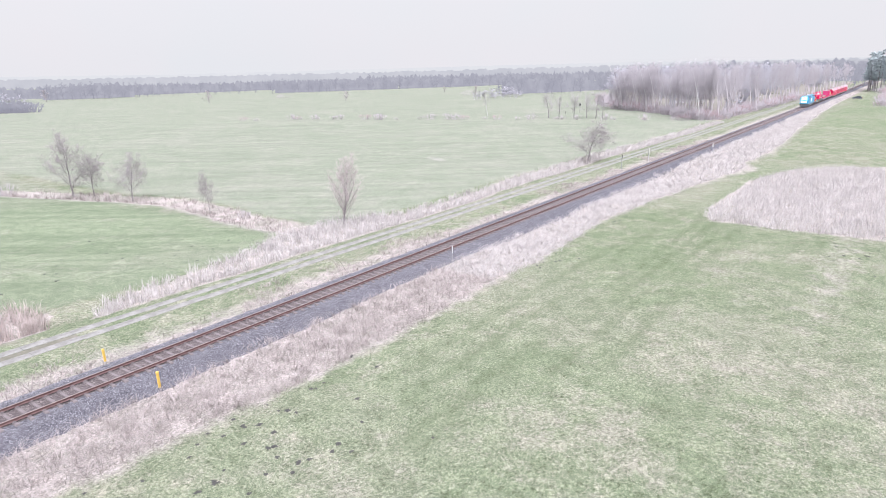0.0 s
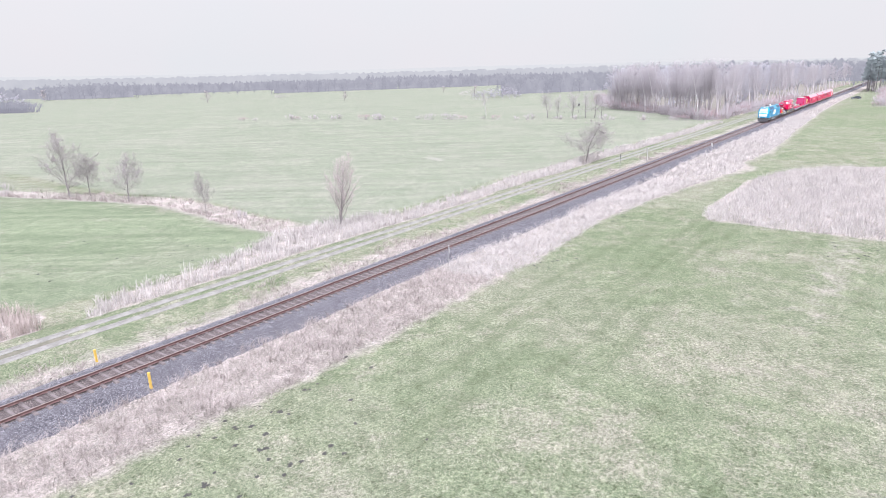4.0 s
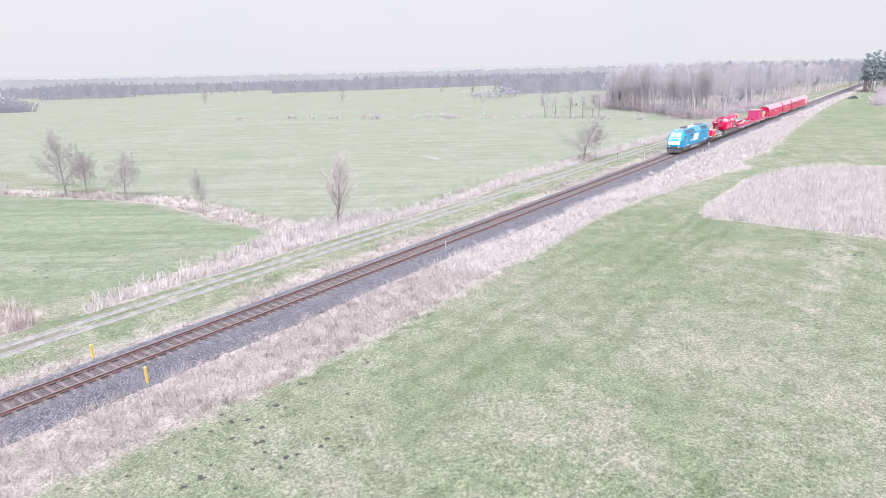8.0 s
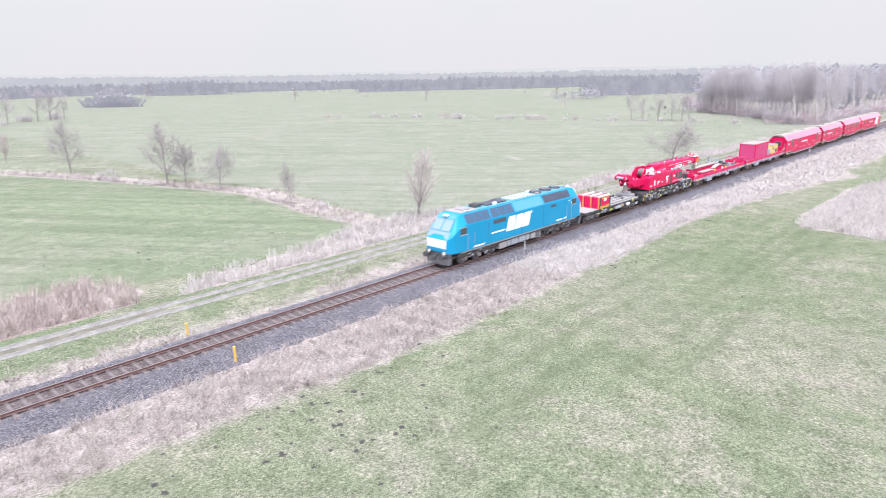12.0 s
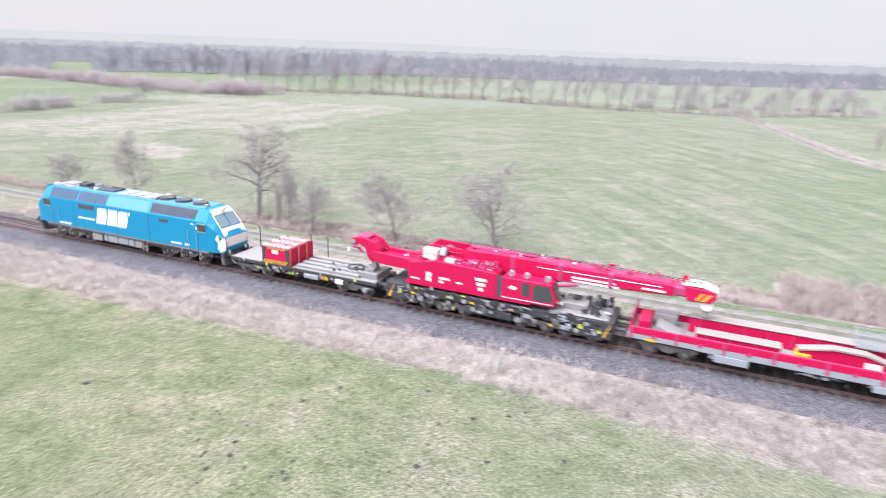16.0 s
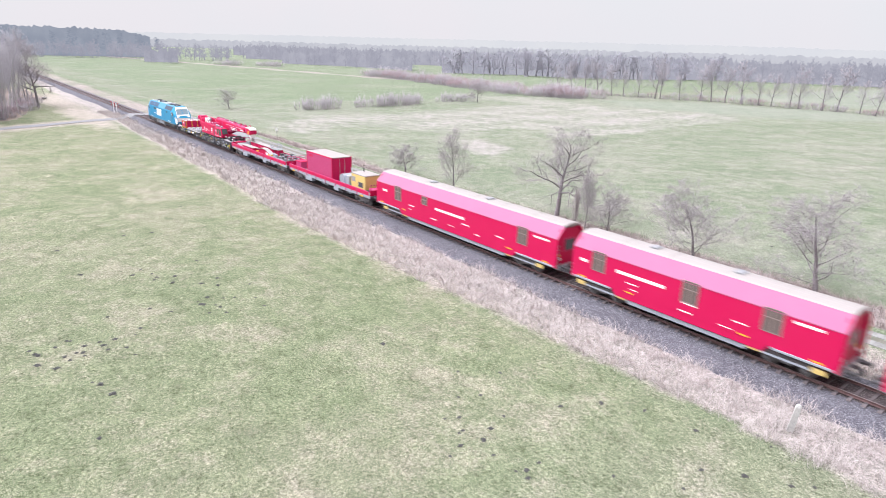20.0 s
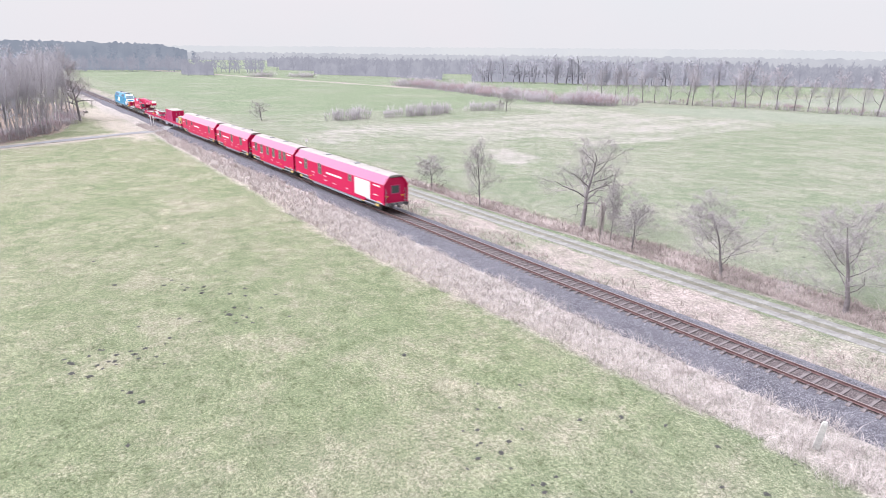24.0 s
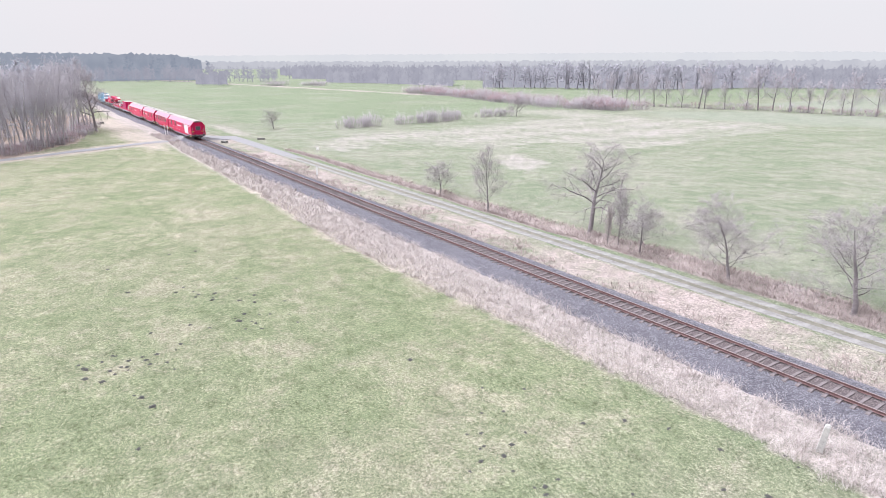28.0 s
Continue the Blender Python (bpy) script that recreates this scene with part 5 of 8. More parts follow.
def bogie(parent, xc, axles, mat="bogie", zf=0.62):
    """A bogie: frame, axle boxes, springs and its wheels."""
    s = Shape()
    lo, hi = axles[0] - 0.62, axles[-1] + 0.62
    for side in (-1, 1):
        y = side * 1.03
        pts = [(xc + lo, zf + 0.02), (xc + lo + 0.1, zf + 0.16), (xc + hi - 0.1, zf + 0.16), (xc + hi, zf + 0.02), (xc + hi - 0.25, zf - 0.08)]
        for a, b in list(zip(axles, axles[1:]))[::-1]:
            pts += [(xc + b - 0.42, zf - 0.06), (xc + (a + b) / 2 + 0.2, zf - 0.26), (xc + (a + b) / 2 - 0.2, zf - 0.26), (xc + a + 0.42, zf - 0.06)]
        pts += [(xc + lo + 0.25, zf - 0.08)]
        s.prism(pts, "y", y - 0.07, y + 0.07)
        for a in axles:
            s.box(xc + a - 0.15, y - 0.14, 0.30, xc + a + 0.15, y + 0.14, 0.60)
            s.tube((xc + a, y, 0.46), (xc + a, y + side * 0.24, 0.46), 0.12, n=10)
            for d in (-0.27, 0.27):
                s.tube((xc + a + d, y, 0.42), (xc + a + d, y, zf + 0.06), 0.075, n=8)
    s.box(xc - 0.3, -1.0, zf - 0.12, xc + 0.3, 1.0, zf + 0.18)
    b = part("bogie", s, mat, parent, "dusty dark bogie frame")
    for a in axles:
        for side in (-1, 1):
            w = part("wheel", WHEEL, "bogie", b)
            w.matrix_local = pose(xc + a, side * 0.755, 0.46, 0, 0, 0 if side > 0 else 180)
        part("axle", Shape().tube((xc + a, -0.75, 0.46), (xc + a, 0.75, 0.46), 0.085, n=8), "bogie", b)
    return b


def buffers(parent, length, z=1.05, mat="dark"):
    for x, d in ((0, -1), (length, 1)):
        for y in (-0.875, 0.875):
            s = Shape().tube((x, y, z), (x + d * 0.34, y, z), 0.12, n=12).tube((x + d * 0.34, y, z), (x + d * 0.55, y, z), 0.085, n=10)
            s.tube((x + d * 0.55, y, z), (x + d * 0.60, y, z), 0.22, n=16)
            part("buffer", s, mat, parent)
        s = Shape().box(min(x, x + d * 0.35), -0.06, z - 0.09, max(x, x + d * 0.35), 0.06, z + 0.09)
        s.box(min(x + d * 0.3, x + d * 0.62), -0.12, z - 0.32, max(x + d * 0.3, x + d * 0.62), 0.12, z - 0.02)
        part("coupling", s, mat, parent, bevel=0.015)


def clutter(parent, n, seed, xr, yr, zr, kinds):
    """Small fittings, hoses and boxes crowded on a part of a vehicle."""
    q = random.Random(seed)
    for i in range(n):
        x, y, z = q.uniform(*xr), q.uniform(*yr), q.uniform(*zr)
        name, mat = q.choice(kinds)
        a, b, c = q.uniform(0.08, 0.42), q.uniform(0.05, 0.16), q.uniform(0.06, 0.24)
        if q.random() < 0.3:
            s = Shape().tube((x, y, z), (x + q.uniform(-0.5, 0.5), y, z + q.uniform(-0.2, 0.25)), q.uniform(0.02, 0.05), n=6)
        else:
            s = Shape().prism([(x, z - c / 2), (x + a, z - c / 2), (x + a * q.uniform(0.7, 1.0), z + c / 2), (x + a * q.uniform(0, 0.25), z + c / 2)], "y", y - b / 2, y + b / 2)
        part(name, s, mat, parent)


def bars(x0, x1, y, z0, z1, side=-1, thick=0.008):
    return Shape().box(x0, y if side > 0 else y - thick, z0, x1, y + thick if side > 0 else y, z1)


def stripes(x0, x1, y, z0, z1, step=0.24, lean=1.0, thick=0.008):
    """Slanting warning stripes on a face that looks to -y."""
    s, h = Shape(), z1 - z0
    x = x0 - h
    while x < x1:
        a, b, c, d = x, x + step * 0.5, x + step * 0.5 + h * lean, x + h * lean
        q = [(max(x0, min(x1, a)), z0), (max(x0, min(x1, b)), z0), (max(x0, min(x1, c)), z1), (max(x0, min(x1, d)), z1)]
        if q[1][0] - q[0][0] > 0.01 and q[2][0] - q[3][0] > 0.01:
            s.prism(q, "y", y - thick, y)
        x += step
    return s


# -- locomotive --


def loco():
    L = 19.3
    root = vehicle("diesel_locomotive", "bright blue diesel locomotive with white noses and lettering blocks", "locomotive", 0.0)
    st = [(0.0, 1.18, 1.20, 2.42, 2.46, 1.12), (0.25, 1.32, 1.20, 2.55, 2.80, 1.14), (0.62, 1.42, 1.20, 2.85, 3.28, 1.08), (1.25, 1.44, 1.20, 3.22, 4.02, 0.98), (1.7, 1.45, 1.20, 3.32, 4.12, 0.96)]
    st = [(-0.12, 1.10, 1.35, 2.30, 2.36, 1.06)] + st
    rows = st + [(L - x, w, a, b, c, d) for x, w, a, b, c, d in st[::-1]]
    rings = [[(x, -w, zb), (x, -w, zs), (x, -wr, zt), (x, -wr * 0.5, zt + 0.05), (x, wr * 0.5, zt + 0.05), (x, wr, zt), (x, w, zs), (x, w, zb)] for x, w, zb, zs, zt, wr in rows]
    body = part("body", Shape().loft(rings), "blue", root, bevel=0.03)
    roof = Shape()
    roof.box(1.75, -0.9, 4.10, L - 1.75, 0.9, 4.205)
    part("roof_deck", roof, "blue_roof", root, "dusty pale blue roof deck", bevel=0.03)
    # fans, exhausts and pale hatches on the roof
    for x, r, h in ((13.1, 0.62, 0.16), (14.7, 0.62, 0.16), (16.3, 0.55, 0.14)):
        f = part("roof_fan", Shape().tube((x, 0, 4.2), (x, 0, 4.2 + h), r, r * 0.94, n=20), "grille", root, "dark round roof fan")
        part("fan_guard", Shape().box(x - r, -0.03, 4.2 + h, x + r, 0.03, 4.23 + h).box(x - 0.03, -r, 4.2 + h, x + 0.03, r, 4.23 + h), "grey", f)
    for x in (8.7, 9.9, 11.1):
        part("roof_hatch", Shape().box(x, -0.72, 4.2, x + 1.05, 0.72, 4.27), "silver", root, "pale metal roof hatch", bevel=0.02)
    part("exhaust", Shape().box(4.1, -0.35, 4.2, 5.0, 0.35, 4.48).tube((4.3, 0, 4.45), (4.3, 0, 4.56), 0.16), "dark", root, "sooty black exhaust housing", bevel=0.03)
    part("air_intake", Shape().box(5.4, -0.55, 4.2, 8.1, 0.55, 4.30), "grille", root, bevel=0.02)
    part("roof_plate", Shape().box(1.8, -0.84, 4.2, 3.9, 0.84, 4.24), "deck", root, "dusty pale roof plate", bevel=0.02)
    part("air_intake", Shape().box(2.5, -0.4, 4.24, 3.5, 0.4, 4.31), "grey", root, bevel=0.02)
    for i in range(9):
        part("roof_stud", Shape().tube((7.0 + i * 0.17, 0.3, 4.29), (7.0 + i * 0.17, 0.3, 4.43), 0.03, n=6), "dark", root)
    for i, (x, y) in enumerate(((2.4, -0.7), (5.1, 0.6), (6.2, -0.6), (8.4, 0.5), (12.4, -0.6), (12.5, 0.5), (15.4, 0.7), (17.1, -0.4))):
        part("roof_fitting", Shape().box(x, y - 0.14, 4.2, x + 0.34, y + 0.14, 4.30 + 0.05 * (i % 3)), ("silver", "grey", "marking")[i % 3], root, bevel=0.02)

    # panels on the sloping roof shoulders
    def shoulder(x0, x1, a0, a1, side, off=0.015):
        def p(x, a, o):
            y = -(1.45 + (0.96 - 1.45) * a)
            return (x, (y - 0.857 * o) * -side, 3.32 + 0.80 * a + 0.514 * o)
        return Shape().loft([[p(x0, a0, -0.02), p(x0, a1, -0.02), p(x0, a1, off), p(x0, a0, off)], [p(x1, a0, -0.02), p(x1, a1, -0.02), p(x1, a1, off), p(x1, a0, off)]])
    for side in (-1, 1):
        for x in (1.95, 2.97, 3.99, 5.12, 6.14, 7.16):
            part("shoulder_louvre", shoulder(x, x + 0.96, 0.06, 0.92, side), "filter", root, "dark blue filter panel on the roof shoulder")
        g = part("radiator_grille", shoulder(12.7, 17.0, 0.12, 0.92, side), "grille", root, "wide dark radiator grille")
        sl = Shape()
        for i in range(7):
            a = 0.16 + i * 0.105
            q = shoulder(12.75, 16.95, a, a + 0.035, side, 0.035)
            sl.add(q.v, q.f)
        part("slats", sl, "filter", g)
        part("shoulder_panel", shoulder(8.3, 12.45, 0.05, 0.95, side, 0.01), "blue_roof", root, "pale blue shoulder panel")
        y = side * 1.45
        part("side_vent", bars(5.2, 6.9, y, 2.80, 3.14, side, 0.02), "grille", root, "dark side vent")
        part("side_vent", bars(13.6, 14.5, y, 2.86, 3.08, side, 0.02), "grille", root, "dark side vent")
        for x in (4.55, 9.2, 12.5):
            part("panel_joint", bars(x, x + 0.03, y, 1.22, 3.28, side, 0.006), "grille", root)
        for x in (1.15, 17.25):
            w = part("cab_window", bars(x, x + 0.72, y, 2.62, 3.14, side, 0.014), "glass", root, "dark cab side window")
            for z in (2.56, 3.14):
                part("window_bar", Shape().box(x - 0.05, y - 0.02, z, x + 0.77, y + 0.02, z + 0.06), "silver", w)
        for x in (2.05, 16.4):
            d = part("cab_door", bars(x, x + 0.66, y, 1.22, 3.05, side, 0.012), "blue", root)
            part("handrail", Shape().tube((x - 0.08, y + side * 0.06, 1.1), (x - 0.08, y + side * 0.06, 2.6), 0.018, n=6), "silver", d)
            part("handrail", Shape().tube((x + 0.74, y + side * 0.06, 1.1), (x + 0.74, y + side * 0.06, 2.6), 0.018, n=6), "silver", d)
        # lettering as plain white blocks
        for x, w in ((7.15, 1.0), (8.3, 1.0), (9.4, 0.95)):
            k = 0.18 * -side
            pts = [(x - k, 1.84), (x + w - k, 1.84), (x + w + k * 0.4, 2.5), (x + w * 0.9 + k, 3.08), (x + k, 3.08)]
            part("lettering_block", Shape().prism(pts, "y", y, y + side * 0.01), "marking", root, "plain white lettering block", bevel=0.0)
        part("lettering_tick", Shape().prism([(10.52, 2.86), (10.66, 2.86), (10.72, 3.1), (10.56, 3.1)], "y", y, y + side * 0.01), "marking", root)
        for x0, x1, z in ((5.0, 6.85, 2.0), (2.6, 4.1, 1.32), (14.6, 15.6, 1.40), (15.9, 16.7, 1.42)):
            part("small_lettering", bars(x0, x1, y, z, z + 0.12, side), "marking", root)
        for x, z in ((16.55, 2.95), (16.75, 2.75), (16.6, 2.3)):
            part("emblem", Shape().prism([(x, z), (x + 0.25, z - 0.06), (x + 0.5, z + 0.02), (x + 0.38, z + 0.16), (x + 0.1, z + 0.18)], "y", y, y + side * 0.01), "marking", root, "small white emblem")
        part("sill", Shape().box(1.2, y - 0.04 * side - 0.03, 1.10, L - 1.2, y - 0.04 * side + 0.03, 1.20), "grey", root)
    # ends; the rear one whiter than the front, its brighter light painted on
    for x, d in ((0.0, -1), (L, 1)):
        def ex(a):
            return x - d * a
        for sd in (-1, 1) if d > 0 else ():
            edge = [(-0.11, 1.11, 1.45), (0.2, 1.30, 1.25), (0.42, 1.375, 1.6), (0.34, 1.35, 1.95), (0.55, 1.408, 2.2), (0.40, 1.37, 2.52), (0.16, 1.275, 2.48), (-0.11, 1.11, 2.28)]
            n = len(edge)
            part("nose_side", Shape().add([(ex(a), sd * (b - 0.01), c) for a, b, c in edge] + [(ex(a - 0.006), sd * (b + 0.012), c) for a, b, c in edge], [tuple(range(n)), tuple(range(n, 2 * n))] + [(i, (i + 1) % n, n + (i + 1) % n, n + i) for i in range(n)]), "marking", root, "white wrap of the nose")
            part("screen_pillar", Shape().tube((ex(0.30), sd * 1.04, 2.95), (ex(1.0), sd * 1.0, 3.80), 0.045, n=6), "marking", root, "white screen pillar")
        part("brow", Shape().add([(ex(a), b, c) for a, b, c in ((0.93, -0.98, 3.80), (0.93, 0.98, 3.80), (1.30, 0.94, 4.13), (1.30, -0.94, 4.13), (0.96, -0.98, 3.76), (0.96, 0.98, 3.76), (1.30, 0.94, 4.08), (1.30, -0.94, 4.08))], [(0, 1, 2, 3), (4, 5, 6, 7), (0, 1, 5, 4), (1, 2, 6, 5), (2, 3, 7, 6), (3, 0, 4, 7)]), "marking" if d > 0 else "blue_roof", root, "pale brow over the windscreen")
        part("nose_panel", Shape().box(min(ex(-0.12), ex(-0.135)), -1.04, 1.66, max(ex(-0.12), ex(-0.135)), 1.04, 2.33), "marking", root, "white nose panel", bevel=0.0)
        part("nose_hood", Shape().add([(ex(-0.04), -1.12, 2.405), (ex(-0.04), 1.12, 2.405), (ex(0.30), 1.10, 2.90), (ex(0.30), -1.10, 2.90), (ex(-0.05), -1.12, 2.42), (ex(-0.05), 1.12, 2.42), (ex(0.29), 1.10, 2.925), (ex(0.29), -1.10, 2.925)],
                                      [(0, 1, 2, 3), (4, 5, 6, 7), (0, 1, 5, 4), (1, 2, 6, 5), (2, 3, 7, 6), (3, 0, 4, 7)]), "marking" if d > 0 else "screen", root, "pale panel under the windscreen")
        for y0, y1 in ((-0.96, -0.05), (0.05, 0.96)):
            part("windscreen", Shape().add([(ex(0.335), y0, 2.965), (ex(0.335), y1, 2.965), (ex(0.98), y1 * 0.98, 3.76), (ex(0.98), y0 * 0.98, 3.76), (ex(0.31), y0, 2.985), (ex(0.31), y1, 2.985), (ex(0.955), y1 * 0.98, 3.785), (ex(0.955), y0 * 0.98, 3.785)],
                                           [(0, 1, 2, 3), (4, 5, 6, 7), (0, 1, 5, 4), (1, 2, 6, 5), (2, 3, 7, 6), (3, 0, 4, 7)]), "screen", root, "sloping windscreen with sky reflection painted pale blue")
        for y in (-0.82, 0.82):
            h = part("headlight", Shape().tube((ex(-0.05), y, 1.28), (ex(-0.17), y, 1.28), 0.13, n=14), "lamp_white", root, "round headlight")
            part("lamp_rim", Shape().tube((ex(-0.05), y, 1.28), (ex(-0.14), y, 1.28), 0.17, n=14), "dark", h)
        part("top_light", Shape().box(min(ex(0.9), ex(1.1)), -0.22, 4.0, max(ex(0.9), ex(1.1)), 0.22, 4.14), "lamp_white", root, "top headlight")
        part("valance", Shape().prism([(-1.3, 0.95), (1.3, 0.95), (1.2, 0.32), (0.5, 0.24), (-0.5, 0.24), (-1.2, 0.32)], "x", ex(-0.02), ex(0.3)), "valance", root, "dark grey front valance", bevel=0.03)
        part("buffer_beam", Shape().box(min(ex(-0.06), ex(0.25)), -1.3, 0.86, max(ex(-0.06), ex(0.25)), 1.3, 1.28), "dark", root, bevel=0.03)
        for y in (-1.0, 1.0):
            part("grab_rail", Shape().tube((ex(-0.1), y, 2.05), (ex(-0.24), y, 1.6), 0.02, n=6), "silver", root)
    buffers(root, L, 1.05)
    for xc in (3.75, 15.35):
        bogie(root, xc, (-1.75, 0.0, 1.75), zf=0.74)
        for side in (-1, 1):
            clutter(root, 16, int(xc) * 3 + side, (xc - 2.3, xc + 2.1), (side * 1.22 - 0.03, side * 1.22 + 0.03), (0.5, 1.05), (("fitting", "grey"), ("valve_block", "chassis"), ("fitting", "bogie"), ("fitting", "silver")))
    part("underframe", Shape().box(1.0, -1.25, 0.80, L - 1.0, 1.25, 1.22), "dark", root)
    t = part("fuel_tank", Shape().prism([(-1.3, 0.95), (1.3, 0.95), (1.3, 0.45), (1.0, 0.26), (-1.0, 0.26), (-1.3, 0.45)], "x", 7.4, 10.6), "silver", root, "pale grey fuel tank", bevel=0.04)
    for x in (7.8, 8.9, 10.0):
        part("tank_strap", Shape().prism([(-1.32, 0.95), (1.32, 0.95), (1.32, 0.44), (1.01, 0.245), (-1.01, 0.245), (-1.32, 0.44)], "x", x, x + 0.07), "bogie", t)
    part("battery_box", Shape().box(6.2, -1.35, 0.40, 7.25, 1.35, 0.93), "deck", root, "pale battery box", bevel=0.03)
    part("battery_box", Shape().box(10.75, -1.35, 0.42, 11.5, 1.35, 0.93), "deck", root, "pale battery box", bevel=0.03)
    part("step_ladder", Shape().box(11.65, -1.42, 0.35, 11.72, -1.3, 0.95).box(12.05, -1.42, 0.35, 12.12, -1.3, 0.95).box(11.65, -1.42, 0.4, 12.12, -1.3, 0.44).box(11.65, -1.42, 0.62, 12.12, -1.3, 0.66), "grey", root, "grey step")


loco()

# -- support wagon with crane counterweights --


def support_wagon():
    L, s0 = 11.6, 20.0
    root = vehicle("support_wagon", "low grey flat wagon carrying crane counterweights", "wagon", s0)
    f = Shape().box(0, -1.35, 0.98, L, 1.35, 1.20)
    for y in (-1.0, 0.9):
        f.prism([(0.0, 1.0), (L, 1.0), (L, 0.85), (L - 2.8, 0.80), (L - 3.6, 0.55), (3.6, 0.55), (2.8, 0.80), (0, 0.85)], "y", y, y + 0.1)
    part("frame", f, "chassis", root, "black wagon frame", bevel=0.015)
    for x0, x1 in ((0.1, 2.6), (5.2, 8.1), (8.2, L - 0.1)):
        part("deck_plate", Shape().box(x0, -1.32, 1.20, x1, 1.32, 1.235), "deck", root, "worn pale deck plate")
    for y in (-0.95, -0.3, 0.35, 1.0):
        part("support_beam", Shape().box(5.4, y - 0.17, 1.235, 10.2, y + 0.17, 1.42), "deck", root, "long pale support beam", bevel=0.03)
    part("control_box", Shape().box(6.2, -1.46, 0.70, 7.3, -1.30, 1.0), "silver", root, bevel=0.02)
    part("control_box", Shape().box(8.6, -1.45, 0.72, 9.2, -1.3, 1.0), "marking", root, bevel=0.02)
    clutter(root, 46, 31, (0.3, 11.2), (-1.48, -1.34), (0.62, 1.16), (("fitting", "silver"), ("fitting", "grey"), ("valve_block", "chassis"), ("valve_block", "chassis"), ("fitting", "silver"), ("valve_block", "bogie"), ("plate", "lime")))
    clutter(root, 26, 32, (7.0, 11.3), (-1.2, 1.1), (1.4, 1.5), (("fitting", "silver"), ("valve_block", "chassis"), ("fitting", "grey")))
    part("yellow_plate", bars(7.4, 8.0, -1.36, 0.78, 1.02), "orange", root, "yellow plate")
    for x, y in ((0.5, 1.25), (4.9, 1.28), (6.3, 1.28)):
        part("post", Shape().tube((x, y, 1.2), (x, y, 2.75), 0.035, n=8).tube((x, y, 2.75), (x - 0.18, y, 2.82), 0.03, n=6), "dark", root, "thin lamp post")
    part("coiled_hose", Shape().add(*ring_mesh(9.2, 0.2, 1.46, 0.55, 0.05)), "dark", root, "coiled black hose")
    part("end_box", Shape().box(10.3, -0.9, 1.235, 11.4, 0.9, 1.62).box(10.5, -0.6, 1.62, 11.0, 0.2, 1.85), "grey", root, bevel=0.03)
    for xc in (1.85, 9.75):
        bogie(root, xc, (-0.9, 0.9), zf=0.60)
    buffers(root, L)
    for i, y in enumerate((-0.92, 0.0, 0.92)):
        cw = vehicle("counterweight", "red crane counterweight with yellow warning stripes on a wagon", "counterweight", s0)
        tagged(cw, group="crane counterweights")
        b = part("body", Shape().box(2.75, y - 0.44, 1.2, 5.0, y + 0.44, 2.38), "red", cw, bevel=0.03)
        part("top_plate", Shape().box(2.78, y - 0.42, 2.38, 4.97, y + 0.42, 2.44), "pink", cw, "pale red top plate", bevel=0.01)
        for x in (2.95, 3.3, 3.7, 4.1, 4.5, 4.8):
            part("stud", Shape().box(x - 0.1, y - 0.36, 2.44, x + 0.1, y - 0.14, 2.52), "marking", cw, "white stud")
        for x in (3.2, 4.5):
            part("lifting_eye", Shape().tube((x, y, 2.42), (x, y, 2.56), 0.06), "dark", cw)
        if i == 0:
            for x0, x1, z0, z1 in ((2.78, 4.97, 1.24, 1.5), (2.78, 3.06, 1.5, 2.36), (4.69, 4.97, 1.5, 2.36), (3.06, 4.69, 2.24, 2.36)):
                k = part("warning_plate", bars(x0, x1, y - 0.44, z0, z1, -1, 0.006), "chassis", cw, "black warning plate")
                part("stripes", stripes(x0, x1, y - 0.446, z0, z1, 0.22), "orange", k, "yellow slanting stripes")
            part("plate", bars(3.6, 4.1, y - 0.44, 1.95, 2.2), "marking", cw, "white plate")
        e = Shape()
        for x, d in ((2.75, -1), (5.0, 1)):
            z = 1.22
            while z < 2.2:
                e.add([(x, y - 0.40, z), (x, y - 0.40, z + 0.11), (x, y - 0.22, z + 0.25), (x, y - 0.22, z + 0.14), (x + d * 0.008, y - 0.40, z), (x + d * 0.008, y - 0.40, z + 0.11), (x + d * 0.008, y - 0.22, z + 0.25), (x + d * 0.008, y - 0.22, z + 0.14)],
                      [(0, 1, 2, 3), (4, 5, 6, 7), (0, 1, 5, 4), (1, 2, 6, 5), (2, 3, 7, 6), (3, 0, 4, 7)])
                z += 0.24
        part("end_stripes", e, "orange", cw)


def ring_mesh(x, y, z, r, t, n=20, k=6):
    v, f = [], []
    for i in range(n):
        a = 2 * math.pi * i / n
        for j in range(k):
            b = 2 * math.pi * j / k
            v.append((x + (r + t * math.cos(b)) * math.cos(a), y + (r + t * math.cos(b)) * math.sin(a), z + t * math.sin(b)))
            f.append((i * k + j, ((i + 1) % n) * k + j, ((i + 1) % n) * k + (j + 1) % k, i * k + (j + 1) % k))
    return v, f


support_wagon()

# -- railway crane --


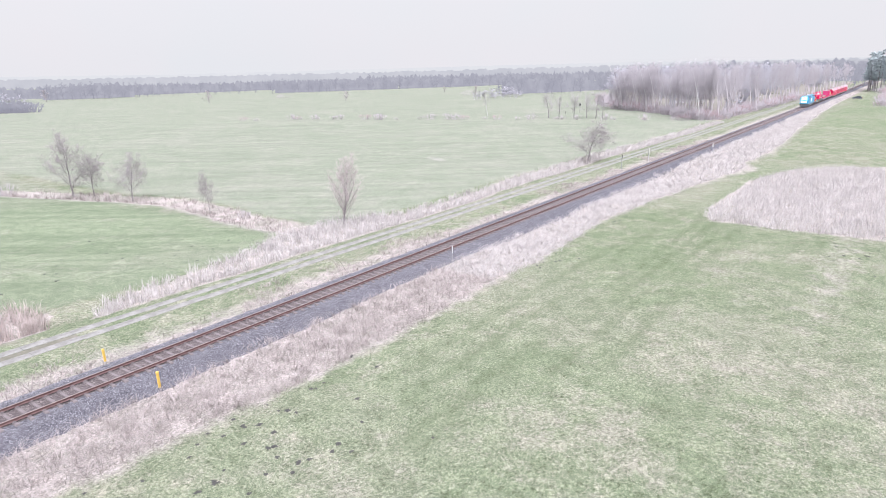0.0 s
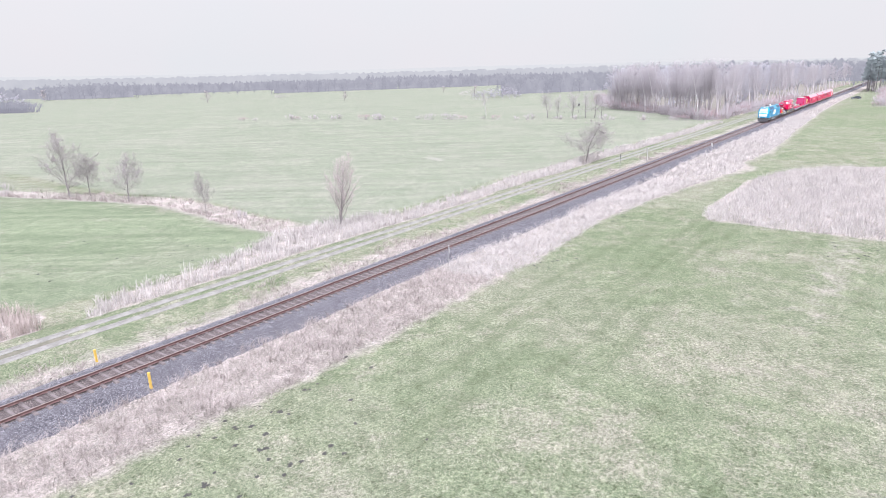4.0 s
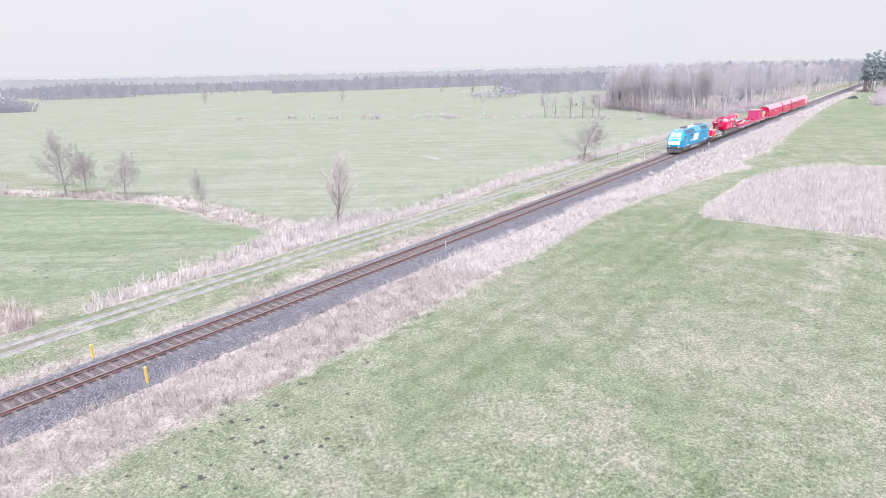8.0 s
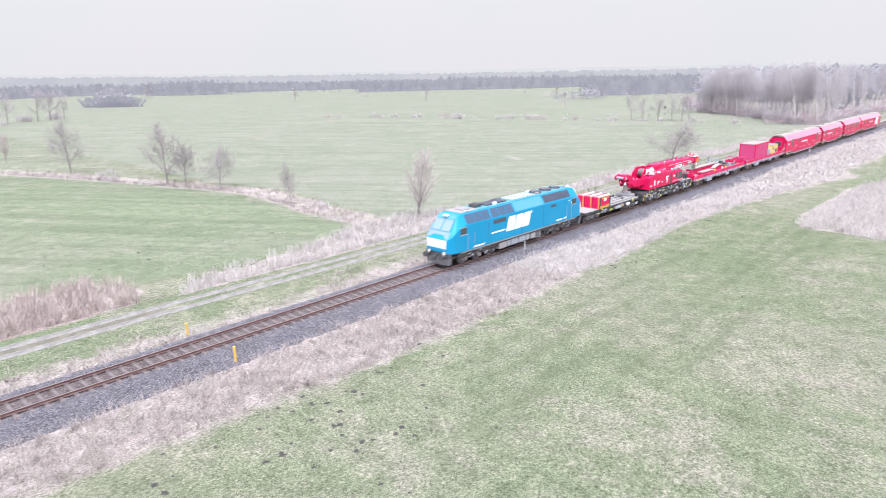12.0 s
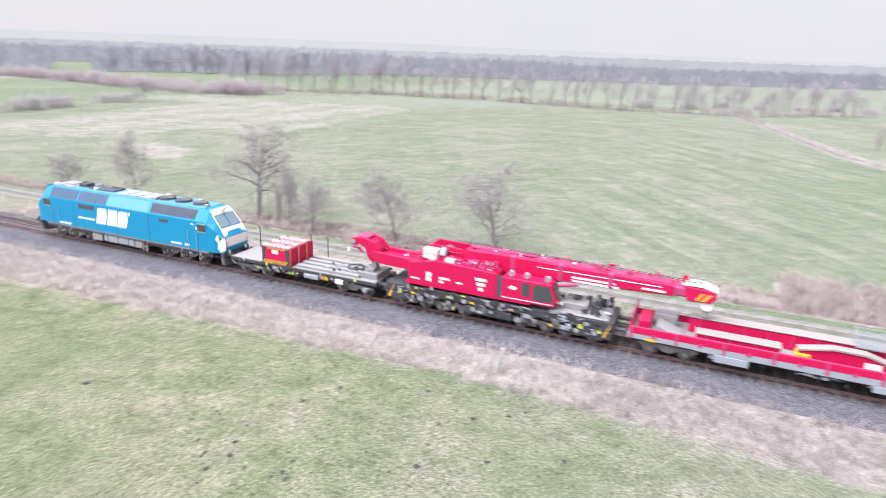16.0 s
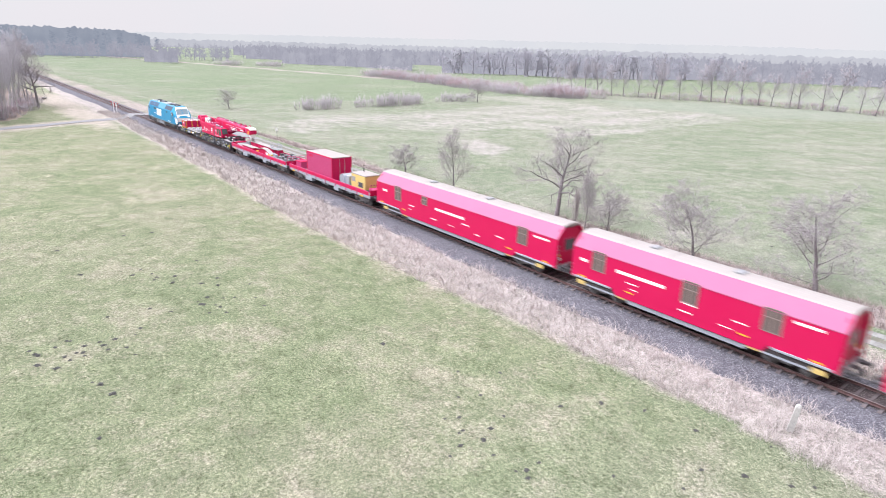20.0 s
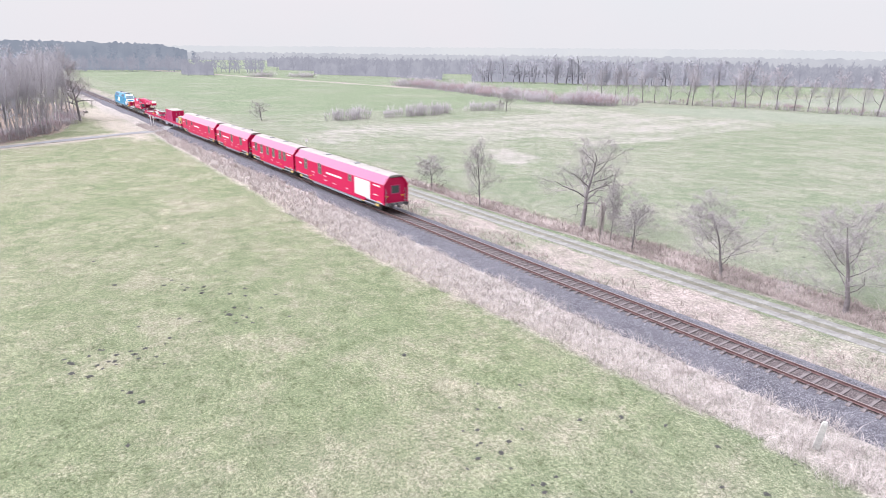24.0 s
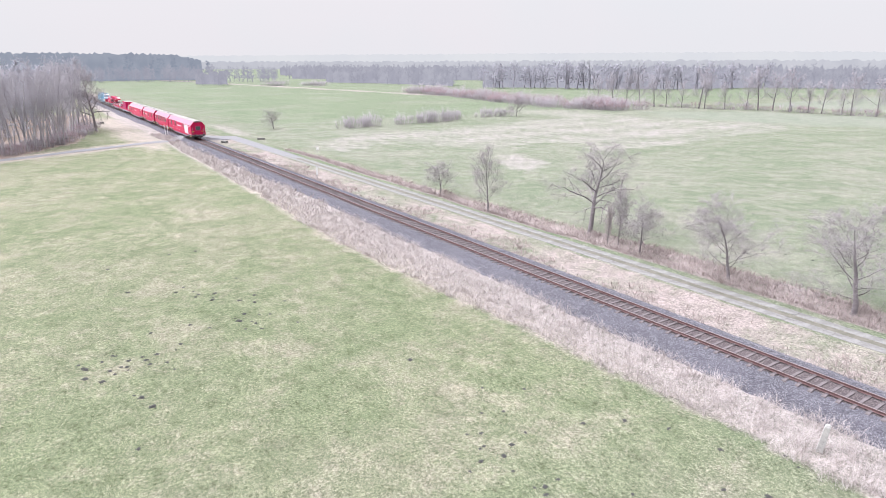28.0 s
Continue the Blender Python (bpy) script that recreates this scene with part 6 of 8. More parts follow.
def crane():
    L, s0 = 13.9, 32.3
    root = vehicle("railway_crane", "red railway crane with a long telescopic boom on a black chassis", "crane", s0)
    ch = Shape().box(0, -1.34, 1.02, L, 1.34, 1.5)
    ch.box(0.05, -1.40, 0.55, 1.7, 1.40, 0.95).box(L - 1.9, -1.40, 0.50, L - 0.05, 1.40, 0.95).box(5.3, -1.40, 0.5, 8.2, 1.40, 0.95)
    part("chassis", ch, "chassis", root, "black crane chassis", bevel=0.03)
    for x in (0.12, L - 0.62):
        part("warning_stripes", stripes(x, x + 0.5, -1.405, 0.62, 1.45, 0.3, 0.5), "orange", root, "orange slanting stripes")
    r = random.Random(11)
    for i in range(26):
        x = 0.8 + i * 0.48
        z = r.uniform(0.6, 1.3)
        part(*r.choice((("cabinet", Shape().box(x, -1.45, z, x + r.uniform(0.2, 0.45), -1.36, z + r.uniform(0.12, 0.3)), "silver"), ("valve_block", Shape().box(x, -1.46, z, x + 0.25, -1.36, z + 0.18), "grey"), ("plate", bars(x, x + 0.3, -1.405, z, z + 0.13), "orange"), ("hose", Shape().tube((x, -1.42, z), (x + 0.42, -1.42, z - 0.15), 0.03, n=6), "dark"))), root, bevel=0.01)
    clutter(root, 120, 12, (0.5, L - 0.8), (-1.50, -1.36), (0.5, 1.62), (("fitting", "silver"), ("valve_block", "chassis"), ("valve_block", "chassis"), ("valve_block", "bogie"), ("fitting", "grey"), ("valve_block", "chassis"), ("fitting", "grey"), ("valve_block", "chassis"), ("plate", "lime"), ("valve_block", "bogie")))
    clutter(root, 60, 13, (1.7, 7.1), (-1.3, -0.35), (3.2, 3.6), (("fitting", "red"), ("fitting", "red_light"), ("fitting", "marking"), ("fitting", "silver"), ("fitting", "red")))
    clutter(root, 40, 14, (5.0, 17.5), (-0.12, 0.75), (4.0, 4.16), (("fitting", "red"), ("fitting", "red_light"), ("fitting", "marking")))
    clutter(root, 30, 15, (10.4, 13.6), (-1.25, 1.0), (1.6, 2.0), (("fitting", "marking"), ("valve_block", "chassis"), ("fitting", "silver"), ("valve_block", "chassis")))
    clutter(root, 22, 16, (-3.3, 1.4), (-0.8, 0.7), (2.9, 3.0), (("fitting", "red"), ("fitting", "red_light"), ("fitting", "marking")))
    for x in (2.9, 6.2, 8.8, 10.6):
        part("outrigger", Shape().box(x, -1.44, 0.62, x + 0.42, 1.44, 1.12), "bogie", root, bevel=0.02)
    for xc in (1.75, 4.35, 9.4, 12.0):
        bogie(root, xc, (-0.75, 0.75), zf=0.58)
    part("slewing_ring", Shape().tube((6.3, 0, 1.52), (6.3, 0, 1.80), 1.15, n=24), "bogie", root)
    # superstructure
    h = part("engine_house", Shape().prism([(1.55, 1.78), (7.2, 1.78), (7.2, 3.22), (5.6, 3.3), (3.4, 3.4), (1.55, 3.05)], "y", -1.40, -0.30), "red", root, "red engine house", bevel=0.04)
    part("engine_house", Shape().prism([(1.55, 1.78), (7.2, 1.78), (7.2, 3.0), (3.4, 3.1), (1.55, 2.95)], "y", 0.98, 1.40), "red", root, "red engine house", bevel=0.04)
    part("winch_frame", Shape().prism([(1.6, 1.78), (7.0, 1.78), (7.0, 2.9), (5.5, 3.55), (4.6, 4.0), (2.6, 4.05), (1.7, 3.4)], "y", -0.34, -0.22).prism([(1.6, 1.78), (7.0, 1.78), (7.0, 2.9), (5.5, 3.55), (4.6, 4.0), (2.6, 4.05), (1.7, 3.4)], "y", 0.86, 0.98), "red", root, "red winch side plates", bevel=0.02)
    part("turntable_deck", Shape().box(1.4, -1.42, 1.70, 9.2, 1.42, 1.80), "red", root)
    w = part("winch_drum", Shape().tube((3.4, -0.22, 3.35), (3.4, 0.86, 3.35), 0.42, n=18), "grey", root, "grey winch drum")
    part("drum_rope", Shape().tube((3.4, -0.12, 3.35), (3.4, 0.76, 3.35), 0.47, n=18), "bogie", w)
    part("white_cabinet", Shape().box(2.35, -1.05, 3.30, 3.25, -0.45, 3.92), "white", root, "white roof cabinet", bevel=0.03)
    part("white_cabinet", Shape().box(3.9, -1.30, 3.25, 4.5, -0.9, 3.55), "white", root, "white roof cabinet", bevel=0.03)
    part("lamp_drum", Shape().tube((3.55, -0.85, 3.55), (3.55, -0.5, 3.95), 0.2, n=12), "silver", root, bevel=0.0)
    s = Shape()
    for i in range(10):
        x = 4.3 + i * 0.26
        s.box(x, -1.2 + r.uniform(-0.1, 0.4), 3.2, x + 0.2, -0.5 + r.uniform(-0.2, 0.1), 3.34 + r.uniform(0, 0.22))
    part("roof_machinery", s, "red_light", root, bevel=0.02)
    for x in (8.0, 8.9, 10.1):
        part("work_lamp", Shape().tube((x, -1.05, 3.35), (x, -1.28, 3.32), 0.16, n=12), "silver", root, "round work lamp")
    for y in (-1.35, -0.4):
        part("roof_rail", Shape().tube((1.8, y, 3.75), (4.6, y, 3.75), 0.02, n=6).tube((1.8, y, 3.1), (1.8, y, 3.75), 0.02, n=6).tube((4.6, y, 3.2), (4.6, y, 3.75), 0.02, n=6).tube((3.2, y, 3.3), (3.2, y, 3.75), 0.02, n=6), "red_light", root)
    for x0, x1, z0, z1 in ((1.75, 2.3, 2.05, 2.14), (2.75, 3.1, 2.35, 2.62), (2.75, 3.1, 2.05, 2.3), (3.6, 4.3, 2.28, 2.42), (3.6, 3.9, 2.05, 2.2), (5.9, 6.6, 2.6, 2.78), (6.0, 6.5, 2.3, 2.5), (6.1, 6.4, 2.0, 2.2), (4.7, 5.1, 2.2, 2.3)):
        part("marking", bars(x0, x1, -1.40, z0, z1), "marking", root)
    # dark strip set into the gap beside the cab, painting its shade
    part("gap_shade_strip", bars(7.22, 7.5, -1.36, 1.8, 3.15, -1, 0.02), "grille", root, "dark strip for the shade in the gap beside the cab")
    cab = part("driver_cab", Shape().prism([(7.5, 1.78), (10.6, 1.78), (10.75, 2.2), (10.35, 3.12), (7.5, 3.12)], "y", -1.42, -0.42), "red", root, "red driver cab", bevel=0.05)
    part("cab_window", Shape().prism([(9.35, 2.05), (10.45, 2.05), (10.58, 2.25), (10.28, 2.95), (9.35, 2.95)], "y", -1.436, -1.42), "glass", cab, "dark cab window")
    part("cab_window", Shape().prism([(8.7, 2.2), (9.15, 2.2), (9.15, 2.95), (8.7, 2.95)], "y", -1.436, -1.42), "glass", cab, "dark cab window")
    part("front_window", Shape().add([(10.78, -1.3, 2.3), (10.78, -0.55, 2.3), (10.42, -0.55, 3.05), (10.42, -1.3, 3.05), (10.80, -1.3, 2.31), (10.80, -0.55, 2.31), (10.44, -0.55, 3.06), (10.44, -1.3, 3.06)], [(0, 1, 2, 3), (4, 5, 6, 7), (0, 1, 5, 4), (1, 2, 6, 5), (2, 3, 7, 6), (3, 0, 4, 7)]), "glass", cab, "dark front window")
    part("marking", Shape().prism([(7.9, 2.5), (8.3, 2.45), (8.45, 2.62), (8.1, 2.7)], "y", -1.43, -1.42), "marking", cab)
    part("sill_line", bars(7.6, 10.5, -1.42, 1.9, 1.95), "marking", cab)
    # counterweight carried on an arm over the support wagon
    part("counterweight_arm", Shape().prism([(-1.6, 2.75), (-1.2, 3.1), (1.7, 2.95), (1.7, 2.25), (-0.9, 2.35)], "y", -0.75, -0.5).prism([(-1.6, 2.75), (-1.2, 3.1), (1.7, 2.95), (1.7, 2.25), (-0.9, 2.35)], "y", 0.55, 0.8).box(-0.9, -0.5, 2.4, 1.7, 0.55, 2.85), "red", root, "red counterweight arm", bevel=0.03)
    for y0, y1 in ((-0.62, -0.42), (0.46, 0.66)):
        part("counterweight_head", Shape().prism([(-3.0, 3.35), (-2.7, 3.22), (-2.35, 3.36), (-1.95, 3.2), (-1.75, 2.55), (-1.45, 2.3), (-1.0, 2.5), (-0.85, 3.1), (-1.25, 3.62), (-2.1, 3.86), (-2.9, 3.72)], "y", y0, y1), "red", root, "red hooked head plate", bevel=0.04)
    part("head_core", Shape().prism([(-2.75, 3.4), (-1.9, 3.3), (-1.6, 2.6), (-1.1, 2.6), (-1.0, 3.1), (-1.35, 3.55), (-2.1, 3.76), (-2.7, 3.66)], "y", -0.42, 0.46), "red", root, "red head between its plates", bevel=0.03)
    part("head_plate", Shape().box(-2.6, -0.38, 3.72, -1.8, 0.42, 3.84), "red_light", root, bevel=0.02)
    part("head_roller", Shape().tube((-2.75, -0.7, 3.5), (-2.75, 0.74, 3.5), 0.14, n=12), "silver", root)
    part("prop", Shape().box(-1.65, -0.2, 1.55, -1.35, 0.2, 2.8), "roof_grey", root, "pale prop")
    # boom
    yb = 0.32
    def sect(x, w, z0, z1):
        return [(x, yb - w, z0 + 0.14), (x, yb - w, z1 - 0.1), (x, yb - w + 0.1, z1), (x, yb + w - 0.1, z1), (x, yb + w, z1 - 0.1), (x, yb + w, z0 + 0.14), (x, yb + w * 0.45, z0), (x, yb - w * 0.45, z0)]
    boom = part("boom", Shape().loft([sect(4.8, 0.50, 2.80, 4.02), (sect(7.0, 0.52, 2.80, 4.06)), sect(13.2, 0.50, 2.98, 3.92), sect(16.6, 0.48, 3.10, 3.84)]), "red", root, "long red telescopic boom", bevel=0.02)
    part("boom_top", Shape().loft([[(5.4, yb - 0.38, 4.02), (5.4, yb + 0.38, 4.02), (5.4, yb + 0.38, 4.07), (5.4, yb - 0.38, 4.07)], [(7.0, yb - 0.38, 4.04), (7.0, yb + 0.38, 4.04), (7.0, yb + 0.38, 4.08), (7.0, yb - 0.38, 4.08)], [(16.4, yb - 0.38, 3.82), (16.4, yb + 0.38, 3.82), (16.4, yb + 0.38, 3.865), (16.4, yb - 0.38, 3.865)]]).box(5.0, yb - 0.3, 4.09, 9.0, yb + 0.3, 4.14), "red_light", boom, "lighter red boom top")
    part("inner_boom", Shape().loft([sect(16.4, 0.42, 3.14, 3.78), sect(17.6, 0.42, 3.16, 3.76)]), "red_light", boom, "inner boom section", bevel=0.02)
    for x in (7.6, 10.4, 13.2):
        part("collar", Shape().loft([sect(x, 0.55, 2.76 + (x - 7) * 0.03, 4.10 - (x - 7) * 0.022), sect(x + 0.28, 0.55, 2.76 + (x - 7) * 0.03, 4.10 - (x - 7) * 0.022)]), "red_light", boom, bevel=0.02)
    part("boom_head", Shape().prism([(17.3, 3.06), (18.5, 3.1), (18.75, 3.4), (18.55, 3.8), (17.1, 3.88)], "y", yb - 0.5, yb + 0.5), "red", boom, "red boom head", bevel=0.05)
    part("head_cover", Shape().prism([(17.0, 3.89), (18.0, 3.90), (18.7, 3.70), (18.72, 3.76), (18.05, 4.0), (17.0, 3.98)], "y", yb - 0.48, yb + 0.48), "white", boom, "pale head cover", bevel=0.02)
    part("head_stripes", stripes(17.7, 18.6, yb - 0.5, 3.16, 3.6, 0.36, 0.8), "orange", boom, "yellow stripes")
    part("sheave", Shape().tube((18.3, yb - 0.34, 2.92), (18.3, yb + 0.34, 2.92), 0.30, n=18), "white", boom, "pale hook sheave")
    part("hook_block", Shape().tube((18.3, yb, 2.9), (18.3, yb, 2.35), 0.12, n=8).box(18.15, yb - 0.2, 2.2, 18.45, yb + 0.2, 2.5), "roof_grey", boom, bevel=0.02)
    for dy in (-0.12, 0.12):
        part("rope", Shape().tube((4.0, yb + dy, 4.28), (18.0, yb + dy, 4.02), 0.018, n=5), "dark", boom, "steel rope")
    part("marking", bars(9.2, 16.0, yb - 0.50, 3.58, 3.63, -1, 0.014), "marking", boom, "white line")
    for z, x0, x1 in ((3.28, 11.2, 13.6), (3.08, 11.25, 13.8), (3.3, 15.0, 16.2)):
        part("marking", bars(x0, x1, yb - 0.49, z, z + 0.12, -1, 0.02), "marking", boom, "white lettering bar")
    for y in (yb - 0.62, yb + 0.62):
        part("lift_cylinder", Shape().tube((7.8, y, 2.1), (10.4, y, 2.72), 0.17, n=12).tube((10.4, y, 2.72), (11.6, y, 3.0), 0.1, n=10), "red_light", root, "red lift cylinder")
    # front deck clutter
    part("front_deck", Shape().box(10.3, -1.3, 1.52, 13.6, 1.3, 1.60).box(10.9, -0.6, 1.6, 12.3, 0.9, 1.95), "deck", root, "pale front deck", bevel=0.03)
    for i in range(14):
        x = 11.2 + r.uniform(0, 2.3)
        y = r.uniform(-1.2, 1.0)
        part("deck_machine", Shape().box(x, y, 1.6, x + r.uniform(0.1, 0.4), y + r.uniform(0.1, 0.4), 1.6 + r.uniform(0.15, 0.6)), "chassis", root, bevel=0.01)
    part("boom_rest", Shape().box(12.6, yb - 0.4, 1.6, 12.85, yb + 0.4, 2.25), "bogie", root)
    buffers(root, L)


crane()


def flat_wagon(s0, L, label):
    root = vehicle("flat_wagon", label, "wagon", s0)
    part("frame", Shape().box(0.1, -1.2, 0.95, L - 0.1, 1.2, 1.16), "bogie", root)
    part("deck", Shape().box(0.1, -1.38, 1.16, L - 0.1, 1.38, 1.20), "deck", root, "grey wagon deck")
    for side in (-1, 1):
        y = side * 1.40
        part("sole_bar", Shape().prism([(0.05, 1.24), (L - 0.05, 1.24), (L - 0.05, 0.96), (L - 3.2, 0.95), (L - 3.8, 0.90), (3.8, 0.90), (3.2, 0.95), (0.05, 0.96)], "y", y - 0.04, y + 0.04), "silver", root, "pale grey sole bar", bevel=0.01)
        x, w = 0.25, (L - 0.5) / 8
        for i in range(8):
            part("side_board", Shape().box(x + i * w + 0.03, y - 0.03 + side * 0.02, 1.24, x + (i + 1) * w - 0.03, y + 0.03 + side * 0.02, 1.60), "red", root, "red drop side board", bevel=0.012)
            part("stanchion", Shape().box(x + i * w - 0.07, y - 0.05 + side * 0.04, 0.98, x + i * w + 0.07, y + 0.05 + side * 0.04, 1.64), "red_light", root, bevel=0.015)
            part("hinge", Shape().box(x + (i + 0.5) * w - 0.1, y + side * 0.05 - 0.02, 1.14, x + (i + 0.5) * w + 0.1, y + side * 0.05 + 0.02, 1.34), "red_light", root)
        # light on the boards' upper edge painted in as a lighter rail
        part("top_rail", Shape().box(0.25, y - 0.04, 1.60, L - 0.25, y + 0.04, 1.64), "red_light", root, "top rail in lighter red for light from above")
        part("toolbox", Shape().box(4.4, y - side * 0.15 - 0.2, 0.50, 6.0, y - side * 0.15 + 0.2, 0.90), "silver", root, "pale underfloor box", bevel=0.02)
        part("toolbox", Shape().box(L - 7.4, y - side * 0.15 - 0.2, 0.55, L - 6.4, y - side * 0.15 + 0.2, 0.90), "silver", root, "pale underfloor box", bevel=0.02)
        clutter(root, 22, 60 + side, (4.0, L - 4.0), (y - side * 0.12 - 0.05, y - side * 0.12 + 0.05), (0.62, 0.92), (("fitting", "silver"), ("valve_block", "chassis"), ("fitting", "grey")))
        for xx in (1.0, L - 1.9):
            part("yellow_plate", bars(xx, xx + 0.55, y + side * 0.045, 0.94, 1.08, side), "orange", root)
    for x, d in ((0.12, 1), (L - 0.12, -1)):
        part("end_board", Shape().box(min(x, x + 0.06 * d), -1.36, 1.2, max(x, x + 0.06 * d), 1.36, 1.72), "red", root, "red end board", bevel=0.012)
        s = Shape()
        for y in (-1.2, -0.4, 0.4, 1.2):
            s.tube((x + 0.1 * d, y, 1.2), (x + 0.1 * d, y, 2.25), 0.03, n=6)
        s.tube((x + 0.1 * d, -1.2, 2.25), (x + 0.1 * d, 1.2, 2.25), 0.03, n=6)
        part("end_rail", s, "red_light", root)
    part("truss", Shape().box(4.5, -0.5, 0.45, L - 4.5, 0.5, 0.95), "dark", root)
    for xc in (2.15, L - 2.15):
        bogie(root, xc, (-0.9, 0.9), zf=0.60)
    buffers(root, L)
    return root


def loads():
    a = 46.9
    flat_wagon(a, 18.7, "red-sided flat wagon loaded with lifting beams")
    for i, (y, x0, x1, z) in enumerate(((-0.75, 3.4, 7.3, 1.75), (0.65, 3.0, 12.3, 2.05))):
        b = vehicle("lifting_beam", "long red lifting beam with a white top lying on a flat wagon", "lifting beam", a)
        tagged(b, group="lifting beams on the flat wagon")
        part("beam", Shape().box(x0, y - 0.36, 1.2, x1, y + 0.36, z), "red", b, bevel=0.03)
        part("top_flange", Shape().box(x0 - 0.05, y - 0.42, z, x1 + 0.05, y + 0.42, z + 0.05), "roof_grey", b, "white top flange", bevel=0.01)
        for x in np.arange(x0 + 0.5, x1 - 0.3, 1.1):
            part("rib", Shape().box(x, y - 0.40, 1.2, x + 0.05, y + 0.40, z), "red_light", b)
    t = vehicle("lifting_traverse", "red and yellow lifting traverse with a white upper edge", "lifting traverse", a)
    y0 = -0.62
    part("web", Shape().prism([(8.1, 1.2), (12.5, 1.2), (12.5, 1.55), (10.9, 2.02), (9.6, 2.05), (8.1, 1.75)], "y", y0 - 0.2, y0 + 0.2), "red", t, bevel=0.02)
    part("top_plate", Shape().prism([(8.05, 1.75), (9.58, 2.06), (10.92, 2.03), (12.55, 1.55), (12.55, 1.62), (10.95, 2.12), (9.55, 2.14), (8.05, 1.83)], "y", y0 - 0.3, y0 + 0.3), "roof_grey", t, "white upper flange")
    for x in (8.0, 12.0):
        part("end_shoe", Shape().box(x, y0 - 0.36, 1.2, x + 0.62, y0 + 0.36, 1.62), "orange", t, "yellow end shoe", bevel=0.03)
    part("plate", bars(10.9, 11.6, y0 - 0.2, 1.4, 1.72, -1, 0.02), "marking", t, "white plate")
    f = vehicle("steel_rack", "dark steel rack with chains and tackle on a flat wagon", "rack", a)
    r = random.Random(3)
    part("base", Shape().box(12.7, -1.2, 1.2, 17.2, 1.2, 1.42), "dark", f, bevel=0.02)
    for y in (-1.1, -0.35, 0.4, 1.1):
        part("bar", Shape().box(12.7, y - 0.06, 1.42, 17.2, y + 0.06, 1.62), "grey", f, "grey steel bar", bevel=0.01)
    for i in range(16):
        x, y = r.uniform(12.8, 16.6), r.uniform(-1.0, 0.9)
        part("tackle", Shape().box(x, y, 1.6, x + r.uniform(0.2, 0.6), y + r.uniform(0.1, 0.4), 1.65 + r.uniform(0.05, 0.35)), r.choice(("dark", "chassis", "dark", "silver")), f, bevel=0.02)
    c = vehicle("wire_cage", "grey wire cage box standing on a flat wagon", "cage", a)
    cg = Shape()
    for x in np.arange(10.6, 11.9, 0.2):
        for y in (0.0, 1.1):
            cg.tube((x, y, 2.1), (x, y, 2.75), 0.015, n=4)
    for z in (2.1, 2.32, 2.54, 2.75):
        cg.tube((10.6, 0.0, z), (11.8, 0.0, z), 0.015, n=4).tube((10.6, 1.1, z), (11.8, 1.1, z), 0.015, n=4).tube((10.6, 0, z), (10.6, 1.1, z), 0.015, n=4).tube((11.8, 0, z), (11.8, 1.1, z), 0.015, n=4)
    part("mesh_sides", cg, "silver", c)
    part("tray", Shape().box(10.6, 0.0, 2.05, 11.8, 1.1, 2.12), "grey", c)
    p = vehicle("steel_plate", "pale sloping steel ramp plate on a flat wagon", "ramp", a)
    part("plate", Shape().prism([(1.3, 1.2), (2.9, 1.2), (2.7, 1.32), (1.5, 1.75)], "y", -1.1, 0.2), "deck", p, bevel=0.02)
    part("foot", Shape().box(1.2, 0.3, 1.2, 2.4, 1.2, 1.9), "grey", p, bevel=0.03)
    part("red_stop", Shape().box(0.5, -0.9, 1.2, 1.1, 0.9, 1.85), "red", p, bevel=0.03)

    b = 66.3
    flat_wagon(b, 18.6, "red-sided flat wagon carrying a container and a generator")
    k = vehicle("freight_container", "plain red freight container with a pale roof on a flat wagon", "container", b)
    x0, x1, z0, z1 = 4.4, 10.46, 1.2, 3.79
    part("body", Shape().box(x0 + 0.03, -1.19, z0 + 0.12, x1 - 0.03, 1.19, z1 - 0.08), "red_light", k)
    part("roof", Shape().box(x0, -1.2, z1 - 0.08, x1, 1.2, z1), "roof_grey", k, "pale roof sheet", bevel=0.02)
    for x in (x0, x1 - 0.16):
        for y in (-1.219, 1.06):
            part("corner_post", Shape().box(x, y, z0, x + 0.16, y + 0.16, z1), "red", k, bevel=0.012)
    for y in (-1.219, 1.12):
        part("bottom_rail", Shape().box(x0, y, z0, x1, y + 0.1, z0 + 0.16), "red", k)
        part("top_rail", Shape().box(x0, y, z1 - 0.14, x1, y + 0.1, z1 - 0.01), "red", k)
    for side in (-1, 1):
        s, x = Shape(), x0 + 0.25
        while x < x1 - 0.35:
            s.prism([(x, side * 1.19), (x + 0.07, side * 1.215), (x + 0.14, side * 1.215), (x + 0.21, side * 1.19)], "z", z0 + 0.16, z1 - 0.14)
            x += 0.28
        part("corrugation", s, "red_light", k)
    part("vent", bars(x0 + 0.6, x0 + 1.6, -1.215, 3.25, 3.5, -1, 0.02), "red", k)
    part("end_door", Shape().box(x1 - 0.03, 0.01, z0 + 0.1, x1 + 0.02, 1.05, z1 - 0.15), "red", k, bevel=0.01)
    d = part("end_door", Shape().box(x1 - 0.03, -1.05, z0 + 0.1, x1 + 0.02, -0.01, z1 - 0.15), "red", k, bevel=0.01)
    part("lock_rod", Shape().tube((x1 + 0.05, -0.3, z0 + 0.15), (x1 + 0.05, -0.3, z1 - 0.2), 0.02, n=6).tube((x1 + 0.05, 0.3, z0 + 0.15), (x1 + 0.05, 0.3, z1 - 0.2), 0.02, n=6), "silver", d)
    g = vehicle("generator_set", "yellow generator set with a pale roof on a flat wagon", "generator", b)
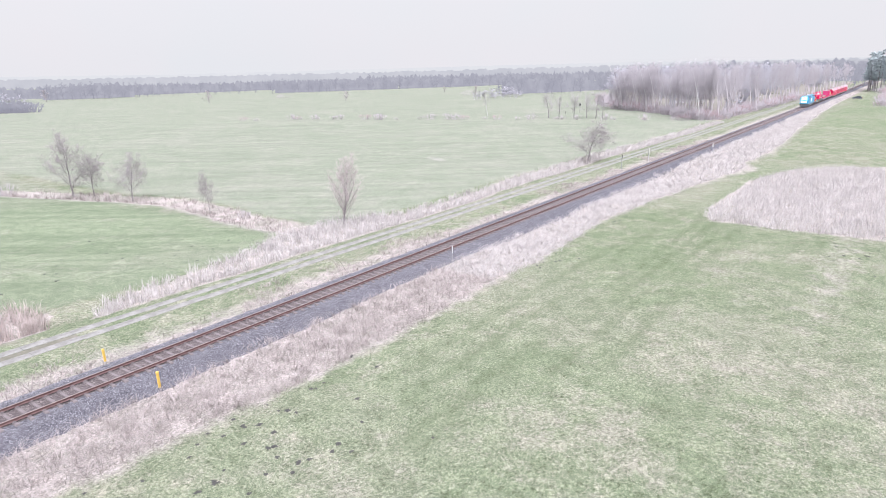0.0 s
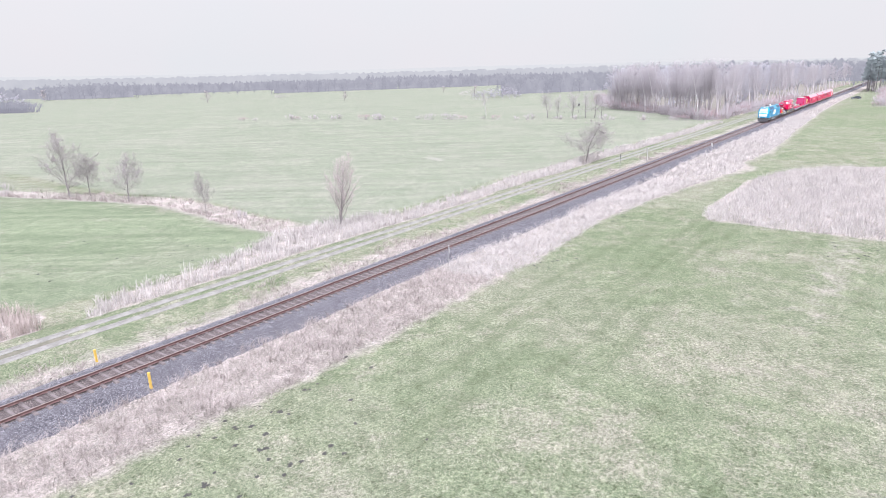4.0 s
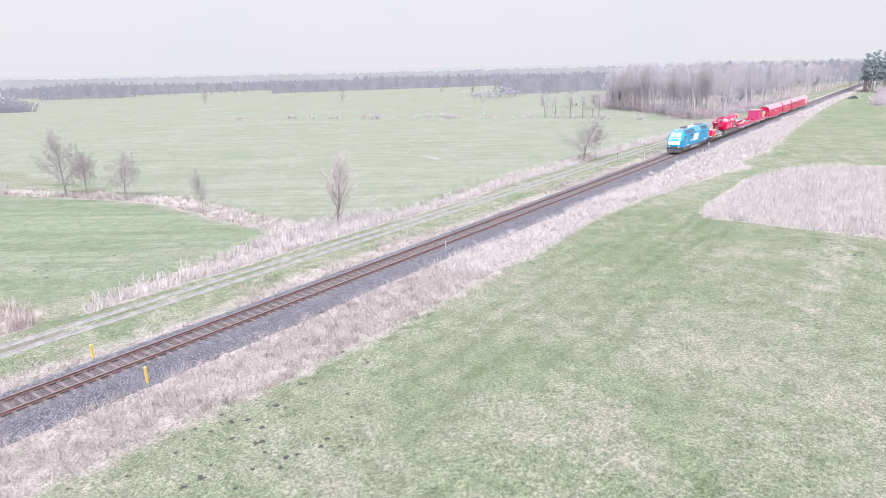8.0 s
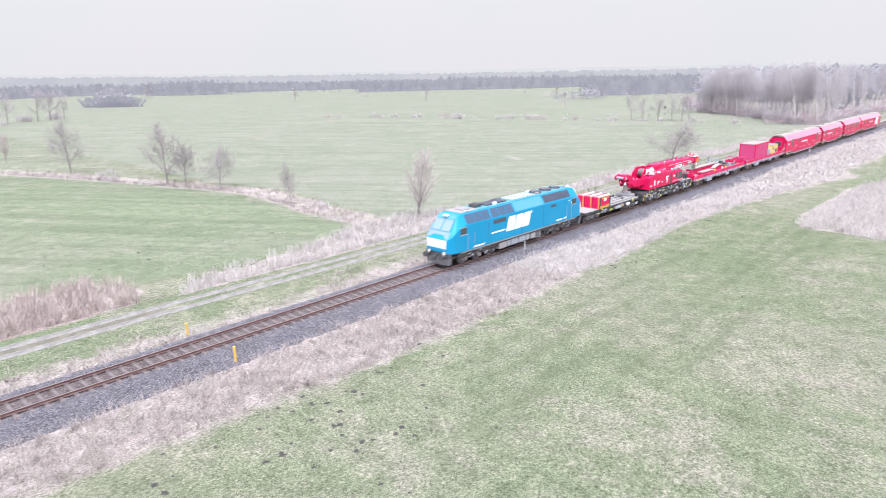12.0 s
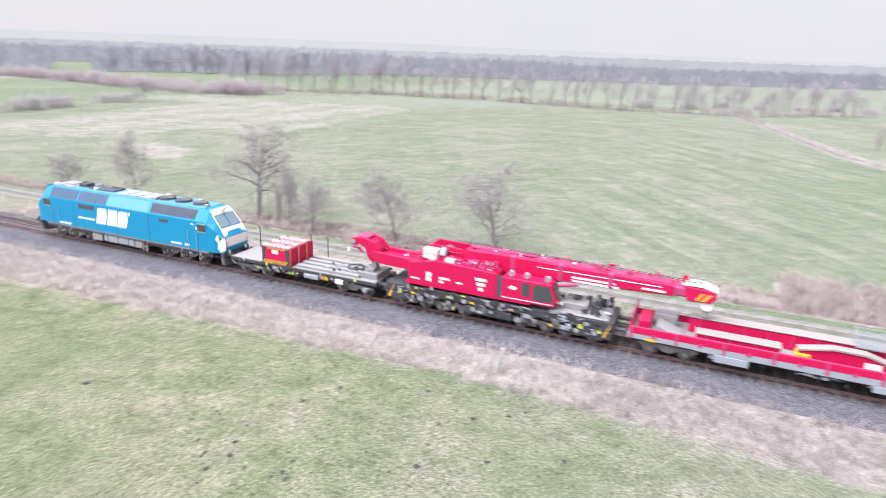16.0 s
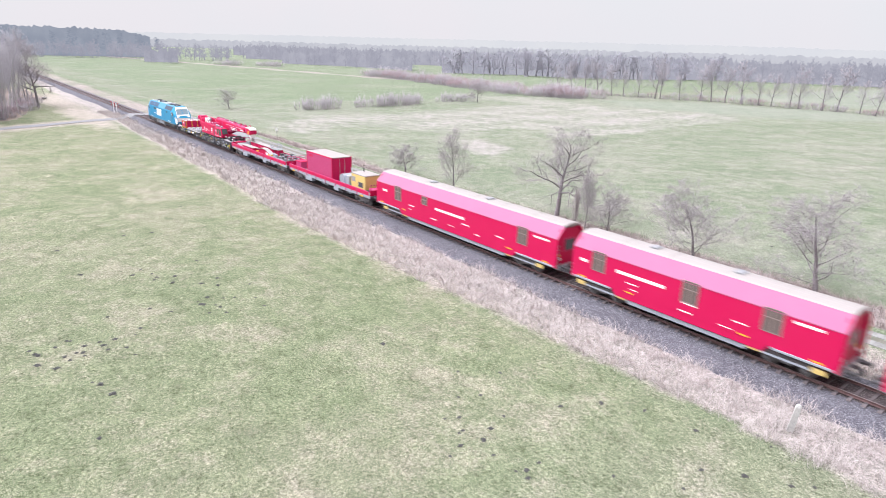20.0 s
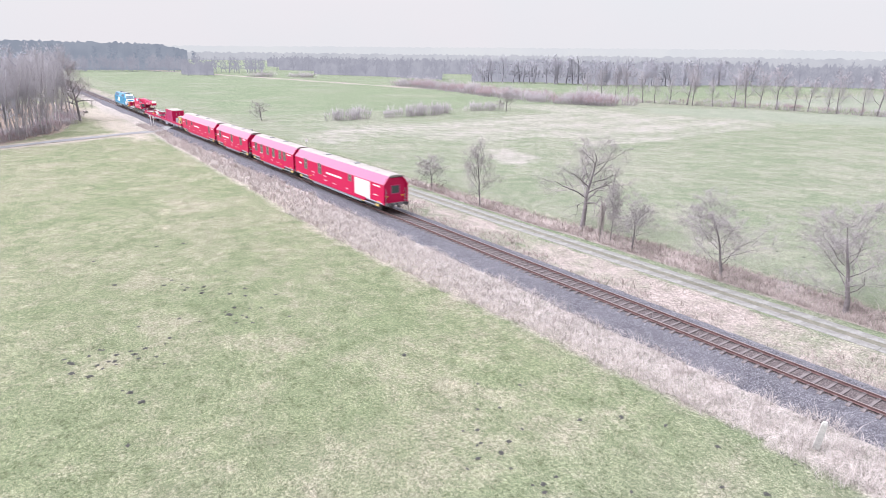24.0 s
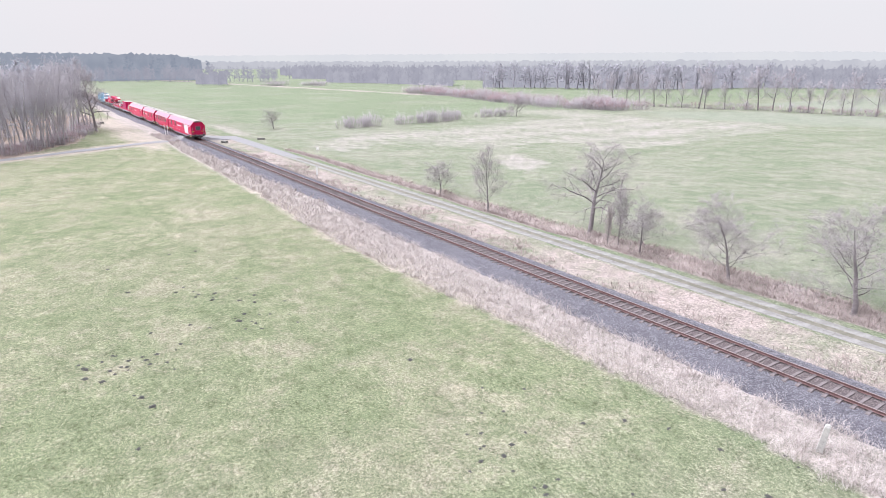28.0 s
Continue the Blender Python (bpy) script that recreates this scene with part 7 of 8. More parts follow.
    part("skid", Shape().box(13.9, -0.95, 1.2, 16.9, 0.95, 1.38), "dark", g, bevel=0.02)
    part("hood", Shape().box(14.0, -0.92, 1.38, 16.8, 0.92, 2.78), "genset", g, bevel=0.06)
    part("lid", Shape().box(13.98, -0.94, 2.78, 16.82, 0.94, 2.86), "roof_grey", g, "pale roof", bevel=0.02)
    part("vent", bars(15.5, 16.4, -0.92, 1.6, 2.1, -1, 0.02), "grille", g, "dark vent")
    part("vent", bars(14.2, 14.9, -0.92, 2.0, 2.5, -1, 0.02), "deck", g)
    part("exhaust", Shape().tube((14.4, 0.4, 2.86), (14.4, 0.4, 3.25), 0.07, n=8), "dark", g)
    h = vehicle("cable_drum", "grey metal tank and drum standing on a flat wagon", "drum", b)
    part("drum", Shape().tube((11.9, -0.8, 1.75), (11.9, 0.6, 1.75), 0.55, n=18), "silver", h)
    part("box", Shape().box(12.6, -0.8, 1.2, 13.4, 0.7, 2.3), "silver", h, bevel=0.03)
    part("pipe", Shape().tube((12.5, 0.2, 2.2), (12.1, 0.2, 2.9), 0.06, n=8), "silver", h)
    q = vehicle("red_chest", "light red tool chest on a flat wagon", "chest", b)
    part("box", Shape().box(0.6, -0.8, 1.2, 2.0, 0.3, 2.0), "red_light", q, bevel=0.03)
    part("lid", Shape().box(0.57, -0.83, 2.0, 2.03, 0.33, 2.06), "red", q, bevel=0.01)
    part("box", Shape().box(17.2, -0.7, 1.2, 18.1, 0.8, 1.7), "red_light", q, bevel=0.03)


loads()

# -- rescue train coaches --


def coach(s0, L, windows, bars_at, label, axle, door=None, tail=False):
    root = vehicle("equipment_coach", label, "railway coach", s0)
    tagged(root, group="red rescue train coaches")
    W, ZS, ZR, ZT = 1.44, 3.02, 3.72, 4.03
    part("body", Shape().prism([(-W, 1.12), (-W, ZS), (-W + 0.02, ZS + 0.04), (W - 0.02, ZS + 0.04), (W, ZS), (W, 1.12)], "x", 0.28, L - 0.28), "red", root)
    part("skirt", Shape().prism([(3.9 if L > 20 else 3.3, 1.14), (L - (3.9 if L > 20 else 3.3), 1.14), (L - (4.3 if L > 20 else 3.7), 0.72), (4.3 if L > 20 else 3.7, 0.72)], "y", -W + 0.012, W - 0.012), "red", root)
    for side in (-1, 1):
        part("roof_shoulder", Shape().prism([(side * (W + 0.015), ZS), (side * (W + 0.01), ZS + 0.05), (side * 0.76, 3.87), (side * 0.70, 3.80), (side * (W - 0.06), ZS)], "x", 0.1, L - 0.1), "roof_red", root, "red roof shoulder paled pink by painted sky reflection")
    part("roof", Shape().prism([(-0.78, 3.86), (-0.72, 3.92), (-0.3, 3.99), (0, 4.01), (0.3, 3.99), (0.72, 3.92), (0.78, 3.86), (0.7, 3.78), (-0.7, 3.78)], "x", 0.1, L - 0.1), "roof_grey", root, "pale grey roof")
    n = int(L / 3.2)
    for i in range(1, n):
        part("roof_seam", Shape().prism([(-0.79, 3.87), (-0.73, 3.932), (-0.3, 4.003), (0, 4.022), (0.3, 4.003), (0.73, 3.932), (0.79, 3.87), (0.7, 3.8), (-0.7, 3.8)], "x", i * L / n, i * L / n + 0.05), "roof_grey", root)
    for x in (L * 0.3, L * 0.62):
        part("roof_vent", Shape().box(x, -0.3, ZT - 0.06, x + 0.5, 0.3, ZT + 0.08), "grey", root, bevel=0.03)
    for x, d in ((0.0, 1), (L, -1)):
        part("end_wall", Shape().prism([(-W + 0.05, 0.98), (-W + 0.05, ZS), (-0.98, ZR - 0.05), (0.98, ZR - 0.05), (W - 0.05, ZS), (W - 0.05, 0.98)], "x", x + d * 0.30, x + d * 0.22), "red", root, "red end wall")
        for k in (-1, 1):
            part("end_frame", Shape().prism([(k * W, 0.98), (k * W, ZS), (k * 0.9, 3.68), (k * 0.78, 3.66), (k * (W - 0.14), ZS - 0.03), (k * (W - 0.14), 0.98)], "x", x + d * 0.3, x + d * 0.06), "red", root)
        w = part("end_window", Shape().box(min(x + d * 0.19, x + d * 0.22), -0.45, 2.1, max(x + d * 0.19, x + d * 0.22), 0.45, 2.85), "glass", root, "dark end window")
        part("window_frame", Shape().box(min(x + d * 0.2, x + d * 0.215), -0.55, 2.0, max(x + d * 0.2, x + d * 0.215), 0.55, 2.95), "red_light", w)
        for y in (-1.15, 1.15):
            s = Shape().tube((x + d * 0.12, y, 1.1), (x + d * 0.12, y, 2.6), 0.022, n=6)
            for z in (1.3, 1.6, 1.9, 2.2):
                s.tube((x + d * 0.12, y - 0.14, z), (x + d * 0.12, y + 0.14, z), 0.018, n=5)
            part("end_ladder", s, "silver", root)
        part("buffer_beam", Shape().box(min(x, x + d * 0.3), -1.32, 0.86, max(x, x + d * 0.3), 1.32, 1.1), "grey", root, "grey buffer beam", bevel=0.015)
        for y in (-0.95, 0.95):
            part("tail_lamp", Shape().tube((x + d * 0.22, y, 1.55), (x + d * 0.12, y, 1.55), 0.1, n=12), "lamp_red" if tail else "lamp_white", root, "round end lamp")
            part("yellow_mark", Shape().box(min(x + d * 0.2, x + d * 0.215), y - 0.3, 1.75, max(x + d * 0.2, x + d * 0.215), y + 0.1, 1.85), "orange", root)
    for side in (-1, 1):
        y = side * W
        for x0, x1 in ((0.3, axle + 0.75), (L - axle - 0.75, L - 0.3)):
            part("sole_bar", Shape().box(x0, y - 0.05 if side > 0 else y - 0.02, 0.98, x1, y + 0.02 if side > 0 else y + 0.05, 1.12), "silver", root, "pale grey sole bar", bevel=0.012)
        part("step_rail", Shape().prism([(axle + 1.9, 0.66), (L - axle - 1.9, 0.66), (L - axle - 2.1, 0.42), (axle + 2.1, 0.42)], "y", y - side * 0.12 - 0.03, y - side * 0.12 + 0.03), "silver", root, "pale grey skirt rail")
        for x, w, h, z in windows:
            f = part("window", Shape().box(x - w / 2, y - 0.004 if side < 0 else y - 0.01, z - h / 2, x + w / 2, y + 0.01 if side < 0 else y + 0.004, z + h / 2).box(x - w / 2, min(y, y + side * 0.012), z - h / 2, x + w / 2, max(y, y + side * 0.012), z + h / 2), "pane", root, "dark window")
            fr = Shape()
            t = 0.05
            for a0, a1, b0, b1 in ((-w / 2 - t, w / 2 + t, h / 2, h / 2 + t), (-w / 2 - t, w / 2 + t, -h / 2 - t, -h / 2), (-w / 2 - t, -w / 2, -h / 2, h / 2), (w / 2, w / 2 + t, -h / 2, h / 2), (-w / 2, w / 2, -0.025 + h * 0.12, 0.025 + h * 0.12), (-0.025, 0.025, -h / 2, h / 2)):
                fr.box(x + a0, min(y, y + side * 0.024), z + b0, x + a1, max(y, y + side * 0.024), z + b1)
            part("window_frame", fr, "frame", f, "dull metal frame")
        for x0, x1, z, h in bars_at:
            part("lettering_bar", bars(x0, x1, y, z, z + h, side, 0.01), "marking", root, "white lettering bar")
        for i in range(int((L - 2 * axle - 2.6) / 2.9)):
            x = axle + 2.2 + i * 2.9 + 0.5 * (i % 2)
            z = 1.26 if i % 5 else 1.42
            part("small_lettering", bars(x, x + (0.75 if i % 3 else 0.5), y, z, z + (0.08 if i % 2 else 0.05), side, 0.01), "marking", root)
        for x in (0.75, 4.4, L - 5.0, L - 1.3):
            part("yellow_mark", bars(x, x + 0.55, y, 1.16, 1.24, side, 0.012), "orange", root, "yellow mark")
        for x in (axle, L - axle):
            for dx in (-1.6, 1.6):
                part("equipment_box", Shape().box(x + dx - 0.34, y - side * 0.1 - 0.06, 0.58, x + dx + 0.34, y - side * 0.1 + 0.06, 0.84), "genset", root, "yellow equipment box", bevel=0.02)
            part("axle_guard", Shape().box(x - 1.2, y - side * 0.06 - 0.03, 0.62, x + 1.2, y - side * 0.06 + 0.03, 0.72), "silver", root, "pale guard rail")
    if door:
        for side in (-1, 1):
            y = side * W
            d = part("roller_door", bars(door[0], door[1], y, 1.12, 2.95, side, 0.02), "white", root, "white roller door")
            s = Shape()
            for i in range(9):
                z = 1.2 + i * 0.2
                s.box(door[0] + 0.05, min(y + side * 0.02, y + side * 0.03), z, door[1] - 0.05, max(y + side * 0.02, y + side * 0.03), z + 0.03)
            part("door_slats", s, "silver", d)
    for x in (axle, L - axle):
        bogie(root, x, (-0.95, 0.95), zf=0.62)
    part("underfloor_box", Shape().box(axle + 2.2, -1.0, 0.40, L - axle - 2.2, 1.0, 0.9), "bogie", root)
    buffers(root, L)
    return root


big, small_w = (0.94, 1.22, 2.50), (0.74, 0.62, 2.62)
coach(86.1, 23.2, [(3.7, *big), (7.8, *small_w), (19.8, *big)], [(9.4, 13.2, 2.15, 0.2), (20.9, 22.4, 2.7, 0.14), (1.2, 1.9, 2.3, 0.2), (5.5, 6.3, 1.75, 0.07), (13.0, 13.8, 1.75, 0.07), (17.0, 17.8, 1.75, 0.07)],
      "long red equipment coach with three windows and a pale roof", 3.2)
coach(110.6, 16.6, [(2.2, *big), (8.6, *big), (13.2, *big)], [(3.6, 7.0, 2.2, 0.2), (14.2, 15.6, 2.75, 0.14), (0.7, 1.3, 2.2, 0.2), (4.4, 5.2, 1.75, 0.07), (8.2, 9.1, 1.75, 0.07), (11.2, 12.0, 1.75, 0.07)],
      "short red equipment coach with three windows", 2.5)
coach(128.9, 16.5, [(x, 0.9, 1.15, 2.5) for x in (2.1, 4.5, 6.95, 9.25, 11.7, 13.35)], [(14.2, 15.7, 2.75, 0.12), (0.7, 1.3, 2.2, 0.18), (3.6, 4.6, 1.75, 0.07), (8.6, 9.6, 1.75, 0.07)],
      "short red crew coach with six windows in a row", 2.5)
coach(146.0, 23.2, [(3.45, *big), (7.65, *big), (15.6, *small_w)], [(9.4, 13.5, 2.15, 0.2), (20.9, 22.3, 2.7, 0.14), (1.4, 2.1, 2.3, 0.2), (5.2, 6.0, 1.75, 0.07), (8.6, 9.4, 1.75, 0.07), (21.0, 21.8, 1.75, 0.07)],
      "long red equipment coach with a white roller door", 3.2, (16.7, 20.2), True)

# ---- small things along the line ----


def post_marker(x, y, h, label, mat="yellow"):
    z = float(land(np.array([x]), np.array([y]))[0])
    t = thing("marker_post", label, "marker post", pose(x, y, z - 0.02, 2, -3, 15))
    part("post", Shape().prism([(-0.07, -0.05), (0.07, -0.05), (0.05, 0.06), (-0.05, 0.06)], "z", 0, h), mat, t, bevel=0.012)
    part("cap", Shape().prism([(-0.08, -0.06), (0.08, -0.06), (0.06, 0.07), (-0.06, 0.07)], "z", h, h + 0.05), mat, t, bevel=0.012)


post_marker(15.1, -2.55, 1.0, "yellow plastic cable marker post beside the ballast")
post_marker(15.2, 3.7, 0.8, "yellow plastic cable marker post in dry grass")


def plate_sign(x, y, h, w, ph, label, mat="white", ground=0.0, digits=True):
    t = thing("trackside_sign", label, "sign", pose(x, y, ground, 0, 0, 42))
    part("post", Shape().tube((0, 0, 0), (0, 0, h), 0.035, n=8), "grey", t)
    p = part("plate", Shape().box(-w / 2, -0.05, h - ph, w / 2, -0.03, h), mat, t, "white enamel plate", bevel=0.006)
    if digits:
        part("plate_text", Shape().box(-w * 0.26, -0.056, h - ph * 0.46, w * 0.26, -0.05, h - ph * 0.22).box(-w * 0.2, -0.056, h - ph * 0.8, w * 0.2, -0.05, h - ph * 0.58), "dark", p, "dark bar of writing")


plate_sign(42.0, -2.75, 1.75, 0.50, 0.62, "white distance plate on a short post beside the ballast", ground=0.1)
plate_sign(131.0, -2.6, 1.6, 0.55, 0.6, "white distance plate on a short post beside the ballast", ground=0.1)
plate_sign(98.2, 3.5, 2.85, 0.42, 0.55, "black signal board on a thin post beside the track", "dark", 0.1, False)
plate_sign(110.3, 3.2, 2.7, 0.26, 2.2, "tall narrow white marker board beside the track", "white", 0.0, False)
plate_sign(-83.2, 3.2, 2.0, 0.3, 1.1, "narrow white marker board beside the track", "white", 0.0, False)
plate_sign(-106.4, 13.2, 1.8, 0.5, 0.5, "white plate on a post behind the field road", "white", 0.0, False)


def boundary_stone():
    t = thing("boundary_stone", "pale weathered concrete boundary post leaning in dry grass", "boundary post", pose(-8.4, -4.95, -0.05, 4, 6, 20) @ Matrix.Scale(1.3, 4))
    part("shaft", Shape().loft([[(-0.11, -0.11, 0), (0.11, -0.11, 0), (0.11, 0.11, 0), (-0.11, 0.11, 0)], [(-0.09, -0.09, 1.05), (0.09, -0.09, 1.05), (0.09, 0.09, 1.05), (-0.09, 0.09, 1.05)], [(-0.05, -0.05, 1.13), (0.05, -0.05, 1.13), (0.05, 0.05, 1.13), (-0.05, 0.05, 1.13)]]), "granite", t, bevel=0.012)


boundary_stone()


def crossing_cross(x, y):
    t = thing("crossing_sign", "white and red level crossing warning cross on a post", "crossing sign", pose(x, y, 0.05, 0, 0, 65), group="level crossing signs")
    part("post", Shape().tube((0, 0, 0), (0, 0, 2.6), 0.06, n=8), "white", t)
    for a in (1, -1):
        s = Shape().prism([(-0.55, 2.2 - a * 0.42), (-0.5, 2.32 - a * 0.42), (0.55, 2.32 + a * 0.42), (0.5, 2.2 + a * 0.42)], "y", -0.07, -0.05)
        part("cross_board", s, "white", t)
        part("red_end", Shape().prism([(-0.55, 2.2 - a * 0.42), (-0.5, 2.32 - a * 0.42), (-0.2, 2.32 - a * 0.17), (-0.2, 2.2 - a * 0.15)], "y", -0.08, -0.07).prism([(0.5, 2.2 + a * 0.42), (0.55, 2.32 + a * 0.42), (0.2, 2.32 + a * 0.16), (0.2, 2.2 + a * 0.16)], "y", -0.08, -0.07), "lamp_red", t)


crossing_cross(-160.2, -2.9)
crossing_cross(-156.0, -3.1)
plate_sign(-138.5, -36.5, 2.2, 0.6, 0.6, "small white road sign at the edge of a wood", "white", 0.05, False)


def concrete_trough(x, y, a, label):
    t = thing("concrete_block", label, "concrete block", pose(x, y, 0.02, 0, 0, a))
    part("block", Shape().box(-0.8, -0.4, 0, 0.8, 0.4, 0.3), "concrete", t, bevel=0.04)
    part("lid", Shape().box(-0.84, -0.44, 0.3, 0.84, 0.44, 0.37), "concrete", t, bevel=0.03)


concrete_trough(-207, -11.5, 10, "pale concrete slab pile beside a wood edge")
concrete_trough(-138.5, 5.0, 20, "grey concrete culvert head beside the crossing")
concrete_trough(-139.5, 13.5, 70, "pale concrete block on bare soil by the crossing")


def parked_car(x, y, a):
    t = thing("parked_car", "dark parked car standing on the meadow by the track", "car", pose(x, y, 0.0, 0, 0, a))
    body = [(-2.1, 0.35), (2.1, 0.35), (2.15, 0.75), (1.3, 0.92), (0.75, 0.95), (-1.75, 0.98), (-2.1, 0.85)]
    part("body", Shape().prism(body, "y", -0.86, 0.86), "car_paint", t, bevel=0.06)
    part("cabin", Shape().prism([(-1.75, 0.96), (0.8, 0.94), (0.2, 1.44), (-1.2, 1.46)], "y", -0.74, 0.74), "glass", t, "dark glass cabin", bevel=0.05)
    part("roof", Shape().box(-1.2, -0.7, 1.43, 0.2, 0.7, 1.49), "car_paint", t, bevel=0.03)
    for wx in (-1.3, 1.35):
        for wy in (-0.8, 0.8):
            w = part("wheel", Shape().tube((wx, wy - 0.1, 0.32), (wx, wy + 0.1, 0.32), 0.32, n=16), "dark", t)
            part("rim", Shape().tube((wx, wy - 0.11, 0.32), (wx, wy + 0.11, 0.32), 0.19, n=12), "silver", w)
    for wy in (-0.62, 0.62):
        part("headlight", Shape().box(2.08, wy - 0.18, 0.6, 2.18, wy + 0.18, 0.74), "lamp_white", t, bevel=0.02)
        part("tail_light", Shape().box(-2.14, wy - 0.16, 0.68, -2.06, wy + 0.16, 0.84), "lamp_red", t, bevel=0.02)


parked_car(363, -11.5, 100)


def fence(line, label):
    t = thing("pasture_fence", label, "fence")
    for (x0, y0), (x1, y1) in zip(line, line[1:]):
        n = int(math.hypot(x1 - x0, y1 - y0) / 5)
        for i in range(n):
            x, y = x0 + (x1 - x0) * i / n, y0 + (y1 - y0) * i / n
            part("fence_post", Shape().tube((x, y, -0.05), (x, y, 1.15), 0.06, 0.05, n=6), "bark", t)
        for z in (0.5, 0.85, 1.1):
            part("wire", Shape().tube((x0, y0, z), (x1, y1, z), 0.008, n=3), "grey", t)


fence([(214, 75), (240, 72), (262, 71)], "thin wire pasture fence with wooden posts")


def cattle(x, y, a):
    t = thing("grazing_cow", "black cow standing on a distant meadow", "cow", pose(x, y, 0, 0, 0, a))
    part("body", Shape().loft([[(px, w * math.cos(b), z + h * math.sin(b)) for b in [k * math.pi / 4 for k in range(8)]] for px, w, h, z in ((-0.95, 0.15, 0.2, 1.05), (-0.7, 0.33, 0.38, 1.0), (0.0, 0.38, 0.42, 0.95), (0.6, 0.32, 0.38, 1.02), (0.85, 0.18, 0.25, 1.1))]), "dark", t, smooth=True)
    part("head", Shape().loft([[(px, w * math.cos(b), z + h * math.sin(b)) for b in [k * math.pi / 3 for k in range(6)]] for px, w, h, z in ((0.75, 0.14, 0.2, 1.15), (1.1, 0.13, 0.16, 1.25), (1.45, 0.08, 0.09, 1.1))]), "dark", t, smooth=True)
    for lx in (-0.65, 0.55):
        for ly in (-0.2, 0.2):
            part("leg", Shape().tube((lx, ly, 0.0), (lx, ly, 0.8), 0.06, 0.1, n=6), "dark", t)


cattle(278, 92, 30)


def barn(x, y, a, w, d, h, label):
    t = thing("farm_building", label, "farm building", pose(x, y, 0, 0, 0, a), group="distant farm buildings")
    part("wall", Shape().box(-w / 2, -d / 2, 0, w / 2, d / 2, h), "white", t)
    part("roof", Shape().prism([(-d / 2 - 0.4, h), (0, h + d * 0.32), (d / 2 + 0.4, h), (d / 2 + 0.4, h - 0.15), (0, h + d * 0.32 - 0.2), (-d / 2 - 0.4, h - 0.15)], "x", -w / 2 - 0.3, w / 2 + 0.3), "rail_rust" if w < 20 else "grey", t, "pitched roof")
    for i in range(int(w / 4)):
        part("window", Shape().box(-w / 2 + 1.5 + i * 4, -d / 2 - 0.03, 1.0, -w / 2 + 2.8 + i * 4, -d / 2 + 0.02, 2.2), "glass", t)


for i, (x, y, a, w) in enumerate(((560, 720, 20, 16), (610, 700, 40, 22), (520, 760, 10, 14), (430, 800, 30, 18), (351, 800, 10, 14), (700, 640, 60, 16), (760, 480, 70, 18), (640, 560, 30, 14), (-230, 560, 10, 16))):
    barn(x, y, a, w, 9, 3.5, "white-walled farm building far across the meadows")

# ---- molehills ----
HILLS = [(-18.2, -17.1), (-17.0, -17.0), (-16.2, -17.8), (-15.9, -18.6), (-16.4, -15.9), (-14.9, -17.1), (-18.8, -14.4), (-19.3, -15.4), (-19.9, -12.1), (-10.9, -8.5), (-14.9, -10.1),
         (-13.0, -17.0), (-11.1, -14.1), (-8.0, -9.8), (-8.3, -6.9), (-38.8, -18.2), (-36.5, -21.3), (-36.1, -29.6), (-33.5, -29.8), (-33.9, -31.2), (-30.4, -29.3), (-28.8, -28.7), (-25.4, -29.9),
         (14.1, -8.4), (14.4, -9.2), (13.3, -8.8), (12.5, -9.4), (15.5, -9.2), (16.0, -9.8), (16.0, -10.9), (17.1, -14.1), (16.5, -14.3), (17.0, -15.0), (14.8, -12.6), (13.7, -13.2), (12.2, -12.0),
         (12.5, -13.7), (8.6, -8.1), (10.4, -9.3), (15.5, -13.9), (17.8, -10.4), (24.0, -8.2), (47.5, -8.6), (47.9, -9.8), (67.7, -8.8), (63.4, -31.7)]


def molehill_mesh(seed):
    r = random.Random(seed)
    rings = []
    for k, (rad, z) in enumerate(((0.24, -0.03), (0.19, 0.035), (0.12, 0.08), (0.05, 0.10))):
        rings.append([(rad * r.uniform(0.3, 1.6) * math.cos(2 * math.pi * i / 11), rad * r.uniform(0.3, 1.6) * math.sin(2 * math.pi * i / 11), z + r.uniform(-0.02, 0.035)) for i in range(11)])
    me = Shape().loft(rings).mesh("molehill")
    me.materials.append(M["soil"])
    return me


MOLES = [molehill_mesh(i) for i in range(5)]
r = random.Random(77)
spots = list(HILLS)
for cx, cy, n, sx, sy in ((14, -11.5, 34, 4, 2.6), (-16, -16, 12, 6, 3), (-34.5, -29.5, 16, 1.8, 1.2), (-35.5, -25, 9, 1.6, 1.5), (-37.5, -20, 12, 2.2, 1.6), (-45, -22, 14, 8, 4), (48, -9.2, 10, 1.8, 0.9), (64, -31, 12, 3, 1.5), (68, -9, 6, 3, 0.8), (35, 22, 26, 5, 5), (22, 30, 24, 8, 6), (-10, -10, 12, 6, 3), (-30, 24, 18, 12, 5), (120, -19, 10, 6, 0.7)):
    for i in range(n):
        spots.append((r.gauss(cx, sx), r.gauss(cy, sy)))
for x, y in spots:
    if near_edge(x) < y < 10.5 or (10.4 < y < 16 and x < 60):
        continue
    ob = new("molehill", r.choice(MOLES))
    s = r.uniform(0.22, 0.52) * (1.15 if x < -25 and y < 0 else 1.0)
    ob.matrix_world = Matrix.Translation((x, y, float(land(np.array([x]), np.array([y]))[0]) + 0.01)) @ Matrix.Rotation(r.uniform(0, 6.28), 4, "Z") @ Matrix.Diagonal((s * 1.25, s, s * 0.75, 1))
    tagged(ob, "small dark molehill of fresh soil in the grass", "molehill", "molehills in the meadow")

# ---- dry grass, reeds and meadow tufts ----


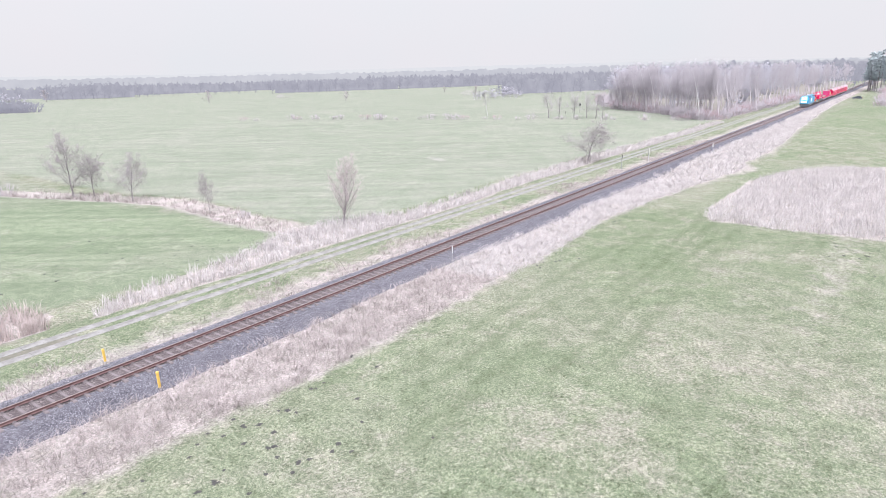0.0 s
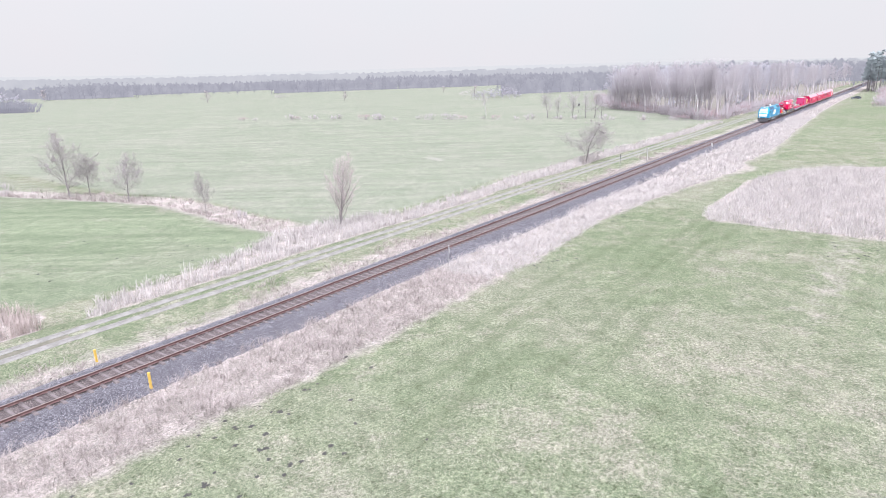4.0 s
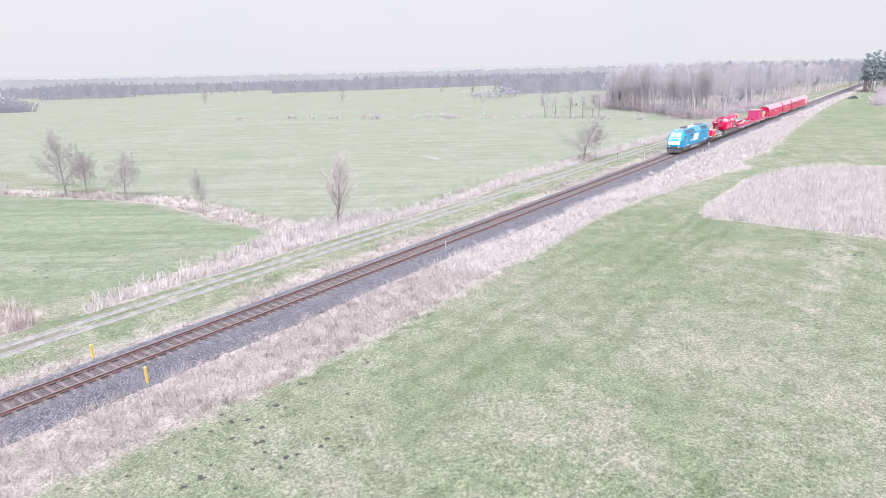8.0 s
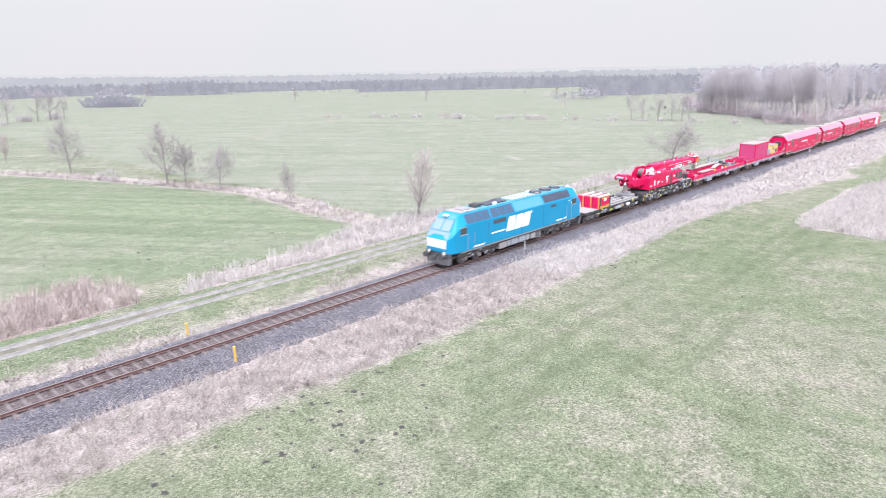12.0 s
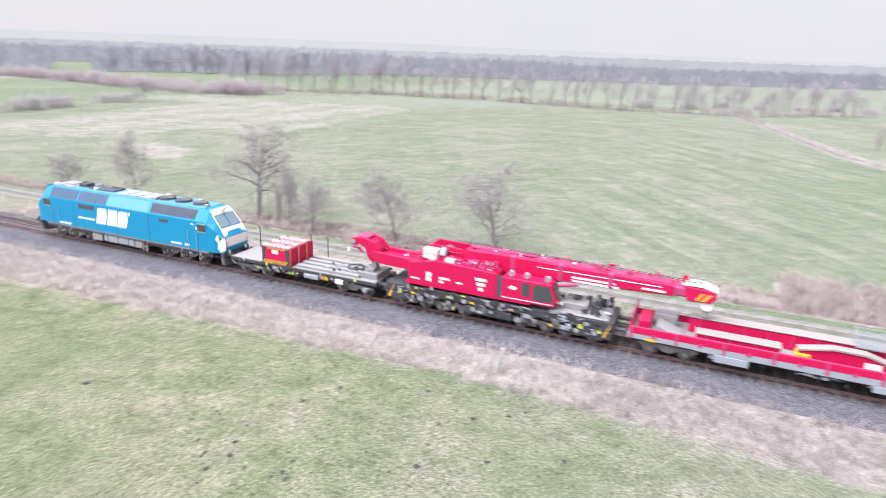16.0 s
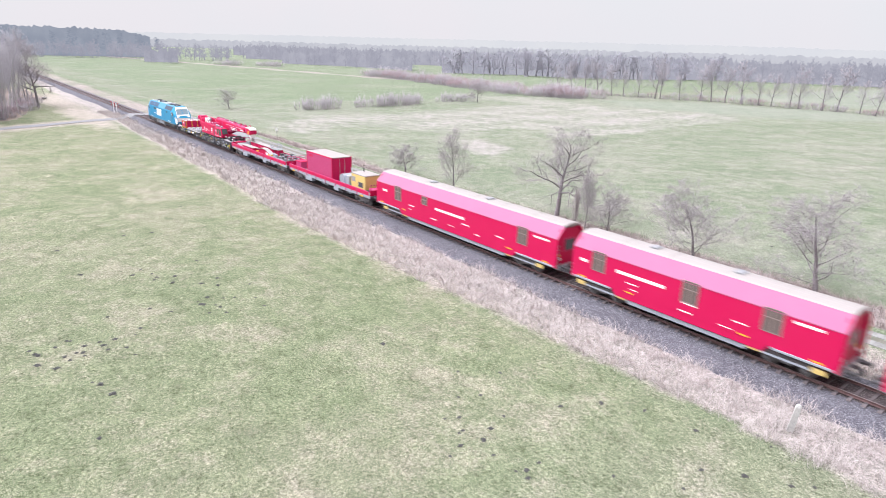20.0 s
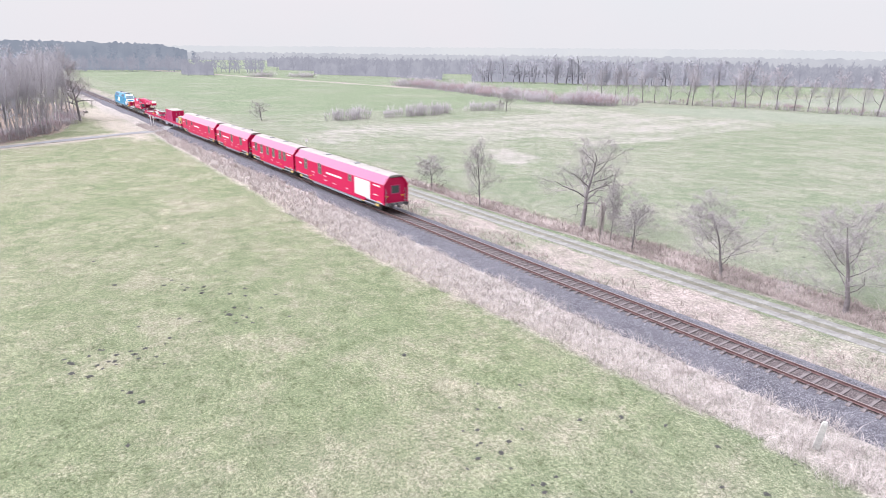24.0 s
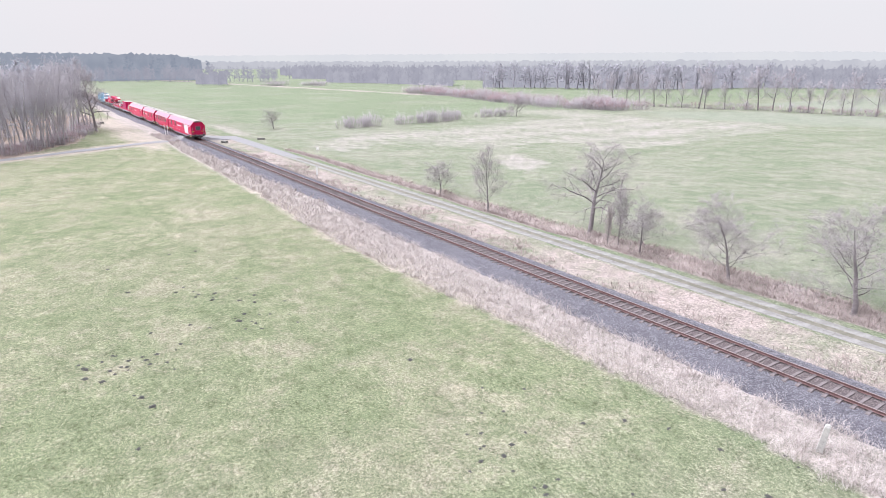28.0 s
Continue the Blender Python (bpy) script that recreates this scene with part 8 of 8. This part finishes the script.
def tufts(name, label, xs, ys, h_lo, h_hi, blades, spread, lean, width, material, seed, simple=False):
    """Bunches of bent blades on the ground, joined in one mesh."""
    g = np.random.default_rng(seed)
    n = len(xs)
    bx = np.repeat(xs, blades) + g.normal(0, spread, n * blades)
    by = np.repeat(ys, blades) + g.normal(0, spread, n * blades)
    m = len(bx)
    bz = land(bx, by) - 0.03
    h = g.uniform(h_lo, h_hi, m) * np.repeat(g.uniform(0.65, 1.25, n), blades)
    a = np.repeat(g.uniform(0, 6.28, n), blades) + g.normal(0, 1.1, m)
    k = np.abs(g.normal(lean, 0.35, m))
    dx, dy = np.cos(a) * k * h, np.sin(a) * k * h
    s = g.uniform(0, 6.28, m)
    wx, wy = np.cos(s) * width, np.sin(s) * width
    up = h / np.sqrt(1 + k * k * 0.6)
    if simple:
        P = np.stack([np.stack([bx - wx, by - wy, bz], 1), np.stack([bx + wx, by + wy, bz], 1), np.stack([bx + dx, by + dy, bz + up], 1)], 1).reshape(-1, 3)
        F = np.arange(3 * m).reshape(-1, 3)
        tagged(part(name, raw_mesh(name, P, F, material), material), label, "grass", kind="stuff")
        return
    P = np.stack([np.stack([bx - wx, by - wy, bz], 1), np.stack([bx + wx, by + wy, bz], 1),
                  np.stack([bx + dx * 0.35 + wx * 0.8, by + dy * 0.35 + wy * 0.8, bz + up * 0.65], 1), np.stack([bx + dx * 0.35 - wx * 0.8, by + dy * 0.35 - wy * 0.8, bz + up * 0.65], 1),
                  np.stack([bx + dx, by + dy, bz + up * 0.9], 1)], 1).reshape(-1, 3)
    f = np.array([(0, 1, 2), (0, 2, 3), (3, 2, 4)])
    F = (f[None] + 5 * np.arange(m)[:, None, None]).reshape(-1, 3)
    tagged(part(name, raw_mesh(name, P, F, material), material), label, "grass", kind="stuff")


def in_box(n, x0, x1, y0, y1, g):
    return g.uniform(x0, x1, n), g.uniform(y0, y1, n)


def verge():
    g = np.random.default_rng(3)
    x, y = in_box(19000, -62, 95, -12, -2.4, g)
    keep = (y > near_edge(x) + wave(x, y) * 0.5 - 0.25 + g.exponential(0.35, len(x)) * -0.3) & (y < -2.75 + 0.35 * wave(x * 3, y, 1))
    for part_of, mat, seed in ((x < -4, "reed_straw", 8), ((x >= -4) & (x < 40), "reed", 11), (x >= 40, "reed_pale", 10)):
        tufts("dry_verge_grass", "tousled pale dry grass along the ballast", x[keep & part_of], y[keep & part_of], 0.3, 0.85, 9, 0.12, 1.0, 0.008, mat, seed)
    x, y = np.concatenate([g.uniform(-165, -62, 4600), g.uniform(95, 235, 6200), g.uniform(235, 420, 3000)]), None
    y = g.uniform(-12, -2.4, len(x))
    keep = (y > near_edge(x) + wave(x, y) * 0.5) & (y < -2.6 + 0.6 * wave(x * 3, y, 1))
    for part_of, mat, seed in ((x < 0, "reed_straw", 12), (x >= 0, "reed_pale", 9)):
        tufts("dry_verge_grass", "tousled pale dry grass along the ballast", x[keep & part_of], y[keep & part_of], 0.35, 0.8, 7, 0.16, 0.7, 0.02, mat, seed)
    x, y = in_box(9000, -125, 150, 2.3, 7.2, g)
    keep = wave(x * 1.7, y * 2, 3) + 0.25 * g.normal(size=len(x)) + 0.30 * (4.4 - y) > -0.05
    for part_of, mat, seed in ((x < 2, "reed_red", 21), (x >= 2, "reed", 13)):
        tufts("dry_bank_grass", "tufts of pale dry grass between track and field road", x[keep & part_of], y[keep & part_of], 0.25, 0.6, 7, 0.13, 0.75, 0.013, mat, seed)
    x, y = in_box(5200, -122, 16, 11, 16, g)
    keep = inside(x, y + 0.3 * wave(x * 2, y), BANK_WEST)
    tufts("withered_verge_grass", "reddish withered grass along a roadside ditch", x[keep], y[keep], 0.35, 0.8, 9, 0.14, 0.8, 0.014, "reed_red", 14)
    x, y = in_box(9000, 14, 206, 11, 20, g)
    keep = inside(x, y + 0.35 * wave(x * 2, y), BANK_EAST)
    tufts("reed_bank", "pale dry reeds beside the field road", x[keep], y[keep], 0.6, 1.15, 8, 0.14, 0.45, 0.014, "reed_pale", 15)
    x, y = in_box(16000, 0, 50, 16, 222, g)
    keep = along(x, y, DITCH) < 2.0 + 0.7 * wave(x, y)
    tufts("reed_ditch", "dry reeds along a winding ditch", x[keep], y[keep], 0.45, 0.95, 9, 0.2, 0.5, 0.018, "reed", 16)
    x, y = in_box(500, 5, 17, 12, 19.5, g)
    keep = inside(x, y, CLUMP_WEST)
    tufts("reed_clump", "dense brownish reed clump beside the field road", x[keep], y[keep], 0.9, 1.5, 12, 0.16, 0.4, 0.014, "reed_red", 17)
    x, y = in_box(15000, 66, 120, -62, -16, g)
    keep = inside(x + 0.6 * wave(y * 2, x), y + 0.5 * wave(x * 2, y), REED_FIELD)
    tufts("reed_field", "wide patch of pale dry reeds in the meadow", x[keep], y[keep], 0.5, 1.0, 7, 0.2, 0.4, 0.02, "reed_pale", 18, True)
    # short meadow grass near the camera's place, green and bleached
    x, y = in_box(95000, -62, 75, -33, -6.0, g)
    keep = y < near_edge(x) + 0.4
    tufts("meadow_tufts", "short green and bleached meadow grass", x[keep], y[keep], 0.04, 0.12, 4, 0.06, 1.0, 0.012, "blade", 19, True)


verge()


def motions():
    for root, s in VEHICLES:
        walk(root, [(t, pose(x + s, 0, RAIL)) for t, x in TRAIN])


motions()
